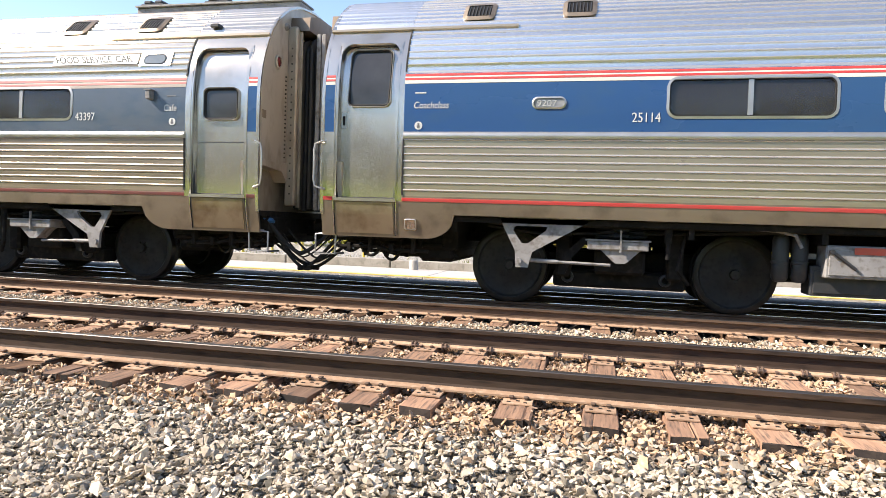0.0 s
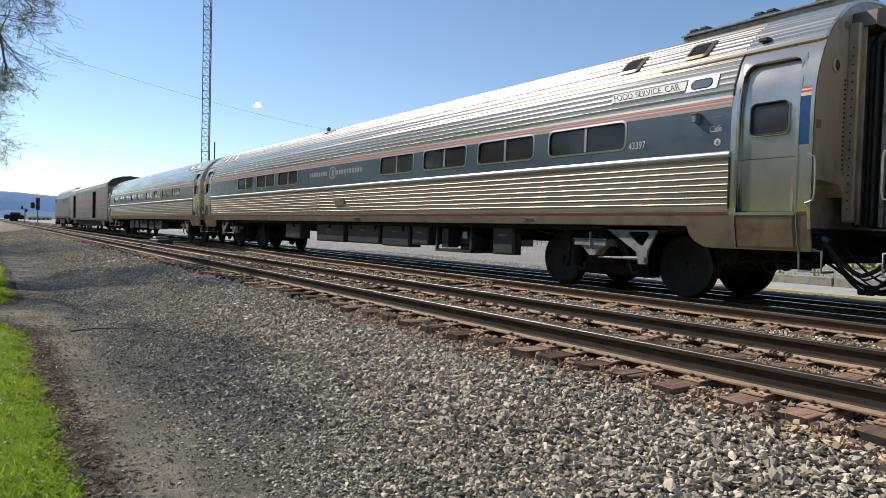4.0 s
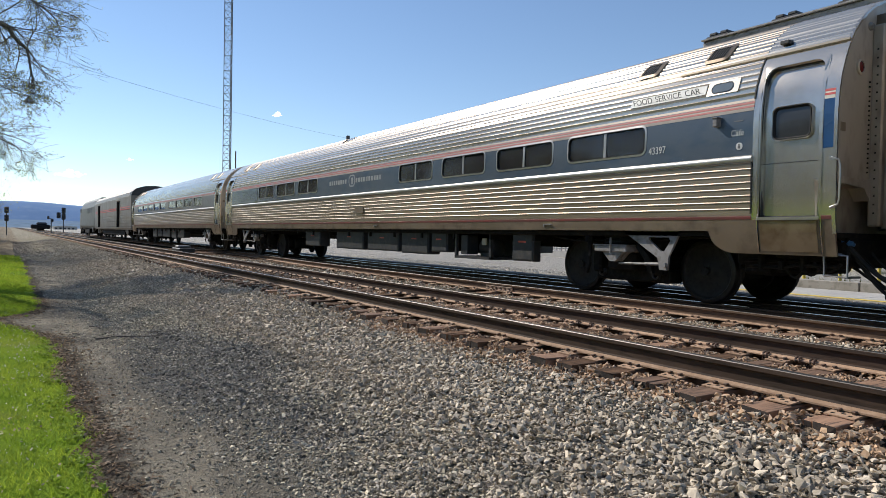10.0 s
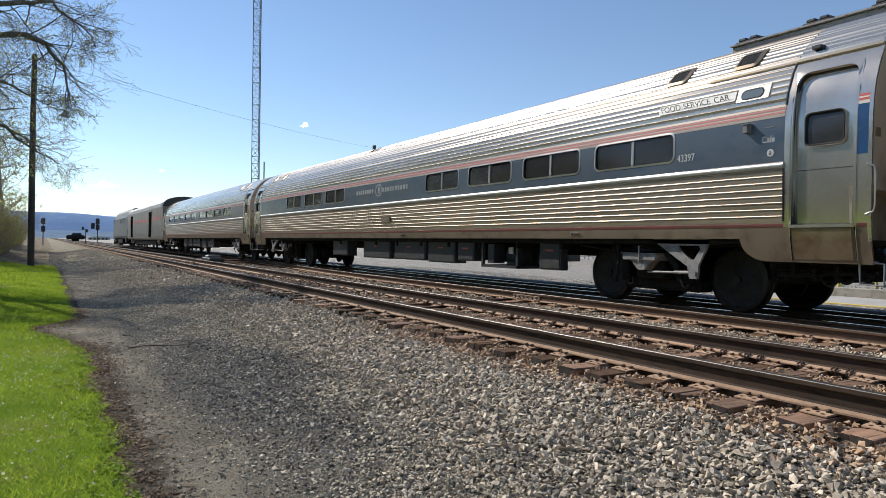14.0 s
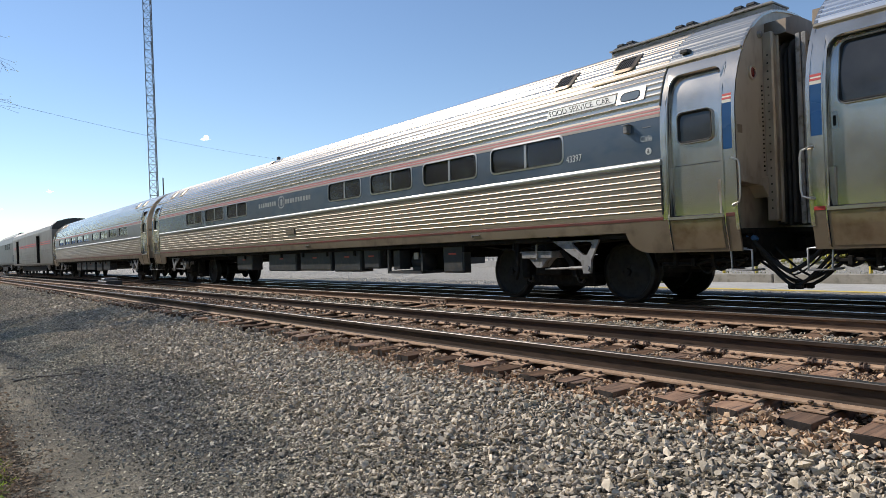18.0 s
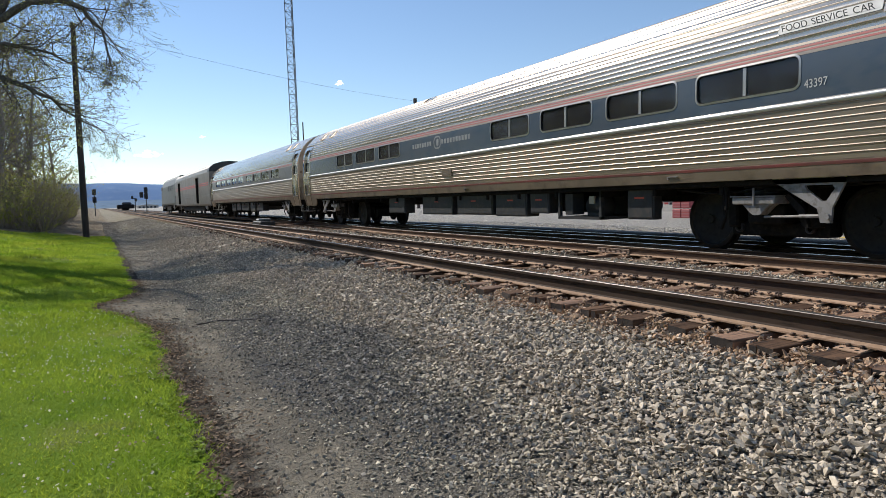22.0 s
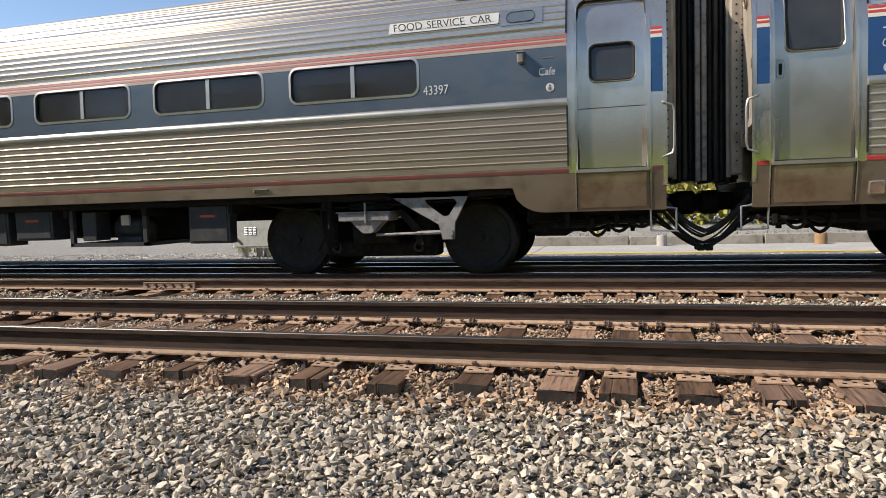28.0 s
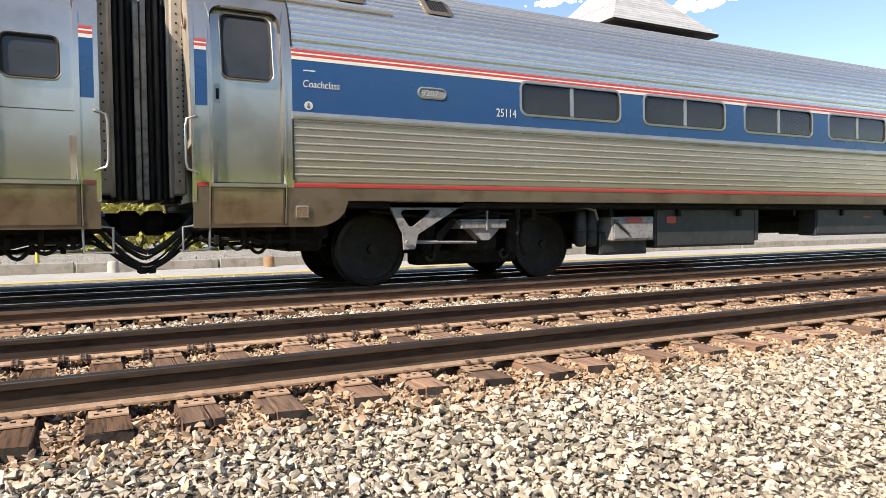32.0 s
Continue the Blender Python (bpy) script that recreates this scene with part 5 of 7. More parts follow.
            ob("hose_head", g, UNDER, hs)
    for k in range(5):
        x0 = xe - s * (0.25 + 0.24 * k)
        g = Geo()
        g.tube([(x0 - 0.16 + 0.32 * u, -1.25 + 0.09 * k, 0.66 - (0.10 + 0.05 * (k % 3)) * math.sin(u * math.pi)) for u in np.linspace(0, 1, 9)], 0.020, 6)
        ob("air_hose", g, RUBBER, car, True)
    for k, (zp, yp) in enumerate(((0.62, -1.28), (0.69, -1.12), (0.56, -0.95))):
        g = Geo()
        g.tube([(xe - s * (0.1 + 0.1 * k), yp, zp), (xe - s * 0.6, yp, zp + 0.01), (xe - s * 0.75, yp + 0.02, zp - 0.03), (xe - s * (1.25 + 0.15 * k), yp, zp - 0.03)], 0.024, 7)
        for q in range(4):
            xk = xe - s * (0.25 + 0.27 * q + 0.05 * k)
            g.box(xk - 0.02, xk + 0.03, yp - 0.04, yp + 0.04, zp - 0.06, 0.80 if q % 2 else zp + 0.05, 0.006)
        ob("brake_pipe", g, UNDER, car)
    if not coach:
        g = Geo()
        g.lathe([(0, -0.045), (0.025, -0.04), (0.04, 0.0), (0.022, 0.04), (0, 0.042)], (xe - s * 0.02, -1.22, 0.90), 0, 10)
        g.tube([(xe - s * 0.10, -1.24, 0.93), (xe + s * 0.03, -1.20, 0.88)], 0.02, 8)
        ob("hose_coupling", g, BLUEPLASTIC, car, True, "blue plastic hose coupling")


def side_window(car, x0, x1, side=-1, z0=2.135, z1=2.525):
    g = Geo()
    ring(g, x0, x1, z0, z1, 0.085, 0.028, 0.010, 0.05, side)
    fr = ob("window", g, ALU, car, True)
    g = Geo()
    plate(g, x0 - 0.01, x1 + 0.01, z0 - 0.01, z1 + 0.01, 0.08, -0.018, 0.006, side, 2)
    ob("pane", g, GLASS, fr).visible_shadow = False
    g = Geo()
    xm = (x0 + x1) / 2
    plate(g, xm - 0.025, xm + 0.025, z0, z1, 0.0, -0.004, 0.02, side, 1)
    ob("mullion", g, ALU, fr)
    g = Geo()
    ring(g, x0 + 0.012, x1 - 0.012, z0 + 0.012, z1 - 0.012, 0.075, 0.026, 0.001, 0.03, side)
    ob("gasket", g, RUBBER, fr, True)


def passenger_car(name, xl, xr, windows, label, coach, blue, group="train", bright=True):
    """A fluted tube car between two coupling points; windows as world x spans."""
    xc, h = (xl + xr) / 2, (xr - xl) / 2 - 0.415
    car = empty(name, (xc, YC, 0), label, "rail car", group)
    body = h - 1.0
    g = Geo()
    shell(g, -body, body, roof_points(2.64))
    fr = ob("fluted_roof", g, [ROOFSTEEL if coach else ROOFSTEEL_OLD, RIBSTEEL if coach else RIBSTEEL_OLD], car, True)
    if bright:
        tint_ribs(fr, 5, 1)
    for side in (-1, 1):
        wins = sorted((a - xc, b - xc) for a, b in windows)
        g = Geo()
        panel(g, -body, body, 1.965, 2.135, side=side)
        panel(g, -body, body, 2.525, 2.64, side=side)
        x = -body
        for a, b in wins:
            panel(g, x, a, 2.135, 2.525, side=side)
            x = b
        panel(g, x, body, 2.135, 2.525, side=side)
        ob("blue_band", g, blue, car, True)
        for a, b in wins:
            side_window(car, a, b, side)
        g = Geo()
        rib_wall(g, -body, body, 1.235, 1.895, 8, side)
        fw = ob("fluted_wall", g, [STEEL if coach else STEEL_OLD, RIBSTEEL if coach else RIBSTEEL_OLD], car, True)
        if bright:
            tint_ribs(fw, 7, 0)
        g = Geo()
        pts = [(side * (half_width(z) + o), z) for z, o in ((1.885, 0.0), (1.893, 0.022), (1.915, 0.03), (1.945, 0.028), (1.962, 0.012), (1.972, 0.0))]
        shell(g, -body, body, pts)
        ob("belt_moulding", g, ALU, car, True)
        g = Geo()
        panel(g, -body + 0.62, body - 0.62, 1.03, 1.235, side=side)
        for a, b in ((-body, -body + 0.62), (body - 0.62, body)):
            panel(g, a, b, 1.165, 1.235, side=side)
        ob("skirt", g, STEEL_DIRTY, car, True)
        for nm, mat, z0, z1, o in (("cream_stripe", CREAM if coach else CREAM_MUTED, 2.52, 2.634, 0.003), ("red_stripe", RED if coach else RED_MUTED, 2.605, 2.632, 0.006), ("red_stripe", RED if coach else RED_MUTED, 2.56, 2.585, 0.006),
                                   ("red_stripe", RED if coach else RED_DULL, 1.175, 1.213, 0.004)):
            g = Geo()
            panel(g, -body, body, z0, z1, o, 0.005, side)
            ob(nm, g, mat, car)
    g = Geo()
    g.box(-body, body, -1.0, 1.0, 1.2, 3.3)
    ob("interior_partition", g, INSIDE, car)
    g = Geo()
    g.box(-h + 0.02, h - 0.02, -1.5, 1.5, 0.96, 1.02)
    g.box(-h + 1, h - 1, -0.3, 0.3, 0.72, 0.98, 0.02)
    for y in (-1.42, 1.42):
        g.tube([(-h + 2, y, 0.97), (h - 2, y, 0.97)], 0.03, 6)
    for k in range(int(2 * body / 1.3)):
        x = -body + 0.6 + k * 1.3
        g.box(x - 0.03, x + 0.03, -1.45, 1.45, 0.84, 0.97)
    ob("underframe", g, UNDER, car)
    for s in (-1, 1):
        car_end(car, s * h, s, coach, blue)
        half = 1.255 if not coach and s > 0 else 1.295
        truck(car, s * (h + 0.415 - 2.588 - half), s, half)
    return car, xc


def equipment(car, xc, x0, x1, z0, z1, tag=True, mat=None, front=-1.40, name="equipment_box", depth=0.32):
    g = Geo()
    g.box(x0 - xc, x1 - xc, front, front + depth, z0, z1, 0.012)
    b = ob(name, g, mat or EQUIP, car)
    if not -9.5 < x1 < 2.0 and mat is None:
        g = Geo()
        g.box(x0 - xc - 0.3, x1 - xc + 0.25, 0.75, 1.4, z0, z1, 0.012)
        ob(name, g, EQUIP, car)
    g = Geo()
    g.box(x0 - xc + 0.03, x1 - xc - 0.03, front - 0.012, front + 0.01, z0 + 0.03, z1 - 0.05, 0.005)
    ob("cover", g, mat or EQUIP, b)
    if tag:
        xm = (x0 + x1) / 2 - xc
        g = Geo()
        g.box(xm - 0.12, xm + 0.10, front - 0.016, front - 0.011, z1 - 0.20, z1 - 0.17)
        ob("warning_tag", g, TAGRED, b)
    return b


def pill(g, x0, x1, z0, z1, off, t=0.006, side=-1):
    return plate(g, x0, x1, z0, z1, (z1 - z0) / 2 - 0.001, off, t, side, 4)


def on_side(xc, x, z, off=0.004):
    return pose(x - xc, -(half_width(z) + off), z)


cafe, cx = passenger_car("cafe_car", -29.6, -3.69, [(-8.36, -6.78), (-10.28, -8.75), (-12.18, -10.68), (-14.05, -12.60), (-20.63, -19.07), (-22.65, -20.98), (-24.67, -23.05)],
                         "fluted stainless steel cafe car with faded, glare-greyed blue window band", False, BLUE_GLARED)
coach, kx = passenger_car("coach_car", -3.69, 22.2, [(0.62 + 2.04 * k, 2.21 + 2.04 * k) for k in range(9)],
                          "fluted stainless steel coach with tall door windows", True, BLUE)
coach2, k2 = passenger_car("coach_car", -55.5, -29.6, [(-52.4, -50.7), (-50.2, -48.5), (-47.95, -46.4), (-45.9, -44.3), (-43.9, -42.3), (-41.35, -39.6), (-39.25, -37.6), (-37.2, -35.5), (-35.05, -33.4)],
                           "fluted stainless steel coach between cafe and baggage car", False, GREYBAND, "train", False)
# cafe car: lettering and fittings
letters("car_number", "43397", 0.145, on_side(cx, -6.71, 2.11), WHITE, cafe, 0.82)
letters("cafe_lettering", "Cafe", 0.115, on_side(cx, -5.41, 2.225), WHITE, cafe, 0.86, 0.12)
xw = -7.06
for word in ("FOOD", "SERVICE", "CAR"):
    wo = letters("sign_word", word, 0.112, on_side(cx, xw, 2.862, 0.0215) @ pose(0, 0, 0, 20.8, 0, 0), GREY_TEXT, cafe, 1.10)
    xw += max(v.co.x for v in wo.data.vertices) - min(v.co.x for v in wo.data.vertices) + 0.062
g = Geo()
plate(g, -7.12 - cx, -5.84 - cx, 2.835, 2.965, 0.01, 0.018, 0.012)
ob("sign_plate", g, SIGNPLATE, cafe, label="pale steel plate with grey lettering")
g = Geo()
plate(g, -5.82 - cx, -5.36 - cx, 2.80, 2.985, 0.01, 0.014, 0.012)
pl = ob("roof_light_plate", g, STEEL_SMOOTH, cafe)
g = Geo()
pill(g, -5.76 - cx, -5.44 - cx, 2.825, 2.955, 0.020)
ob("lens", g, material("dark_lens", (0.10, 0.13, 0.155), 0.12, c2=(0.13, 0.16, 0.18), scale=6, spec=0.7), pl)
g = Geo()
ring(g, -5.75 - cx, -5.45 - cx, 2.832, 2.948, 0.056, 0.012, 0.024, 0.012)
ob("rim", g, RUBBER, pl, True)
for cr, kc, xi, zi in ((cafe, cx, -5.285, 2.092), (coach, kx, -2.10, 2.04)):
    g = Geo()
    pill(g, xi - kc - 0.046, xi - kc + 0.046, zi - 0.046, zi + 0.046, 0.005)
    dk = ob("pictogram_disc", g, WHITE, cr, label="round white pictogram")
    g = Geo()
    pill(g, xi - kc - 0.012, xi - kc + 0.010, zi + 0.006, zi + 0.030, 0.008)
    plate(g, xi - kc - 0.018, xi - kc + 0.014, zi - 0.028, zi + 0.004, 0.008, 0.008)
    ob("pictogram", g, GREY_TEXT, dk)
for cr, kc, xi in ((cafe, cx, -5.37), (coach, kx, -2.15)):
    g = Geo()
    plate(g, xi - kc, xi - kc + 0.13, 2.405, 2.418, 0.0, 0.004)
    ob("small_lettering", g, GREY_TEXT if cr is cafe else WHITE, cr)
g = Geo()
g.box(-5.625 - cx, -5.555 - cx, -1.70, -1.60, 2.365, 2.475, 0.01)
g.box(-5.635 - cx, -5.545 - cx, -1.71, -1.60, 2.475, 2.485)
ob("speaker_box", g, GREYPAINT, cafe, label="small grey box on the car side")
for a, b, zz in ((-18.15, -16.88, 2.31), (-16.42, -14.85, 2.31)):
    n = int((b - a) / 0.15)
    for k in range(n):
        g = Geo()
        plate(g, a + k * 0.15 - cx, a + k * 0.15 + 0.1 - cx, zz - 0.055, zz + 0.06, 0.0, 0.003)
        ob("faded_letter", g, FADED, cafe)
g = Geo()
ring(g, -16.82 - cx, -16.50 - cx, 2.19, 2.44, 0.10, 0.035, 0.004, 0.004)
plate(g, -16.70 - cx, -16.58 - cx, 2.22, 2.40, 0.04, 0.003)
ob("faded_emblem", g, FADED, cafe)
# black strip drawn for the shadow line at the raised roof hatch's step
g = Geo()
panel(g, -18.64 - cx, -18.56 - cx, 3.60, 3.86, 0.035, 0.05)
ob("roof_strap", g, UNDER, cafe)
g = Geo()
panel(g, -18.56 - cx, -18.05 - cx, 3.62, 3.86, 0.018, 0.03)
ob("roof_patch", g, ROOFSTEEL_OLD, cafe)
for x in (-8.8, -15.2):
    g = Geo()
    plate(g, x - 0.14 - cx, x + 0.06 - cx, 1.118, 1.132, 0.002, 0.022, 0.022)
    plate(g, x - 0.14 - cx, x - 0.125 - cx, 1.085, 1.118, 0.0, 0.022, 0.022)
    ob("door_release", g, GREYPAINT, cafe)
g = Geo()
plate(g, -16.4 - cx, -15.9 - cx, 1.44, 1.60, 0.01, 0.03, 0.02)
ob("vent_panel", g, STEEL_DIRTY, cafe)
equipment(cafe, cx, -10.05, -9.44, 0.46, 1.0, True, None, -1.40, "equipment_box", 0.18)
for x0, x1, z0 in ( (-12.92, -12.27, 0.54), (-14.28, -13.05, 0.47), (-16.1, -14.42, 0.49), (-18.1, -16.35, 0.48), (-20.5, -19.3, 0.5)):
    equipment(cafe, cx, x0, x1, z0, 1.0)
g = Geo()
g.box(-19.4 - cx, -12.3 - cx, -0.75, 0.6, 0.56, 1.0, 0.02)
for x in (-18.2, -16.2, -14.35):
    g.box(x - 0.04 - cx, x + 0.04 - cx, -1.25, -0.7, 0.62, 0.72, 0.01)
ob("water_tank", g, UNDER, cafe)
# open frame with a motor
g = Geo()
for x in (-11.92, -10.72):
    g.box(x - 0.03 - cx, x + 0.03 - cx, -1.42, -1.36, 0.45, 1.0)
g.box(-11.95 - cx, -10.69 - cx, -1.42, -0.3, 0.44, 0.49)
g.box(-11.95 - cx, -10.69 - cx, -0.35, -0.3, 0.44, 1.0)
fr = ob("compressor_cradle", g, EQUIP, cafe)
g = Geo()
g.lathe([(0, -0.25), (0.15, -0.25), (0.19, -0.2), (0.19, 0.2), (0.12, 0.25), (0, 0.25)], (-11.2 - cx, -1.0, 0.68), 0, 20)
g.box(-11.4 - cx, -11.0 - cx, -1.15, -0.85, 0.49, 0.56)
ob("motor", g, EQUIP, fr, True)
g = Geo()
g.box(-11.28 - cx, -11.14 - cx, -1.21, -1.17, 0.72, 0.86, 0.005)
ob("label_plate", g, CREAM, fr)
g = Geo()
g.box(-11.78 - cx, -11.55 - cx, -1.38, -1.1, 0.52, 0.92, 0.01)
ob("control_box", g, EQUIP, fr)
# roof duct with three boxes
g = Geo()
g.box(-6.75 - cx, -4.16 - cx, -0.42, -0.02, 3.80, 3.93, 0.02)
g.box(-6.75 - cx, -4.16 - cx, -0.46, 0.02, 3.93, 3.95)
dct = ob("roof_duct", g, GREYPAINT, cafe, label="grey roof duct with black antenna boxes")
for x in (-6.55, -5.5, -4.6):
    g = Geo()
    g.box(x - 0.20 - cx, x + 0.20 - cx, -0.36, -0.08, 3.95, 4.01, 0.02)
    g.box(x - 0.15 - cx, x - 0.02 - cx, -0.34, -0.10, 4.01, 4.06, 0.015)
    g.box(x + 0.03 - cx, x + 0.16 - cx, -0.34, -0.10, 4.01, 4.06, 0.015)
    ob("antenna_box", g, EQUIP, dct)
g = Geo()
g.box(-4.95 - cx, -4.83 - cx, -1.36, -1.24, 3.32, 3.37, 0.01)
ob("roof_lamp", g, EQUIP, cafe)
# coach: lettering and fittings
letters("coach_lettering", "Coachclass", 0.110, on_side(kx, -2.165, 2.235), WHITE, coach, 0.84, 0.15)
letters("car_number", "25114", 0.145, on_side(kx, 0.245, 2.075), WHITE, coach, 0.82)
g = Geo()
ring(g, -0.80 - kx, -0.46 - kx, 2.235, 2.335, 0.049, 0.018, 0.016, 0.02)
nb = ob("number_board", g, ALU, coach, True)
g = Geo()
pill(g, -0.81 - kx, -0.45 - kx, 2.23, 2.34, 0.004)
ob("board_back", g, material("number_board_grey", (0.20, 0.21, 0.22), 0.5, c2=(0.26, 0.27, 0.28), scale=8), nb)
letters("board_figures", "9207", 0.098, on_side(kx, -0.765, 2.250, 0.007), BOARDTEXT, nb, 1.12)
g = Geo()
plate(g, -2.25 - kx, -2.10 - kx, 0.84, 0.98, 0.015, 0.012, 0.012)
ob("socket_cover", g, STEEL_SMOOTH, coach)
g = Geo()
ring(g, -2.235 - kx, -2.115 - kx, 0.855, 0.965, 0.012, 0.012, 0.018, 0.01)
ob("cover_rim", g, ALU, coach)
equipment(coach, kx, 2.14, 3.02, 0.30, 0.62, False, None, -1.30)
lb = equipment(coach, kx, 2.24, 3.02, 0.50, 0.84, False, GREYPAINT, -1.44, "battery_box")
g = Geo()
g.box(2.50 - kx, 2.78 - kx, -1.46, -1.451, 0.755, 0.825)
ob("warning_tag", g, TAGRED, lb)
g = Geo()
g.tube([(2.30 - kx, -1.47, 0.77), (2.52 - kx, -1.47, 0.60)], 0.016, 8)
g.lathe([(0, -0.02), (0.024, -0.02), (0.024, 0.02)], (2.29 - kx, -1.47, 0.775), 1, 12)
ob("latch_bar", g, EQUIP, lb, True)
for k, (xr_, rr_) in enumerate(((1.86, 0.085), (2.05, 0.085))):
    g = Geo()
    g.lathe([(0, 0.42), (rr_ * 0.7, 0.43), (rr_, 0.47), (rr_, 0.62), (rr_ + 0.006, 0.625), (rr_ + 0.006, 0.65), (rr_, 0.655), (rr_, 0.88), (rr_ * 0.7, 0.94), (0, 0.95)], (xr_ - kx, -1.22, 0.0), 2, 18)
    ob("air_reservoir", g, EQUIP, coach, True)
g = Geo()
g.tube([(1.2 - kx, -1.44, 0.985), (1.75 - kx, -1.44, 0.975), (1.95 - kx, -1.42, 0.93), (2.02 - kx, -1.40, 0.80)], 0.02, 8)
g.box(1.62 - kx, 1.86 - kx, -1.47, -1.41, 0.955, 1.01, 0.006)
ob("brake_pipe", g, GREYPAINT, coach)
bb = equipment(coach, kx, 3.10, 5.25, 0.38, 1.0, False, None, -1.38)
g = Geo()
g.box(3.32 - kx, 3.50 - kx, -1.398, -1.391, 0.74, 0.84)
ob("warning_tag", g, TAGRED, bb)
g = Geo()
g.prism([(-1.38, 0.95), (-1.38, 0.45), (-0.9, 0.38), (-0.9, 0.95)], 5.25 - kx, 5.33 - kx)
ob("bracket", g, EQUIP, bb)
for x0, x1, z0 in ((6.75, 9.6, 0.5), (9.9, 11.6, 0.45), (12.0, 14.2, 0.5)):
    equipment(coach, kx, x0, x1, z0, 1.0)
for x0, x1, z0 in ((-47.5, -46.2, 0.45), (-45.8, -44.5, 0.5), (-44.2, -42.0, 0.5), (-41.5, -40.2, 0.45), (-39.8, -38.2, 0.5)):
    equipment(coach2, k2, x0, x1, z0, 1.0)


# ---- baggage car and locomotive, far off ----
def baggage():
    x0, x1 = -81.2, -55.75
    xc = (x0 + x1) / 2
    car = empty("baggage_car", (xc, YC, 0), "smooth grey steel baggage car with dark sliding doors", "rail car", "train")
    h = (x1 - x0) / 2
    sec = [(-1.52, 0.85), (-1.58, 1.0), (-1.60, 3.45), (-1.5, 3.75), (-1.2, 4.02), (-0.6, 4.2), (0, 4.25)]
    sec += [(-y, z) for y, z in sec[-2::-1]]
    doors = (-77.3, -62.9)
    bay = [(-1.52, 0.85), (-1.58, 1.0), (-1.582, 1.05), (-1.36, 1.05), (-1.36, 3.25), (-1.597, 3.25)] + sec[2:]
    cuts = [-h] + [v - xc for d in doors for v in (d - 1.1, d + 1.1)] + [h]
    g = Geo()
    for k in range(5):
        g.prism(bay if k % 2 else sec, cuts[k], cuts[k + 1])
    ob("body", g, BAGGREY, car)
    g = Geo()
    g.prism([(y * 1.004, z + 0.02) for y, z in sec if z > 3.4], h - 0.9, h + 0.02)
    ob("end_cowl", g, EQUIP, car)
    for x in doors:
        g = Geo()
        g.box(x - 1.08 - xc, x + 1.08 - xc, -1.40, -1.35, 1.06, 3.24, 0.01)
        d = ob("sliding_door", g, BAGGREY, car)
        # black strip on the far jamb, coloured for the shade in the door recess
        g = Geo()
        g.box(x - 1.10 - xc, x - 1.085 - xc, -1.59, -1.37, 1.06, 3.24)
        ob("door_jamb", g, RUBBER, d)
    for z0, z1 in ((2.45, 2.53), (2.6, 2.68)):
        g = Geo()
        for a, b in ((-80.5, -78.5), (-76.1, -64.1), (-61.7, -56.5)):
            g.box(a - xc, b - xc, -1.606, -1.60, z0, z1)
        ob("red_stripe", g, RED, car)
    for k in range(5):
        g = Geo()
        for i in (0, 2, 4):
            g.box(cuts[i] + 0.1, cuts[i + 1] - 0.1, -1.612, -1.585, 1.15 + k * 0.22, 1.17 + k * 0.22)
        ob("side_bead", g, BAGGREY, car)
    g = Geo()
    g.box(-h + 5, h - 5, -1.35, 1.35, 0.4, 0.9, 0.03)
    g.box(-h + 0.3, h - 0.3, -1.3, 1.3, 0.8, 0.95)
    ob("underframe", g, UNDER, car)
    for s in (-1, 1):
        truck(car, s * (h - 3.6), s)


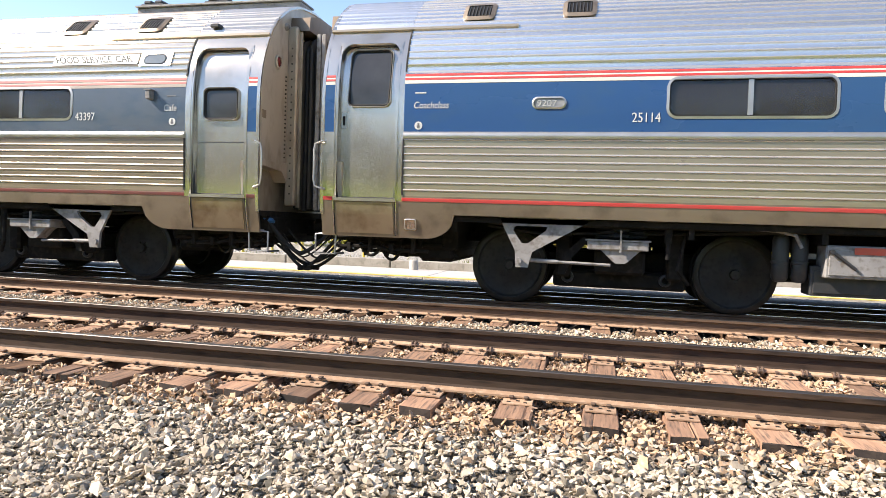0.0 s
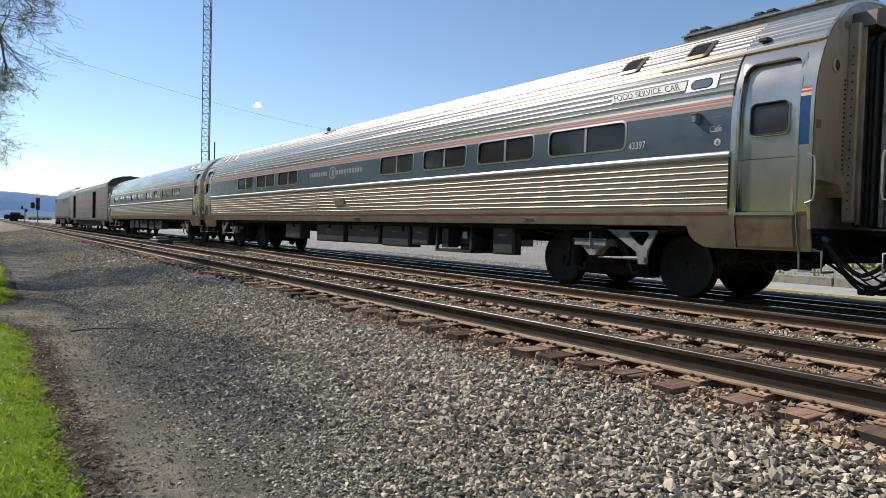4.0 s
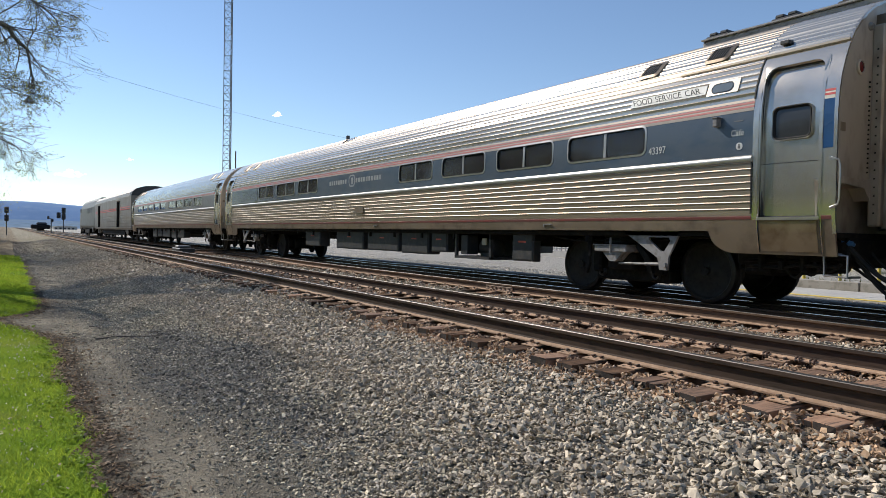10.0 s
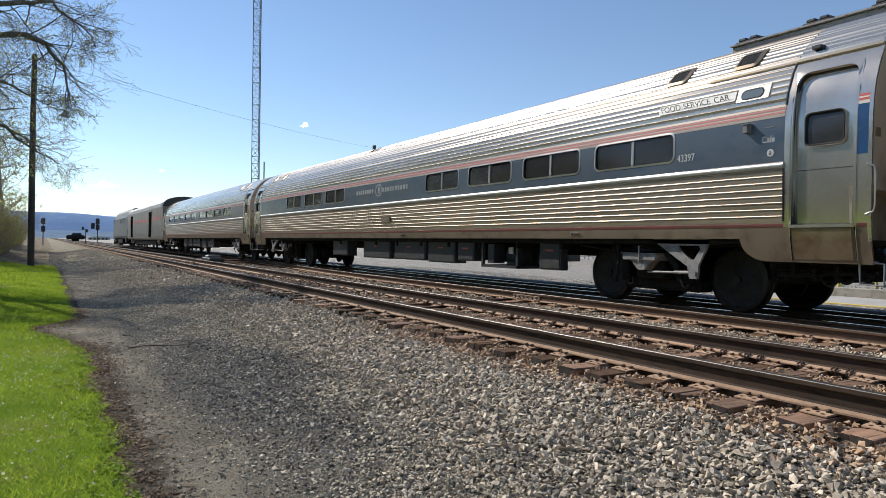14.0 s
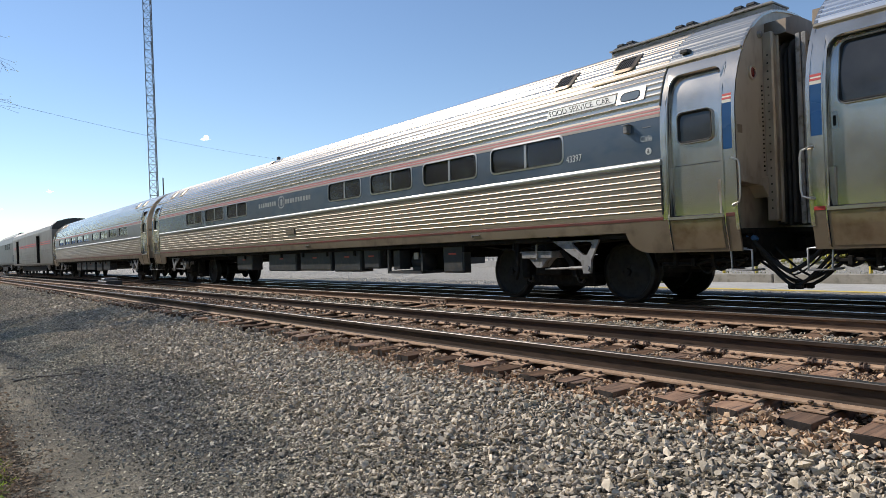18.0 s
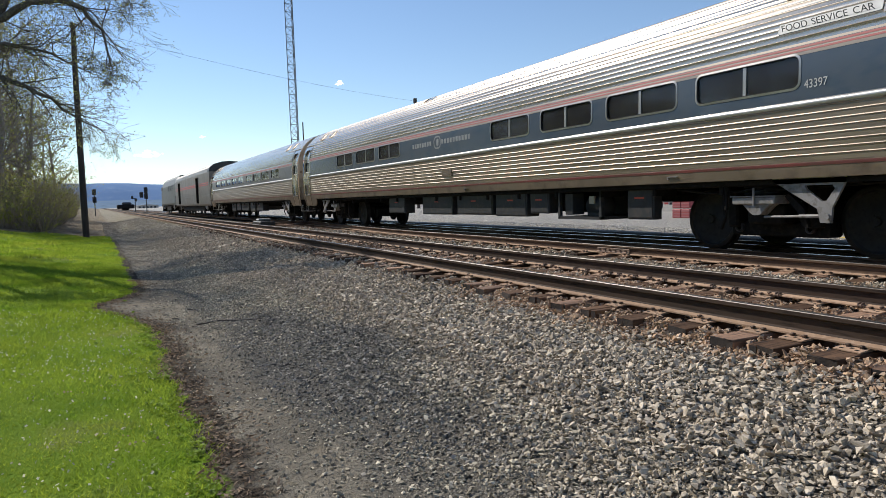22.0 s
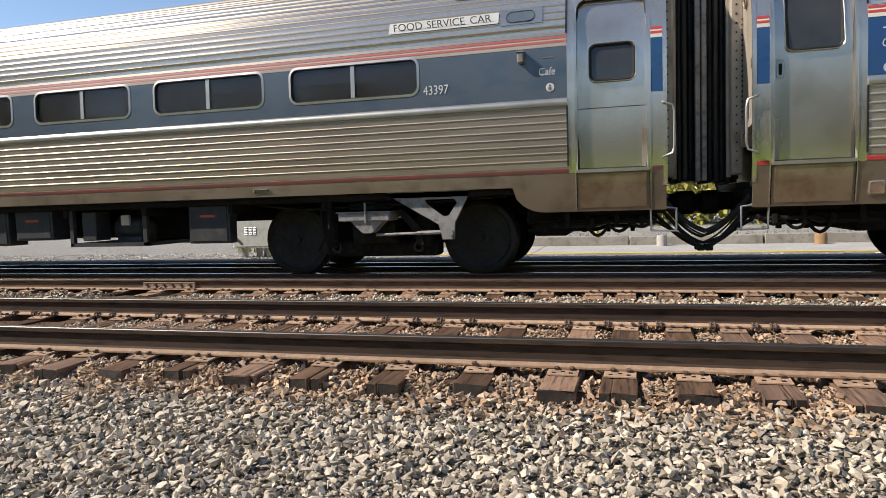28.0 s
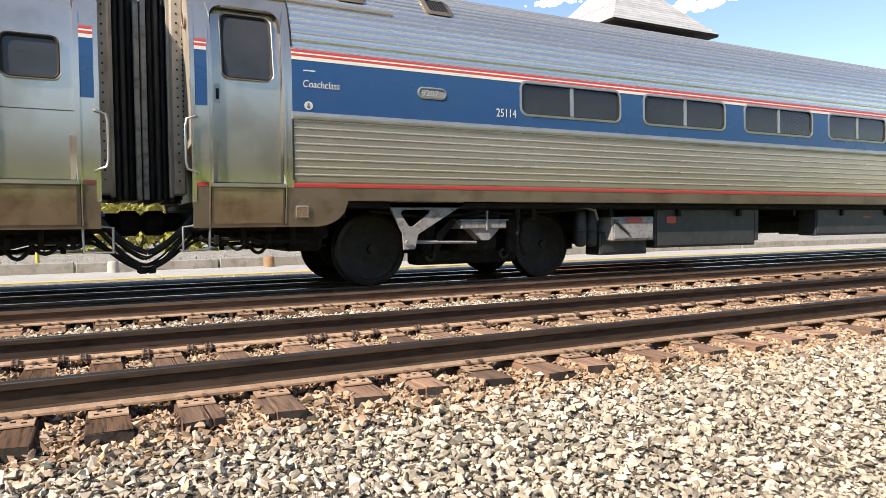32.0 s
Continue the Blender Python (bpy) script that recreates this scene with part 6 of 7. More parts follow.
def locomotive():
    x0, x1 = -102.4, -81.5
    xc = (x0 + x1) / 2
    loco = empty("locomotive", (xc, YC, 0), "grey diesel passenger locomotive with a sloped nose", "locomotive", "train")
    h = (x1 - x0) / 2
    sec = [(-1.45, 1.0), (-1.52, 1.2), (-1.52, 3.3), (-1.2, 4.0), (-0.9, 4.3), (0.9, 4.3), (1.2, 4.0), (1.52, 3.3), (1.52, 1.2), (1.45, 1.0)]
    g = Geo()
    g.prism(sec, -h + 3.0, h)
    ob("hood", g, LOCOGREY, loco)
    g = Geo()
    n = len(sec)
    v = [(-h + 3.0, y, z) for y, z in sec] + [(-h + (0.15 if z < 2.6 else 0.15 + (z - 2.2) * 1.0), y * 0.93, min(z, 4.1)) for y, z in sec]
    g.add(v, [tuple(range(n)), tuple(range(2 * n - 1, n - 1, -1))] + [(i, (i + 1) % n, (i + 1) % n + n, i + n) for i in range(n)])
    ob("cab", g, LOCOGREY, loco)
    for x, z0, z1, w in ((2.4, 2.9, 3.4, 0.8), (3.6, 2.9, 3.4, 0.7)):
        g = Geo()
        g.box(-h + x, -h + x + w, -1.54, -1.49, z0, z1, 0.02)
        ob("cab_window", g, EQUIP, loco)
    for x in (1.0, 3.2, 5.4):
        g = Geo()
        g.box(x, x + 1.4, -1.54, -1.5, 2.7, 3.3, 0.01)
        lv = ob("radiator_grille", g, EQUIP, loco)
        for k in range(6):
            g = Geo()
            g.box(x + 0.02, x + 1.38, -1.56, -1.53, 2.74 + k * 0.09, 2.77 + k * 0.09)
            ob("slat", g, LOCOGREY, lv)
    g = Geo()
    g.box(h - 1.5, h - 0.4, -1.54, -1.5, 1.3, 2.0, 0.01)
    ob("locker_door", g, EQUIP, loco)
    g = Geo()
    g.box(-2.6, 2.6, -1.4, 1.4, 0.35, 1.05, 0.05)
    ob("fuel_tank", g, UNDER, loco)
    g = Geo()
    g.box(-h + 0.3, h - 0.3, -1.4, 1.4, 0.85, 1.05)
    g.prism([(-1.3, 0.2), (-1.3, 1.0), (1.3, 1.0), (1.3, 0.2)], -h + 0.1, -h + 0.5)
    ob("frame", g, UNDER, loco)
    for s in (-1, 1):
        truck(loco, s * (h - 4.0), s)


baggage()
locomotive()

# ---- lawn ----
def lawn_edge(x):
    return 0.56 + 0.05 * np.sin(x * 1.7) + 0.05 * np.sin(x * 4.1 + 2) + 0.03 * np.sin(x * 9.3) - 0.72 * np.exp(-((x + 13.5) / 1.1) ** 2)


def blades(name, n, x0, x1, y0, y1, h0, h1, w, label):
    x, y = rs.uniform(x0, x1, n), rs.uniform(y0, y1, n)
    keep = (y < lawn_edge(x) + rs.uniform(-0.07, 0.05, n)) & (x < -2.2 + rs.uniform(-0.5, 0.5, n)) & (x > -43 + 1.5 * np.clip(-3.0 - y, 0, 10) + rs.normal(0, 0.8, n))
    x, y = x[keep], y[keep]
    n = len(x)
    z = ground_z(x, y) - 0.004
    a = rs.uniform(0, 2 * np.pi, n)
    patch = 0.75 + 0.35 * np.sin(x * 1.1 + 0.7 * y) * np.sin(y * 1.7 - 0.4 * x)
    h = rs.uniform(h0, h1, n) * patch
    lean = rs.uniform(0.3, 1.5, n) * h
    d = rs.uniform(0, 2 * np.pi, n)
    bx, by = np.cos(a) * w * 0.5, np.sin(a) * w * 0.5
    v = np.stack([np.stack([x - bx, y - by, z], -1), np.stack([x + bx, y + by, z], -1), np.stack([x + lean * np.cos(d), y + lean * np.sin(d), z + h], -1)], 1)
    o = big(name, v.reshape(-1, 3), np.arange(3 * n).reshape(n, 3), BLADE)
    tagged(o, label, "grass", kind="stuff")


blades("lawn_grass", 150000, -12, -2.0, -5.5, 0.9, 0.025, 0.065, 0.008, "short bright green spring lawn beside the lane")
blades("lawn_grass", 110000, -24, -12, -9, 0.9, 0.035, 0.08, 0.016, "short bright green lawn farther along the lane")
blades("lawn_grass", 80000, -44, -24, -16, 0.9, 0.05, 0.11, 0.035, "green lawn in front of the wood")

# dead leaves and clods along the ragged edge of the lawn
n = 7500
x = rs.uniform(-18, -2.0, n)
y = lawn_edge(x) + np.abs(rs.normal(0, 0.19, n)) - 0.03
sz = rs.uniform(0.006, 0.026, n)
c3 = np.stack([x, y, ground_z(x, y) + 0.008], -1)
p, q = rs.normal(0, 1, (n, 3)) * [1, 1, 0.4], rs.normal(0, 1, (n, 3)) * [1, 1, 0.4]
p *= (sz / np.linalg.norm(p, axis=1))[:, None]
q *= (0.6 * sz / np.linalg.norm(q, axis=1))[:, None]
LITTER = material("dead_leaf_litter", (0.20, 0.135, 0.085), 0.85, c2=(0.28, 0.21, 0.14), scale=3, island=0.6, through_light=0.3)
tagged(big("leaf_litter", np.stack([c3 - p, c3 + q, c3 + p, c3 - q], 1).reshape(-1, 3), np.arange(4 * n).reshape(n, 4), LITTER), "brown dead leaves and crumbs along the lawn edge", "leaf litter", kind="stuff")

# small pale flowers and crumbs in the grass
n = 2600
x, y = rs.uniform(-13, -2.6, n), 0.4 - np.abs(rs.normal(0, 2.2, n))
c3 = np.stack([x, y, ground_z(x, y) + rs.uniform(0.02, 0.05, n)], -1)
sz = rs.uniform(0.006, 0.013, n)
p, q = rs.normal(0, 1, (n, 3)), rs.normal(0, 1, (n, 3))
p *= (sz / np.linalg.norm(p, axis=1))[:, None]
q *= (sz / np.linalg.norm(q, axis=1))[:, None]
tagged(big("lawn_flowers", np.stack([c3 - p, c3 + q, c3 + p, c3 - q], 1).reshape(-1, 3), np.arange(4 * n).reshape(n, 4), material("pale_petal", (0.75, 0.74, 0.62), 0.7, c2=(0.40, 0.32, 0.20), scale=1.2, island=0.3, through_light=0.4)), "tiny pale flowers and dry leaf crumbs in the lawn", "flowers", kind="stuff")

# broad-leaved weeds, thickest along the edge of the lawn
n = 480
x = rs.uniform(-16, -2.4, n)
y = np.where(rs.uniform(size=n) < 0.62, lawn_edge(x) - np.abs(rs.normal(0, 0.16, n)), rs.uniform(-5.5, 0.5, n))
m = 11
x, y = np.repeat(x, m), np.repeat(y, m)
r, a = np.repeat(rs.uniform(0.02, 0.045, n), m) * rs.uniform(0.6, 1.1, n * m), rs.uniform(0, 2 * np.pi, n * m)
z, lift = ground_z(x, y), rs.uniform(0.3, 1.0, n * m)
ax, ay = np.cos(a), np.sin(a)
v = np.stack([np.stack([x + 0.1 * r * ax, y + 0.1 * r * ay, z + 0.01], -1), np.stack([x + 0.6 * r * ax - 0.22 * r * ay, y + 0.6 * r * ay + 0.22 * r * ax, z + 0.02 + 0.7 * r * lift], -1),
              np.stack([x + r * ax, y + r * ay, z + 0.025 + 0.6 * r * lift], -1), np.stack([x + 0.6 * r * ax + 0.22 * r * ay, y + 0.6 * r * ay - 0.22 * r * ax, z + 0.02 + 0.7 * r * lift], -1)], 1)
WEED = material("broad_weed_leaf", (0.28, 0.38, 0.045), 0.6, c2=(0.20, 0.29, 0.03), scale=1.5, island=0.35, through_light=0.4)
tagged(big("lawn_weeds", v.reshape(-1, 3), np.arange(4 * n * m).reshape(-1, 4), WEED), "low broad-leaved weeds in the lawn and along its edge", "weeds", kind="stuff")

# sticks on the lane
for (xa, ya), (xb, yb), r in (((-10.87, 1.12), (-10.97, 1.42), 0.012), ((-10.97, 1.40), (-10.5, 1.95), 0.013), ((-12.62, 1.2), (-12.3, 1.38), 0.012), ((-11.9, 0.9), (-11.7, 1.02), 0.009)):
    g = Geo()
    pts = [(xa + (xb - xa) * u, ya + (yb - ya) * u + 0.04 * math.sin(u * 5), float(ground_z(xa + (xb - xa) * u, ya + (yb - ya) * u)) + r) for u in np.linspace(0, 1, 6)]
    g.tube(pts, [r, r * 0.9, r * 0.85, r * 0.8, r * 0.6, r * 0.4], 6)
    tagged(ob("stick", g, BARK), "dead grey stick lying on the lane", "stick")


# ---- trees ----
def grow(g, leaf, rnd, p, d, length, r, level, spread=0.6, lift=0.12, leafy=0.5, tips=None):
    """A limb that wanders, tapers and splits into ever thinner twigs."""
    n = 5 if level > 1 else (4 if level else 2)
    pts, rad = [p.copy()], [r]
    q, e = p.copy(), d.normalized()
    kids = []
    for i in range(n):
        e = (e + Vector((rnd.gauss(0, 0.17), rnd.gauss(0, 0.17), rnd.gauss(0.0, 0.13) + lift * 0.25))).normalized()
        q = q + e * (length / n)
        pts.append(q.copy())
        rad.append(max(0.004, r * (1 - 0.62 * (i + 1) / n)))
        if level > 0 and i >= 1:
            kids.append((q.copy(), e.copy(), rad[-1]))
    g.tube(pts, rad, 7 if level > 2 else (5 if level > 1 else 3), cap=False)
    if level == 0:
        for u in (1, 2):
            if rnd.random() < leafy:
                leaf.append((pts[min(u, len(pts) - 1)], rnd.random()))
        return
    for k, (q, e, rr) in enumerate(kids):
        for _ in range(2 if level < 3 else rnd.choice((1, 2))):
            side = Vector((rnd.gauss(0, 1), rnd.gauss(0, 1), rnd.gauss(0.1, 0.7))).normalized()
            nd = (e * (1 - spread * 0.5) + side * spread).normalized()
            grow(g, leaf, rnd, q, nd, length * rnd.uniform(0.42, 0.68), rr * rnd.uniform(0.5, 0.72), level - 1, spread, lift, leafy)


def leaf_mesh(name, leaf, size, mat, parent, rnd_seed):
    rr = np.random.RandomState(rnd_seed)
    if not leaf:
        return
    c = np.array([list(p) for p, _ in leaf])
    m = 3
    c = np.repeat(c, m, 0) + rr.normal(0, size * 1.6, (len(c) * m, 3))
    n = len(c)
    a, b = rr.normal(size=(n, 3)), rr.normal(size=(n, 3))
    a /= np.linalg.norm(a, axis=1, keepdims=True)
    b -= a * (a * b).sum(1, keepdims=True)
    b /= np.linalg.norm(b, axis=1, keepdims=True)
    s = size * rr.uniform(0.6, 1.3, (n, 1))
    v = np.stack([c - a * s, c + b * s * 0.55, c + a * s, c - b * s * 0.55], 1)
    big(name, v.reshape(-1, 3), np.arange(4 * n).reshape(n, 4), mat, parent)


def big_tree():
    base = Vector((-27.0, -6.7, 0.60))
    root = empty("tree", base, "large bare spring tree with budding leaves on the lawn", "tree")
    rnd = random.Random(11)
    g, leaf = Geo(), []
    trunk = [Vector(p) for p in ((0, 0.30, -0.4), (0, 0.35, 0.25), (0, 0.42, 1.0), (0, 0.5, 1.7))]
    g.tube(trunk, [0.80, 0.62, 0.54, 0.50], 14)
    ob("trunk", g, BARK, root, True)
    mains = [([(0, 0.4, 1.3), (0, 0.32, 3.0), (-0.1, 0.25, 6.0), (0, 0.45, 9.0)], 0.40),
             ([(0, 0.5, 1.3), (0.2, 1.0, 2.3), (0.3, 1.7, 3.6), (0.4, 2.15, 4.2), (0.5, 3.1, 4.75), (0.5, 4.2, 6.2), (0.5, 5.0, 7.85), (0.5, 5.5, 9.6)], 0.38),
             ([(0.4, 2.2, 4.2), (0.2, 2.8, 6.0), (0.2, 2.9, 8.1), (0, 2.8, 10.0)], 0.20), ([(0.5, 3.1, 4.75), (0.9, 3.9, 5.3), (1.0, 4.9, 5.45), (1.0, 5.8, 5.2)], 0.11),
             ([(0.5, 4.2, 6.2), (0.7, 5.2, 6.8), (0.8, 6.2, 6.95), (0.8, 6.9, 6.6), (0.8, 7.3, 5.8)], 0.13), ([(0.5, 4.9, 7.6), (0.3, 6.0, 8.2), (0.3, 6.8, 8.3), (0.3, 7.5, 7.8)], 0.11),
             ([(0.4, 2.6, 4.4), (0.8, 3.5, 4.7), (1.0, 4.75, 4.3), (1.0, 5.6, 3.8), (1.0, 6.1, 3.4)], 0.11), ([(0.2, 1.0, 2.4), (0.7, 1.6, 2.5), (1.0, 2.3, 1.9), (1.0, 3.0, 1.5)], 0.07),
             ([(0, 0.3, 4.0), (0.3, 1.0, 5.5), (0.4, 2.1, 7.6)], 0.15), ([(0.3, 1.7, 3.6), (0.2, 2.2, 5.0), (-0.2, 1.9, 6.6), (-0.3, 1.7, 8.2)], 0.16),
             ([(0, 0.3, 5.0), (-0.8, -1.5, 7.0), (-1.0, -3.0, 9.0)], 0.2)]
    for k, (pts, r) in enumerate(mains):
        g = Geo()
        lf = []
        pts = [Vector(p) for p in pts]
        fine = []
        for a, b in zip(pts, pts[1:]):
            for u in (0, 0.34, 0.67):
                fine.append(a.lerp(b, u) + Vector((rnd.gauss(0, 0.05), rnd.gauss(0, 0.05), rnd.gauss(0, 0.05))))
        fine.append(pts[-1])
        n = len(fine)
        rad = [r * (1 - 0.7 * i / (n - 1)) for i in range(n)]
        g.tube(fine, rad, 8, cap=False)
        for i in range(2, n):
            e = (fine[i] - fine[i - 1]).normalized()
            for _ in range(1 + i % 2):
                side = Vector((rnd.gauss(0, 0.8), rnd.gauss(0.35, 1), rnd.gauss(0.0, 0.8))).normalized()
                grow(g, lf, rnd, fine[i], (e * 0.6 + side * 0.8), rnd.uniform(0.9, 1.9), min(0.026, rad[i] * 0.5), 2, 0.75, -0.1, 0.34)
        grow(g, lf, rnd, fine[-1], fine[-1] - fine[-2], 1.2, rad[-1], 3, 0.7, -0.1, 0.34)
        limb = ob("limb", g, BARK, root, True)
        leaf_mesh("leaves", lf, 0.028, LEAF, limb, 50 + k)


big_tree()


def wood_tree(seed, h, leafy):
    rnd = random.Random(seed)
    root = empty("tree", (0, 0, 0), "thin bare woodland tree in early leaf", "tree", "edge of the wood")
    g, leaf = Geo(), []
    pts, p = [], Vector((0, 0, -0.3))
    for i in range(7):
        pts.append(p.copy())
        p = p + Vector((rnd.gauss(0, 0.25), rnd.gauss(0, 0.25), h / 6.5))
    rad = [0.20 * (1 - 0.8 * i / 6) for i in range(7)]
    g.tube(pts, rad, 7, cap=False)
    ob("trunk", g, TWIG, root, True)
    g = Geo()
    for i in range(2, 7):
        for _ in range(3):
            a = rnd.uniform(0, 6.28)
            grow(g, leaf, rnd, pts[i], Vector((math.cos(a), math.sin(a), rnd.uniform(0.3, 1.1))), rnd.uniform(1.6, 3.2) * h / 11, rad[i] * 0.5, 2, 0.7, 0.25, leafy)
    cr = ob("crown", g, TWIG, root)
    leaf_mesh("leaves", leaf, 0.10, LEAF, cr, seed)
    return root


rw = random.Random(5)
kinds = [wood_tree(21, 12, 0.12), wood_tree(22, 15, 0.06), wood_tree(23, 10, 0.4), wood_tree(24, 13, 0.15)]
spots = [(-50, -5.2), (-54, -9), (-49, -13), (-58, -4.5)]
for k in range(38):
    x = rw.uniform(-100, -46)
    spots.append((x, -4.3 - rw.uniform(0, 1) ** 1.3 * 26))
# unseen trees, added so the car walls reflect brown instead of bright sky
for k in range(22):
    spots.append((rw.uniform(-56, -8), -19 - rw.uniform(0, 1) * 14))
for i, (x, y) in enumerate(spots):
    m = pose(x, y, float(ground_z(x, y)), 0, 0, rw.uniform(0, 360)) @ Matrix.Scale(rw.uniform(0.8, 1.15), 4)
    src = kinds[i % 4]
    if i < 4:
        src.matrix_basis = m
    else:
        copy_thing(src, m)


def brush(name, n, spread, mat, leafmat, label, seed):
    """A bank of dry stems and young leaves along the wood's edge."""
    rr = np.random.RandomState(seed)
    x = rr.uniform(-125, -45, n)
    y = -2.6 - np.abs(rr.normal(0, spread, n)) - (x < -70) * 0.6
    z = ground_z(x, y)
    h = rr.uniform(0.7, 4.2, n) ** 1.0 * (0.6 + 0.5 * np.sin(x * 0.35) ** 2)
    d = rr.normal(0, 0.45, (n, 2)) * h[:, None]
    w = 0.018
    v = np.stack([np.stack([x, y - w, z], -1), np.stack([x, y + w, z], -1), np.stack([x + d[:, 0], y + d[:, 1], z + h], -1)], 1)
    v2 = v.copy()
    v2[:, 0] += np.array([-w, w, 0])
    v2[:, 1] += np.array([w, -w, 0])
    both = np.concatenate([v, v2])
    b = big(name, both.reshape(-1, 3), np.arange(6 * n).reshape(-1, 3), mat)
    tagged(b, label, "brush", kind="stuff")
    k = n
    lush = np.sin(x * 0.42 + 1.0) * np.sin(x * 0.17 + y * 0.5) + (x > -62) * (y > -5) * 0.5
    chance = np.clip(lush + 0.25, 0.03, 1.2)
    i = rr.choice(n, k, p=chance / chance.sum())
    u = rr.uniform(0.3, 1.1, (k, 1))
    c = v[i, 0] * (1 - u) + v[i, 2] * u + rr.normal(0, 0.15, (k, 3))
    lf = [(Vector(p), 0) for p in c]
    leaf_mesh("young_leaves", lf, 0.07, leafmat, b, seed + 1)


brush("brush", 26000, 5.0, DEADBRUSH, BRUSHLEAF, "dry brown brush with young yellow-green leaves", 31)

# unseen hedge behind the lane, added for the car sides to reflect
HEDGELEAF = material("hedge_leaf", (0.20, 0.22, 0.085), 0.8, c2=(0.26, 0.24, 0.13), scale=0.25, c3=(0.16, 0.13, 0.09), scale3=0.8, island=0.35)
rr = np.random.RandomState(77)
x = rr.uniform(-60, 60, 10000)
y = rr.normal(-29, 0.9, 10000)
z = ground_z(x, y) + rr.uniform(0, 1, 10000) ** 1.1 * (6.3 + 1.0 * np.sin(x * 0.21) + 0.7 * np.sin(x * 0.53 + 1))
hedge = empty("hedge", (18, -29, 1.1), "unseen tall grey-green hedge, added for reflections in the cars", "hedge")
leaf_mesh("foliage", [(Vector((a - 18, b + 29, e - 1.1)), 0) for a, b, e in zip(x, y, z)], 0.36, HEDGELEAF, hedge, 78)

# young bushes beyond the platform
x = rr.uniform(-13, 9, 5000)
y = rr.normal(27, 0.8, 5000)
z = ground_z(x, y) + rr.uniform(0.22, 1, 5000) * (1.9 + 0.4 * np.sin(x * 0.8) + 0.3 * np.sin(x * 2.1 + 1))
bush = empty("bushes", (-2, 27, -0.13), "fresh green bushes beyond the platform", "bush")
leaf_mesh("foliage", [(Vector((a + 2, b - 27, e + 0.13)), 0) for a, b, e in zip(x, y, z)], 0.16, BRUSHLEAF, bush, 79)
for k in range(16):
    g = Geo()
    x = -10.5 + k * 1.35
    g.tube([(x, rw.uniform(-0.5, 0.5), -0.1), (x + rw.uniform(-0.3, 0.3), 0, 0.8), (x + rw.uniform(-0.6, 0.6), 0, 1.5)], [0.03, 0.02, 0.008], 5)
    ob("stem", g, TWIG, bush)

# fallen branches under the big tree
for k in range(14):
    a = rw.uniform(0, 6.28)
    x, y = -34 + rw.uniform(-1.6, 1.6), -6.4 + rw.uniform(-1.2, 1.2)
    z = float(ground_z(x, y))
    g = Geo()
    g.tube([(x, y, z + 0.03), (x + 0.6 * math.cos(a), y + 0.6 * math.sin(a), z + 0.25), (x + 1.3 * math.cos(a), y + 1.3 * math.sin(a), z + 0.3)], [0.016, 0.011, 0.005], 5)
    tagged(ob("fallen_branch", g, TWIG), "fallen dead branch tangled on the lawn under the tree", "branch", "fallen branches under the tree")


# ---- utility pole, wire, mast ----
pz = float(ground_z(-41.5, -0.6))
pole = empty("utility_pole", (-41.5, -0.6, pz), "dark creosoted wooden utility pole with a bell lamp", "utility pole")
g = Geo()
g.tube([(0, 0, -0.5), (0, 0.02, 4), (0.0, 0.05, 8), (0, 0.1, 11.1)], [0.17, 0.155, 0.14, 0.12], 12)
ob("shaft", g, POLEWOOD, pole, True)
g = Geo()
g.tube([(0, 0.15, 8.25), (0.05, 0.8, 8.4), (0.05, 1.45, 8.3)], 0.025, 6)
arm = ob("lamp_arm", g, GALV, pole, True)
g = Geo()
g.lathe([(0.05, 0.14), (0.10, 0.10), (0.13, 0.0), (0.26, -0.12), (0.27, -0.16), (0.0, -0.14)], (0.05, 1.5, 8.15), 2, 16)
ob("lamp_shade", g, GALV, arm, True)
g = Geo()
for z in (10.9, 10.4):
    g.lathe([(0, 0.06), (0.04, 0.05), (0.05, 0.0), (0.03, -0.05), (0, -0.05)], (0, 0.2, z), 2, 8)
ob("insulators", g, GALV, pole, True)
p2 = Vector((-61.8, 28.3, 0))
pole2 = empty("utility_pole", (p2.x, p2.y, float(ground_z(p2.x, p2.y))), "dark wooden utility pole beyond the train", "utility pole")
g = Geo()
g.tube([(0, 0, -0.5), (0, 0, 5), (0, 0, 10.4)], [0.17, 0.15, 0.12], 10)
ob("shaft", g, POLEWOOD, pole2, True)
g = Geo()
g.box(-0.15, 0.15, -0.15, 0.15, 10.3, 10.75, 0.04)
ob("pole_cap", g, EQUIP, pole2)
g = Geo()
a, b = Vector((-41.5, -0.4, pz + 10.9)), p2 + Vector((0, 0, 10.35))
g.tube([a.lerp(b, u) - Vector((0, 0, 1.1 * 4 * u * (1 - u) * 0.35)) for u in np.linspace(0, 1, 24)], 0.008, 5)
tagged(ob("overhead_wire", g, RUBBER), "single sagging overhead wire from pole to pole", "wire")

MASTSTEEL = material("dull_mast_steel", (0.16, 0.17, 0.18), 0.6, 0.5, (0.12, 0.125, 0.13), 0.5)
MX, MY, MS = -167.8, 44.9, 3.0
mast = empty("radio_mast", (MX, MY, float(ground_z(MX, MY))), "tall slender galvanised lattice radio mast", "mast")
legs = [(0.38 * MS * math.cos(a), 0.38 * MS * math.sin(a)) for a in (0.4, 0.4 + 2.094, 0.4 + 4.189)]
H = 34.0 * MS
for lx, ly in legs:
    g = Geo()
    g.tube([(lx, ly, 0), (lx, ly, H)], 0.036 * MS, 6)
    ob("leg", g, MASTSTEEL, mast, True)
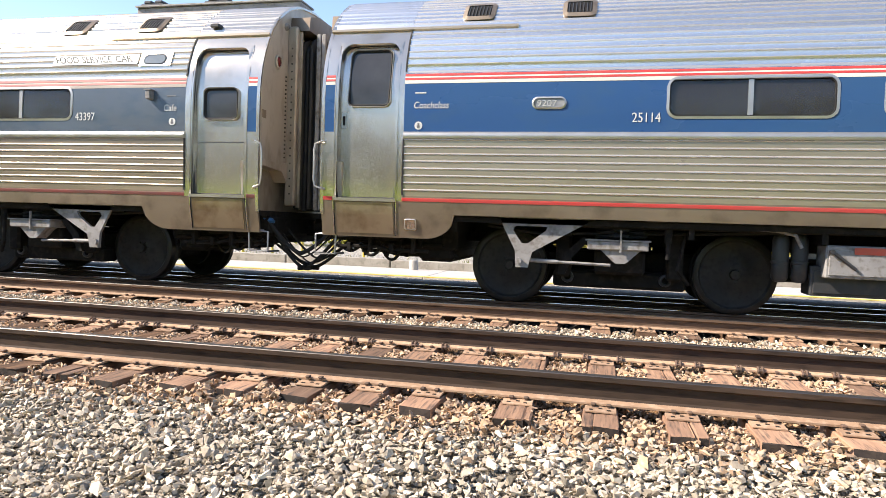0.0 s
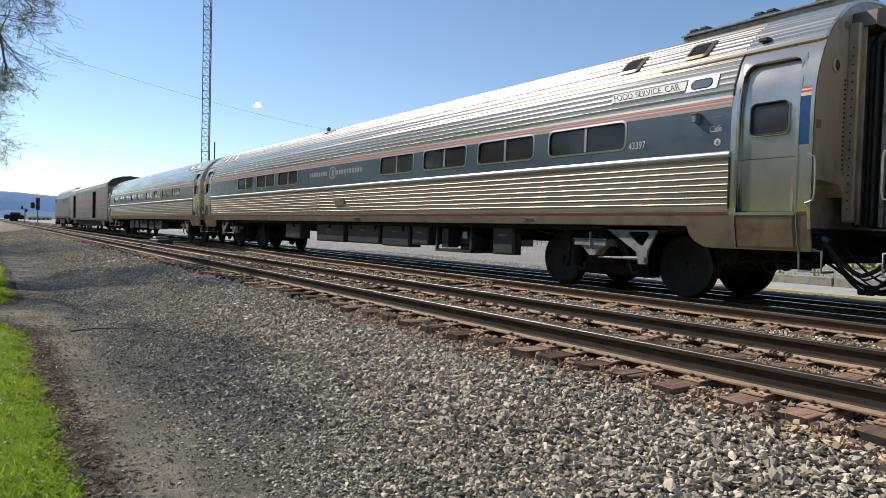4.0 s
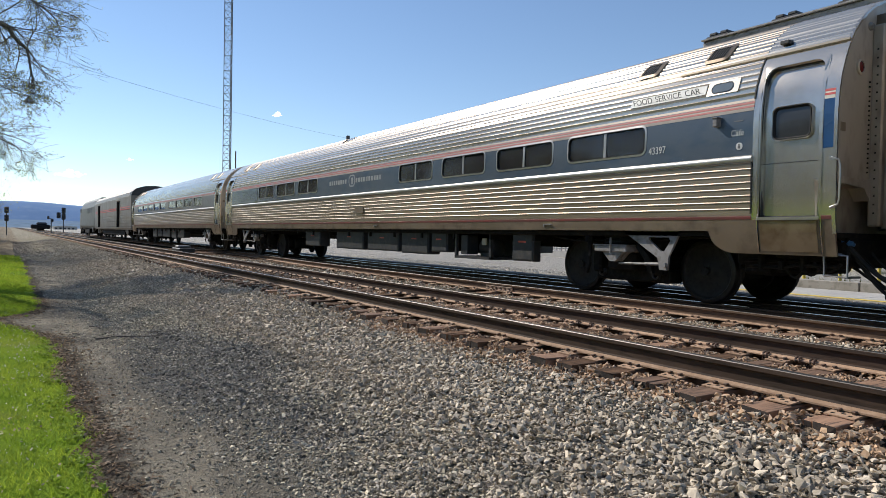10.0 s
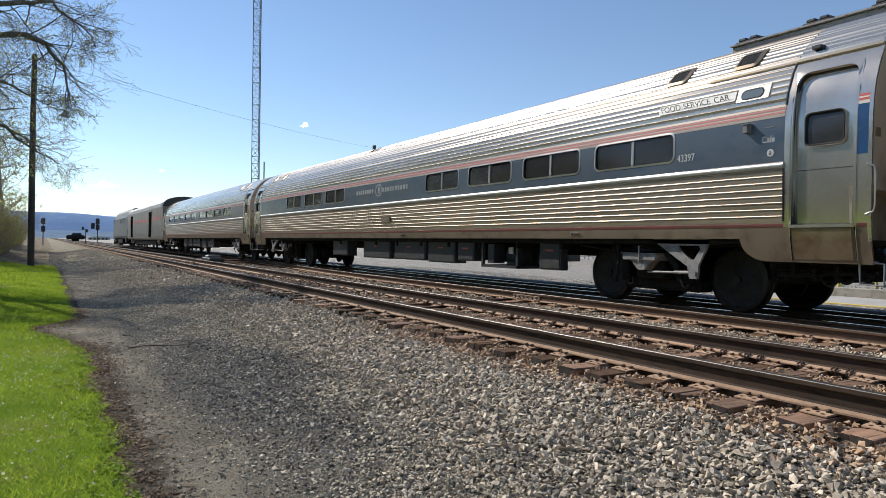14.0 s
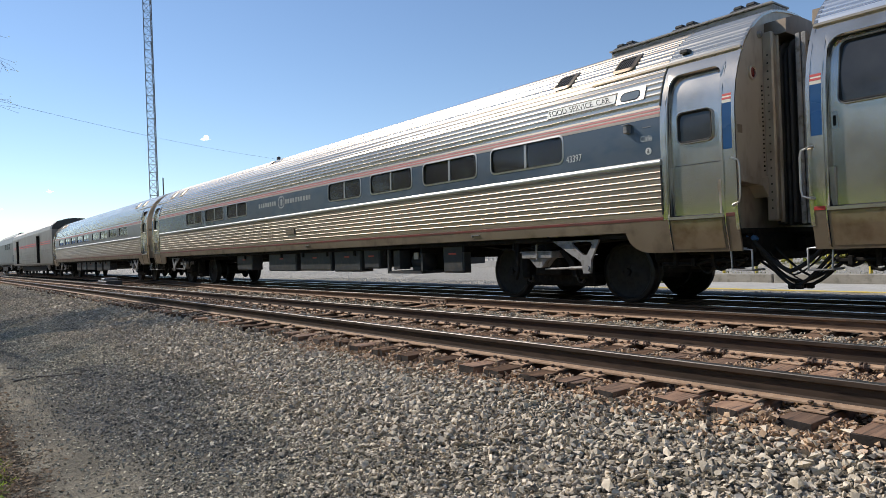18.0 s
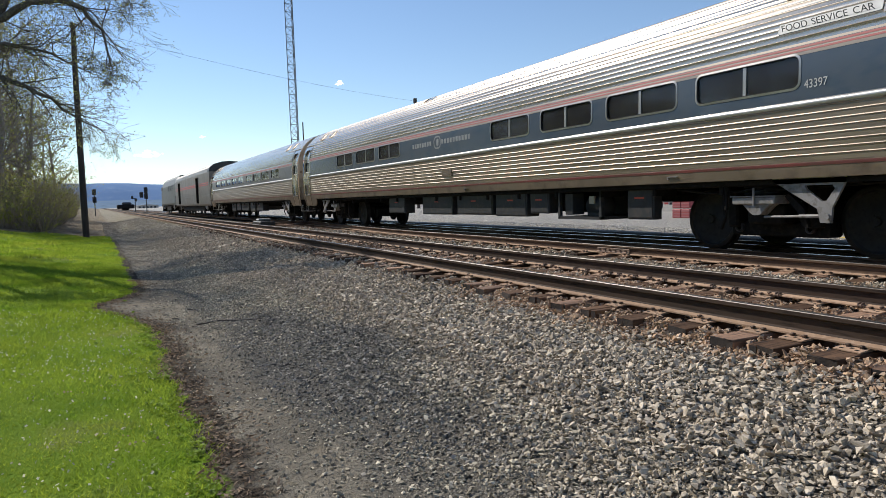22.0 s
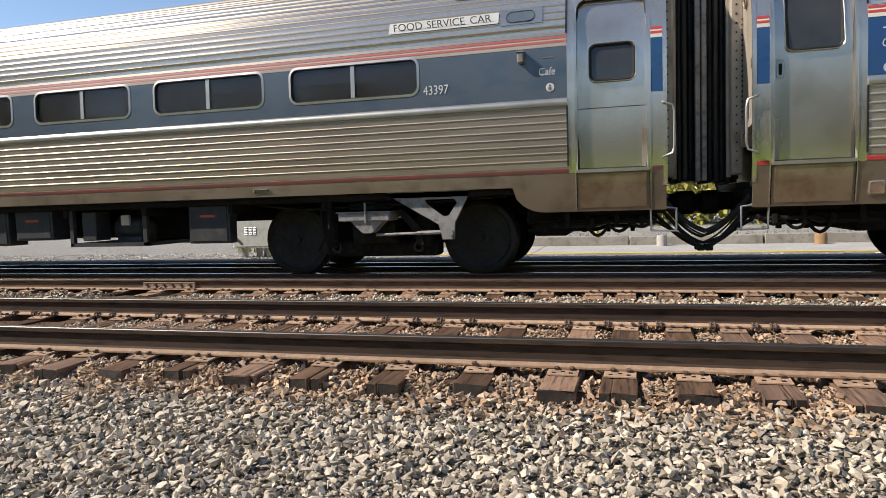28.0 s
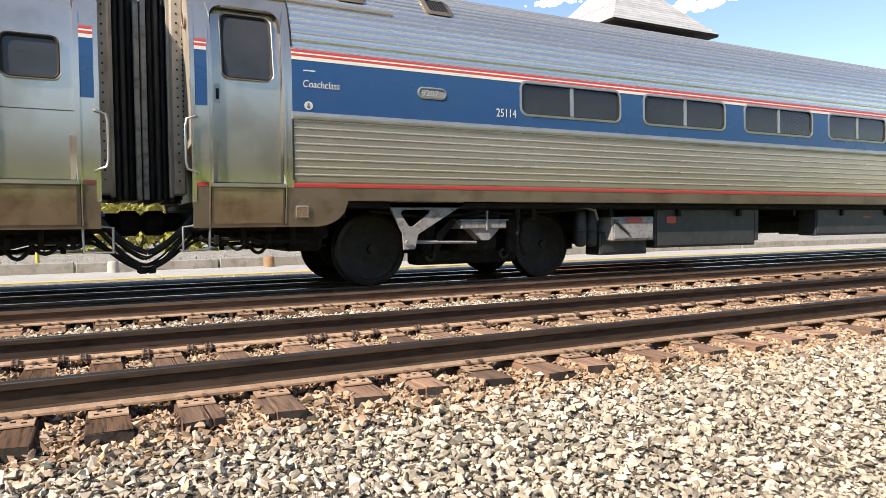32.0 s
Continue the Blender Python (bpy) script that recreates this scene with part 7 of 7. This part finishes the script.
for sec in range(8):
    g = Geo()
    for k in range(7):
        z0 = sec * H / 8 + k * H / 56
        z1 = z0 + H / 56
        for i in range(3):
            (ax, ay), (bx, by) = legs[i], legs[(i + 1) % 3]
            g.tube([(ax, ay, z0), (bx, by, z0)], 0.021 * MS, 4)
            g.tube([(ax, ay, z0), (bx, by, z1)] if k % 2 else [(bx, by, z0), (ax, ay, z1)], 0.021 * MS, 4)
    ob("lattice_bracing", g, MASTSTEEL, mast)
g = Geo()
g.tube([(1.5, 1.5, 0), (1.5, 1.5, 20.5)], 0.15, 8)
ob("conduit", g, POLEWOOD, mast)


# ---- signals and far things up the line ----
def signal(x, y, h, heads, k=1.0):
    s = empty("railway_signal", (x, y, float(ground_z(x, y))), "distant black colour-light signal on a steel mast", "signal", "signals up the line")
    g = Geo()
    g.tube([(0, 0, 0), (0, 0, h)], 0.09, 8)
    ob("mast", g, EQUIP, s)
    for dy, dz in heads:
        g = Geo()
        g.box(0.0, 0.25, dy - 0.36 * k, dy + 0.36 * k, h + dz - 0.58 * k, h + dz + 0.58 * k, 0.1)
        hd = ob("signal_head", g, EQUIP, s)
        g = Geo()
        for u in (-0.34, 0.0, 0.34):
            g.lathe([(0.10 * k, 0.0), (0.12 * k, 0.25)], (0.25, dy, h + dz + u * k), 0, 10)
        ob("hood", g, EQUIP, hd)
    g = Geo()
    g.box(-0.06, 0.06, min(0, heads[0][0]) - 0.1, max(0, heads[0][0]) + 0.1, h - 0.1, h)
    ob("bracket", g, EQUIP, s)


signal(-152, 9.0, 4.3, [(0.0, 0.25), (0.0, -0.95), (-0.85, -0.7)])
signal(-152, 6.9, 2.9, [(-0.5, 0.15), (0.2, -0.35)], 0.55)
signal(-150, -0.4, 4.6, [(0.0, 0.1), (0.0, -1.4)])
mach = empty("track_machine", (-220, 7.35, 0), "dark low track machine standing far up the line", "rail vehicle")
g = Geo()
g.box(-3.0, 3.0, -2.3, 2.3, 0.5, 1.7, 0.25)
ob("chassis", g, UNDER, mach)
g = Geo()
g.box(-0.9, 1.8, -1.0, 1.6, 1.6, 2.35, 0.3)
ob("cab", g, EQUIP, mach)
for dx in (-1.3, 1.3):
    g = Geo()
    g.lathe([(0, -0.9), (0.45, -0.9), (0.45, 0.9), (0, 0.9)], (dx, 0, 0.45), 1, 14)
    ob("wheelset", g, UNDER, mach)
for x, y, w, d, h in ((-500, 29, 50, 12.6, 2.0), (-420, 60, 60, 20, 6)):
    wb = empty("warehouse", (x, y, -0.2), "long low white warehouse far beyond the tracks", "building")
    g = Geo()
    g.box(-w / 2, w / 2, -d / 2, d / 2, 0, h)
    ob("wall", g, CONCRETE, wb)
    g = Geo()
    g.prism([(-d / 2 - 0.4, h), (0, h * 1.25), (d / 2 + 0.4, h)], -w / 2 - 0.4, w / 2 + 0.4)
    ob("roof", g, GALV, wb)
    for k in range(5):
        g = Geo()
        g.box(w / 2, w / 2 + 0.06, -d / 2 + 0.8 + k * d / 5.5, -d / 2 + 2.0 + k * d / 5.5, 0.2, h * 0.65)
        ob("loading_door", g, EQUIP, wb)

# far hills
# the haze of distance is mixed into both hill base colours
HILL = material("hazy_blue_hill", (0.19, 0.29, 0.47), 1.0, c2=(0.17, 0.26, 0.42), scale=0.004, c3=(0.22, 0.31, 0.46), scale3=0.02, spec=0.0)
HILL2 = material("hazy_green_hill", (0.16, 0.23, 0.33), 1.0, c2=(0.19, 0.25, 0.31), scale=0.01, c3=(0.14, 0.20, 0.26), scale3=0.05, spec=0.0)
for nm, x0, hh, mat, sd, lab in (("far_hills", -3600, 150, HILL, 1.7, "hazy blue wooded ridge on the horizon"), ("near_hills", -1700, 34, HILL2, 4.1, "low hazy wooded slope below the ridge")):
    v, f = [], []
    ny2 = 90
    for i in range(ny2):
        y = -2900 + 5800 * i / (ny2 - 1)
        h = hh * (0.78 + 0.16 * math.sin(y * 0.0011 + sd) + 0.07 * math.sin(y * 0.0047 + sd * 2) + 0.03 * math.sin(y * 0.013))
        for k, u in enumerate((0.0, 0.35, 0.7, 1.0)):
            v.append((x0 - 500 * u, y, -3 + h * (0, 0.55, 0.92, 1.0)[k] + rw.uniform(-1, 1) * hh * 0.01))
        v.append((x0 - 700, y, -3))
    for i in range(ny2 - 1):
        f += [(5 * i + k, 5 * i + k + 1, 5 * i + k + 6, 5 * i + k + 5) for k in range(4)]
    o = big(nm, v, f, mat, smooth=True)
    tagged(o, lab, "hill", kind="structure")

# small fair-weather clouds
# emission in place of sunlight scattered through the backlit clouds
CLOUD = material("glowing_cloud", (0.95, 0.95, 0.95), 1.0, c2=(0.85, 0.87, 0.9), scale=0.004, spec=0.0, glow=1.1)


def cloud(c, w, hgt, seed, n=40):
    rr = random.Random(seed)
    g = Geo()
    side = Vector((-c[1], c[0], 0)).normalized()
    for k in range(n):
        u = rr.gauss(0, 0.45)
        r = hgt * rr.uniform(0.12, 0.42) * max(0.15, 1 - 0.6 * abs(u))
        p = Vector(c) + side * u * w + Vector((0, 0, hgt * rr.uniform(-0.3, 0.7) * max(0.1, 1 - abs(u)) - 0.12 * hgt * u))
        g.lathe([(r * math.sin(a) * rr.uniform(0.9, 1.3), -r * math.cos(a) * 0.75) for a in np.linspace(0, math.pi, 7)], p, 2, 10)
    tagged(ob("cloud", g, CLOUD, None, True), "small white fair-weather cloud in the blue sky", "cloud", kind="structure")


# ---- far side: platform, kerb, cabinet, fence, station ----
plat = empty("platform", (0, 0, 0), "low pale concrete platform with a yellow edge line", "platform")
PX0 = -9.2
for k in range(22):
    x = PX0 + k * 3.0
    g = Geo()
    g.box(x, x + 2.985, 12.41, 14.5, -0.40, -0.075, 0.008)
    ob("slab", g, CONCRETE, plat)
    g = Geo()
    g.box(x, x + 2.985, 12.412, 12.60, -0.0745, -0.068)
    ob("yellow_line", g, YELLOW, plat)
g = Geo()
for k in range(12):
    x = -9.5 + k * 2.5
    g.box(x, x + 2.47, 14.51, 14.73, -0.30, 0.11 + 0.01 * math.sin(k * 2.3), 0.015)
kerb = ob("kerb", g, material("weathered_kerb_concrete", (0.36, 0.34, 0.30), 0.9, c2=(0.28, 0.26, 0.22), scale=2.5, c3=(0.2, 0.19, 0.16), scale3=9, bump=0.004, bscale=30))
tagged(kerb, "low weathered concrete kerb behind the platform", "kerb", kind="structure")
x, y = scatter(2500, -14, 10, 14.75, 18)
n = len(x)
rr = np.random.RandomState(9)
tuft = np.stack([np.stack([x - 0.03, y, ground_z(x, y)], -1), np.stack([x + 0.03, y, ground_z(x, y)], -1), np.stack([x + rr.normal(0, 0.06, n), y + rr.normal(0, 0.06, n), ground_z(x, y) + rr.uniform(0.05, 0.22, n)], -1)], 1)
tagged(big("weeds", tuft.reshape(-1, 3), np.arange(3 * n).reshape(n, 3), material("dry_weed", (0.22, 0.21, 0.09), 0.8, c2=(0.14, 0.18, 0.05), scale=1.5, island=0.3)), "dry weeds along the kerb", "weeds", kind="stuff")
for px, mat, r, lab in ((-3.9, CONCRETE, 0.10, "short white concrete bollard"), (-1.1, material("raw_post_timber", (0.36, 0.22, 0.11), 0.8, c2=(0.28, 0.17, 0.09), scale=6), 0.11, "stub of a brown timber post")):
    g = Geo()
    g.lathe([(r, 0.0), (r, 0.30), (r * 0.85, 0.35), (0, 0.36)], (px, 14.25, -0.22), 2, 14)
    tagged(ob("bollard", g, mat, None, True), lab, "bollard")
# signal cabinet on legs
cab = empty("signal_cabinet", (-11.98, 13.0, -0.18), "grey steel trackside cabinet with louvres on legs", "cabinet")
g = Geo()
g.box(-0.51, 0.51, -0.28, 0.28, 0.26, 1.14, 0.012)
g.box(-0.54, 0.54, -0.31, 0.31, 1.14, 1.18, 0.01)
bd = ob("body", g, BOXGREY, cab)
g = Geo()
g.box(-0.47, 0.47, -0.292, -0.278, 0.30, 1.10, 0.004)
dd = ob("door", g, BOXGREY, bd)
for c0 in (-0.21, -0.11, -0.01):
    for k in range(5):
        g = Geo()
        g.prism([(-0.305, 0.55 + k * 0.033), (-0.291, 0.568 + k * 0.033), (-0.291, 0.55 + k * 0.033)], c0, c0 + 0.07)
        ob("louvre", g, GALV, dd)
g = Geo()
g.lathe([(0, -0.04), (0.035, -0.04), (0.035, 0)], (-0.38, -0.292, 0.44), 1, 10)
ob("padlock_hasp", g, GALV, dd)
for dx in (-0.40, -0.06, 0.12, 0.40):
    g = Geo()
    g.box(dx - 0.035, dx + 0.035, -0.06, 0.06, 0, 0.27)
    ob("leg", g, GALV, cab)
# yellow railing and fence beyond the lot
rail2 = empty("railing", (0, 0, 0), "yellow painted steel pipe railing by the lot", "railing")
for k in range(9):
    g = Geo()
    x = -12.5 + k * 0.9
    g.tube([(x, 17.5, -0.2), (x, 17.5, 0.95)], 0.04, 8)
    ob("post", g, YELLOW, rail2, True)
for z in (0.5, 0.93):
    g = Geo()
    g.tube([(-12.5, 17.5, z), (-5.3, 17.5, z)], 0.035, 8)
    ob("rail", g, YELLOW, rail2, True)
fence = empty("fence", (0, 0, 0), "pale concrete-based picket fence beyond the lot", "fence")
for k in range(60):
    g = Geo()
    x = -38 + k * 0.34
    g.box(x - 0.02, x + 0.02, 24.98, 25.02, 0.1, 1.25)
    ob("picket", g, GALV, fence)
g = Geo()
g.box(-38.2, -17.5, 24.85, 25.15, -0.2, 0.18)
ob("base_wall", g, CONCRETE, fence)
for z in (0.3, 1.1):
    g = Geo()
    g.box(-38.2, -17.5, 24.97, 25.03, z, z + 0.05)
    ob("rail", g, GALV, fence)
van = empty("parked_van", (-25.5, 27.5, -0.2), "dull red van parked beyond the fence", "van")
g = Geo()
g.prism([(-2.3, 0.35), (-2.3, 1.1), (-1.6, 1.2), (-1.1, 1.9), (2.3, 1.9), (2.35, 0.35)], -0.9, 0.9, 1)
ob("body", g, material("dull_red_van_paint", (0.36, 0.05, 0.05), 0.35, c2=(0.3, 0.05, 0.05), scale=2), van)
g = Geo()
g.prism([(-1.45, 1.25), (-1.05, 1.8), (0.2, 1.8), (0.2, 1.25)], -0.92, 0.92, 1)
ob("side_window", g, EQUIP, van)
for dx in (-1.5, 1.5):
    g = Geo()
    g.lathe([(0, -0.95), (0.33, -0.95), (0.33, 0.95), (0, 0.95)], (dx, 0, 0.33), 1, 16)
    ob("wheel", g, RUBBER, van)
# stacked red crates and a pale heap in the lot
crates = empty("crate_stack", (-20.0, 20.0, -0.19), "stack of red slatted crates in the lot", "crates")
for cx2 in (-0.22, 0.22):
    for row2 in range(2):
        z0 = row2 * 0.38
        g = Geo()
        g.box(cx2 - 0.2, cx2 + 0.2, -0.28, 0.28, z0 + 0.01, z0 + 0.36, 0.015)
        crt = ob("crate", g, material("red_crate_plastic", (0.42, 0.07, 0.075), 0.5, c2=(0.34, 0.06, 0.065), scale=6), crates)
        for k in range(3):
            g = Geo()
            g.box(cx2 - 0.2, cx2 + 0.2, -0.292, -0.281, z0 + 0.05 + k * 0.11, z0 + 0.12 + k * 0.11)
            ob("slat", g, material("pale_crate_edge", (0.38, 0.14, 0.14), 0.5), crt)
g = Geo()
for k in range(14):
    r = rw.uniform(0.12, 0.3)
    g.lathe([(r * math.sin(q), -r * math.cos(q) * 0.7) for q in np.linspace(0, math.pi, 5)], (-19.0 + rw.uniform(-0.4, 0.5), 20.1 + rw.uniform(-0.2, 0.3), -0.1 + rw.uniform(0, 0.35)), 2, 7)
tagged(ob("rubble_heap", g, CONCRETE), "pale heap of broken concrete in the lot", "rubble heap")

# switch machine between the tracks
sw = empty("switch_machine", (-34.1, 7.1, -0.26), "low dark electric switch machine between the tracks", "switch machine")
g = Geo()
g.box(-0.9, 0.9, -0.35, 0.35, 0.12, 0.32, 0.03)
ob("housing", g, EQUIP, sw)
g = Geo()
g.box(-0.4, 0.3, -0.3, 0.3, 0.32, 0.44, 0.04)
ob("lid", g, GREYPAINT, sw)
for dx in (-0.7, 0.7):
    g = Geo()
    g.box(dx - 0.12, dx + 0.12, -1.2, 1.6, 0.0, 0.12, 0.01)
    ob("head_tie", g, TIE, sw)
g = Geo()
g.tube([(0, 0.3, 0.2), (0, 1.5, 0.2)], 0.03, 6)
ob("throw_rod", g, SPIKE, sw)

# station tower, only its steep shingle roof shows above the coach
st = empty("station_tower", (19.6, 27.2, -0.1), "station tower with a steep grey shingle roof", "building")
g = Geo()
g.box(-2.5, 2.5, -2.5, 2.5, 0, 9.8)
wl = ob("wall", g, material("station_brick_wall", (0.30, 0.17, 0.12), 0.9, c2=(0.36, 0.21, 0.15), scale=3, bump=0.003, bscale=25), st)
for k in range(2):
    for z in (1.2, 4.4, 7.2):
        g = Geo()
        g.box(-1.9 + k * 2.4, -0.6 + k * 2.4, -2.56, -2.48, z, z + 1.8, 0.01)
        wd = ob("window", g, CREAM, wl)
        g = Geo()
        g.box(-1.8 + k * 2.4, -0.7 + k * 2.4, -2.58, -2.55, z + 0.1, z + 1.7)
        ob("pane", g, EQUIP, wd)
rows = 22
for k in range(rows):
    u0, u1 = k / rows, (k + 1) / rows
    w0, w1 = 2.95 * (1 - u0) ** 1.15 + 0.375, 2.95 * (1 - u1) ** 1.15 + 0.35
    za, zb = 9.85 + 3.4 * u0 - 0.01, 9.85 + 3.4 * u1
    g = Geo()
    g.add([(-w0, -w0, za), (w0, -w0, za), (w0, w0, za), (-w0, w0, za), (-w1, -w1, zb), (w1, -w1, zb), (w1, w1, zb), (-w1, w1, zb)],
          [(0, 1, 5, 4), (1, 2, 6, 5), (2, 3, 7, 6), (3, 0, 4, 7), (4, 5, 6, 7), (0, 3, 2, 1)])
    ob("shingle_course", g, SHINGLE, st)
g = Geo()
g.box(-3.3, 3.3, -3.3, 3.3, 9.72, 9.88, 0.03)
ob("eave_board", g, UNDER, st)

cloud((-2986, 199, 208), 62, 26, 1)
cloud((-2960, 402, 279), 18, 11, 2, 18)
cloud((-2801, 955, 495), 20, 22, 3, 18)
cloud((1704, 2299, 900), 130, 40, 4)
cloud((2150, 1930, 850), 190, 60, 5, 60)


def motions():
    """Train, camera and all else stand: nothing in the place moves by itself."""


motions()
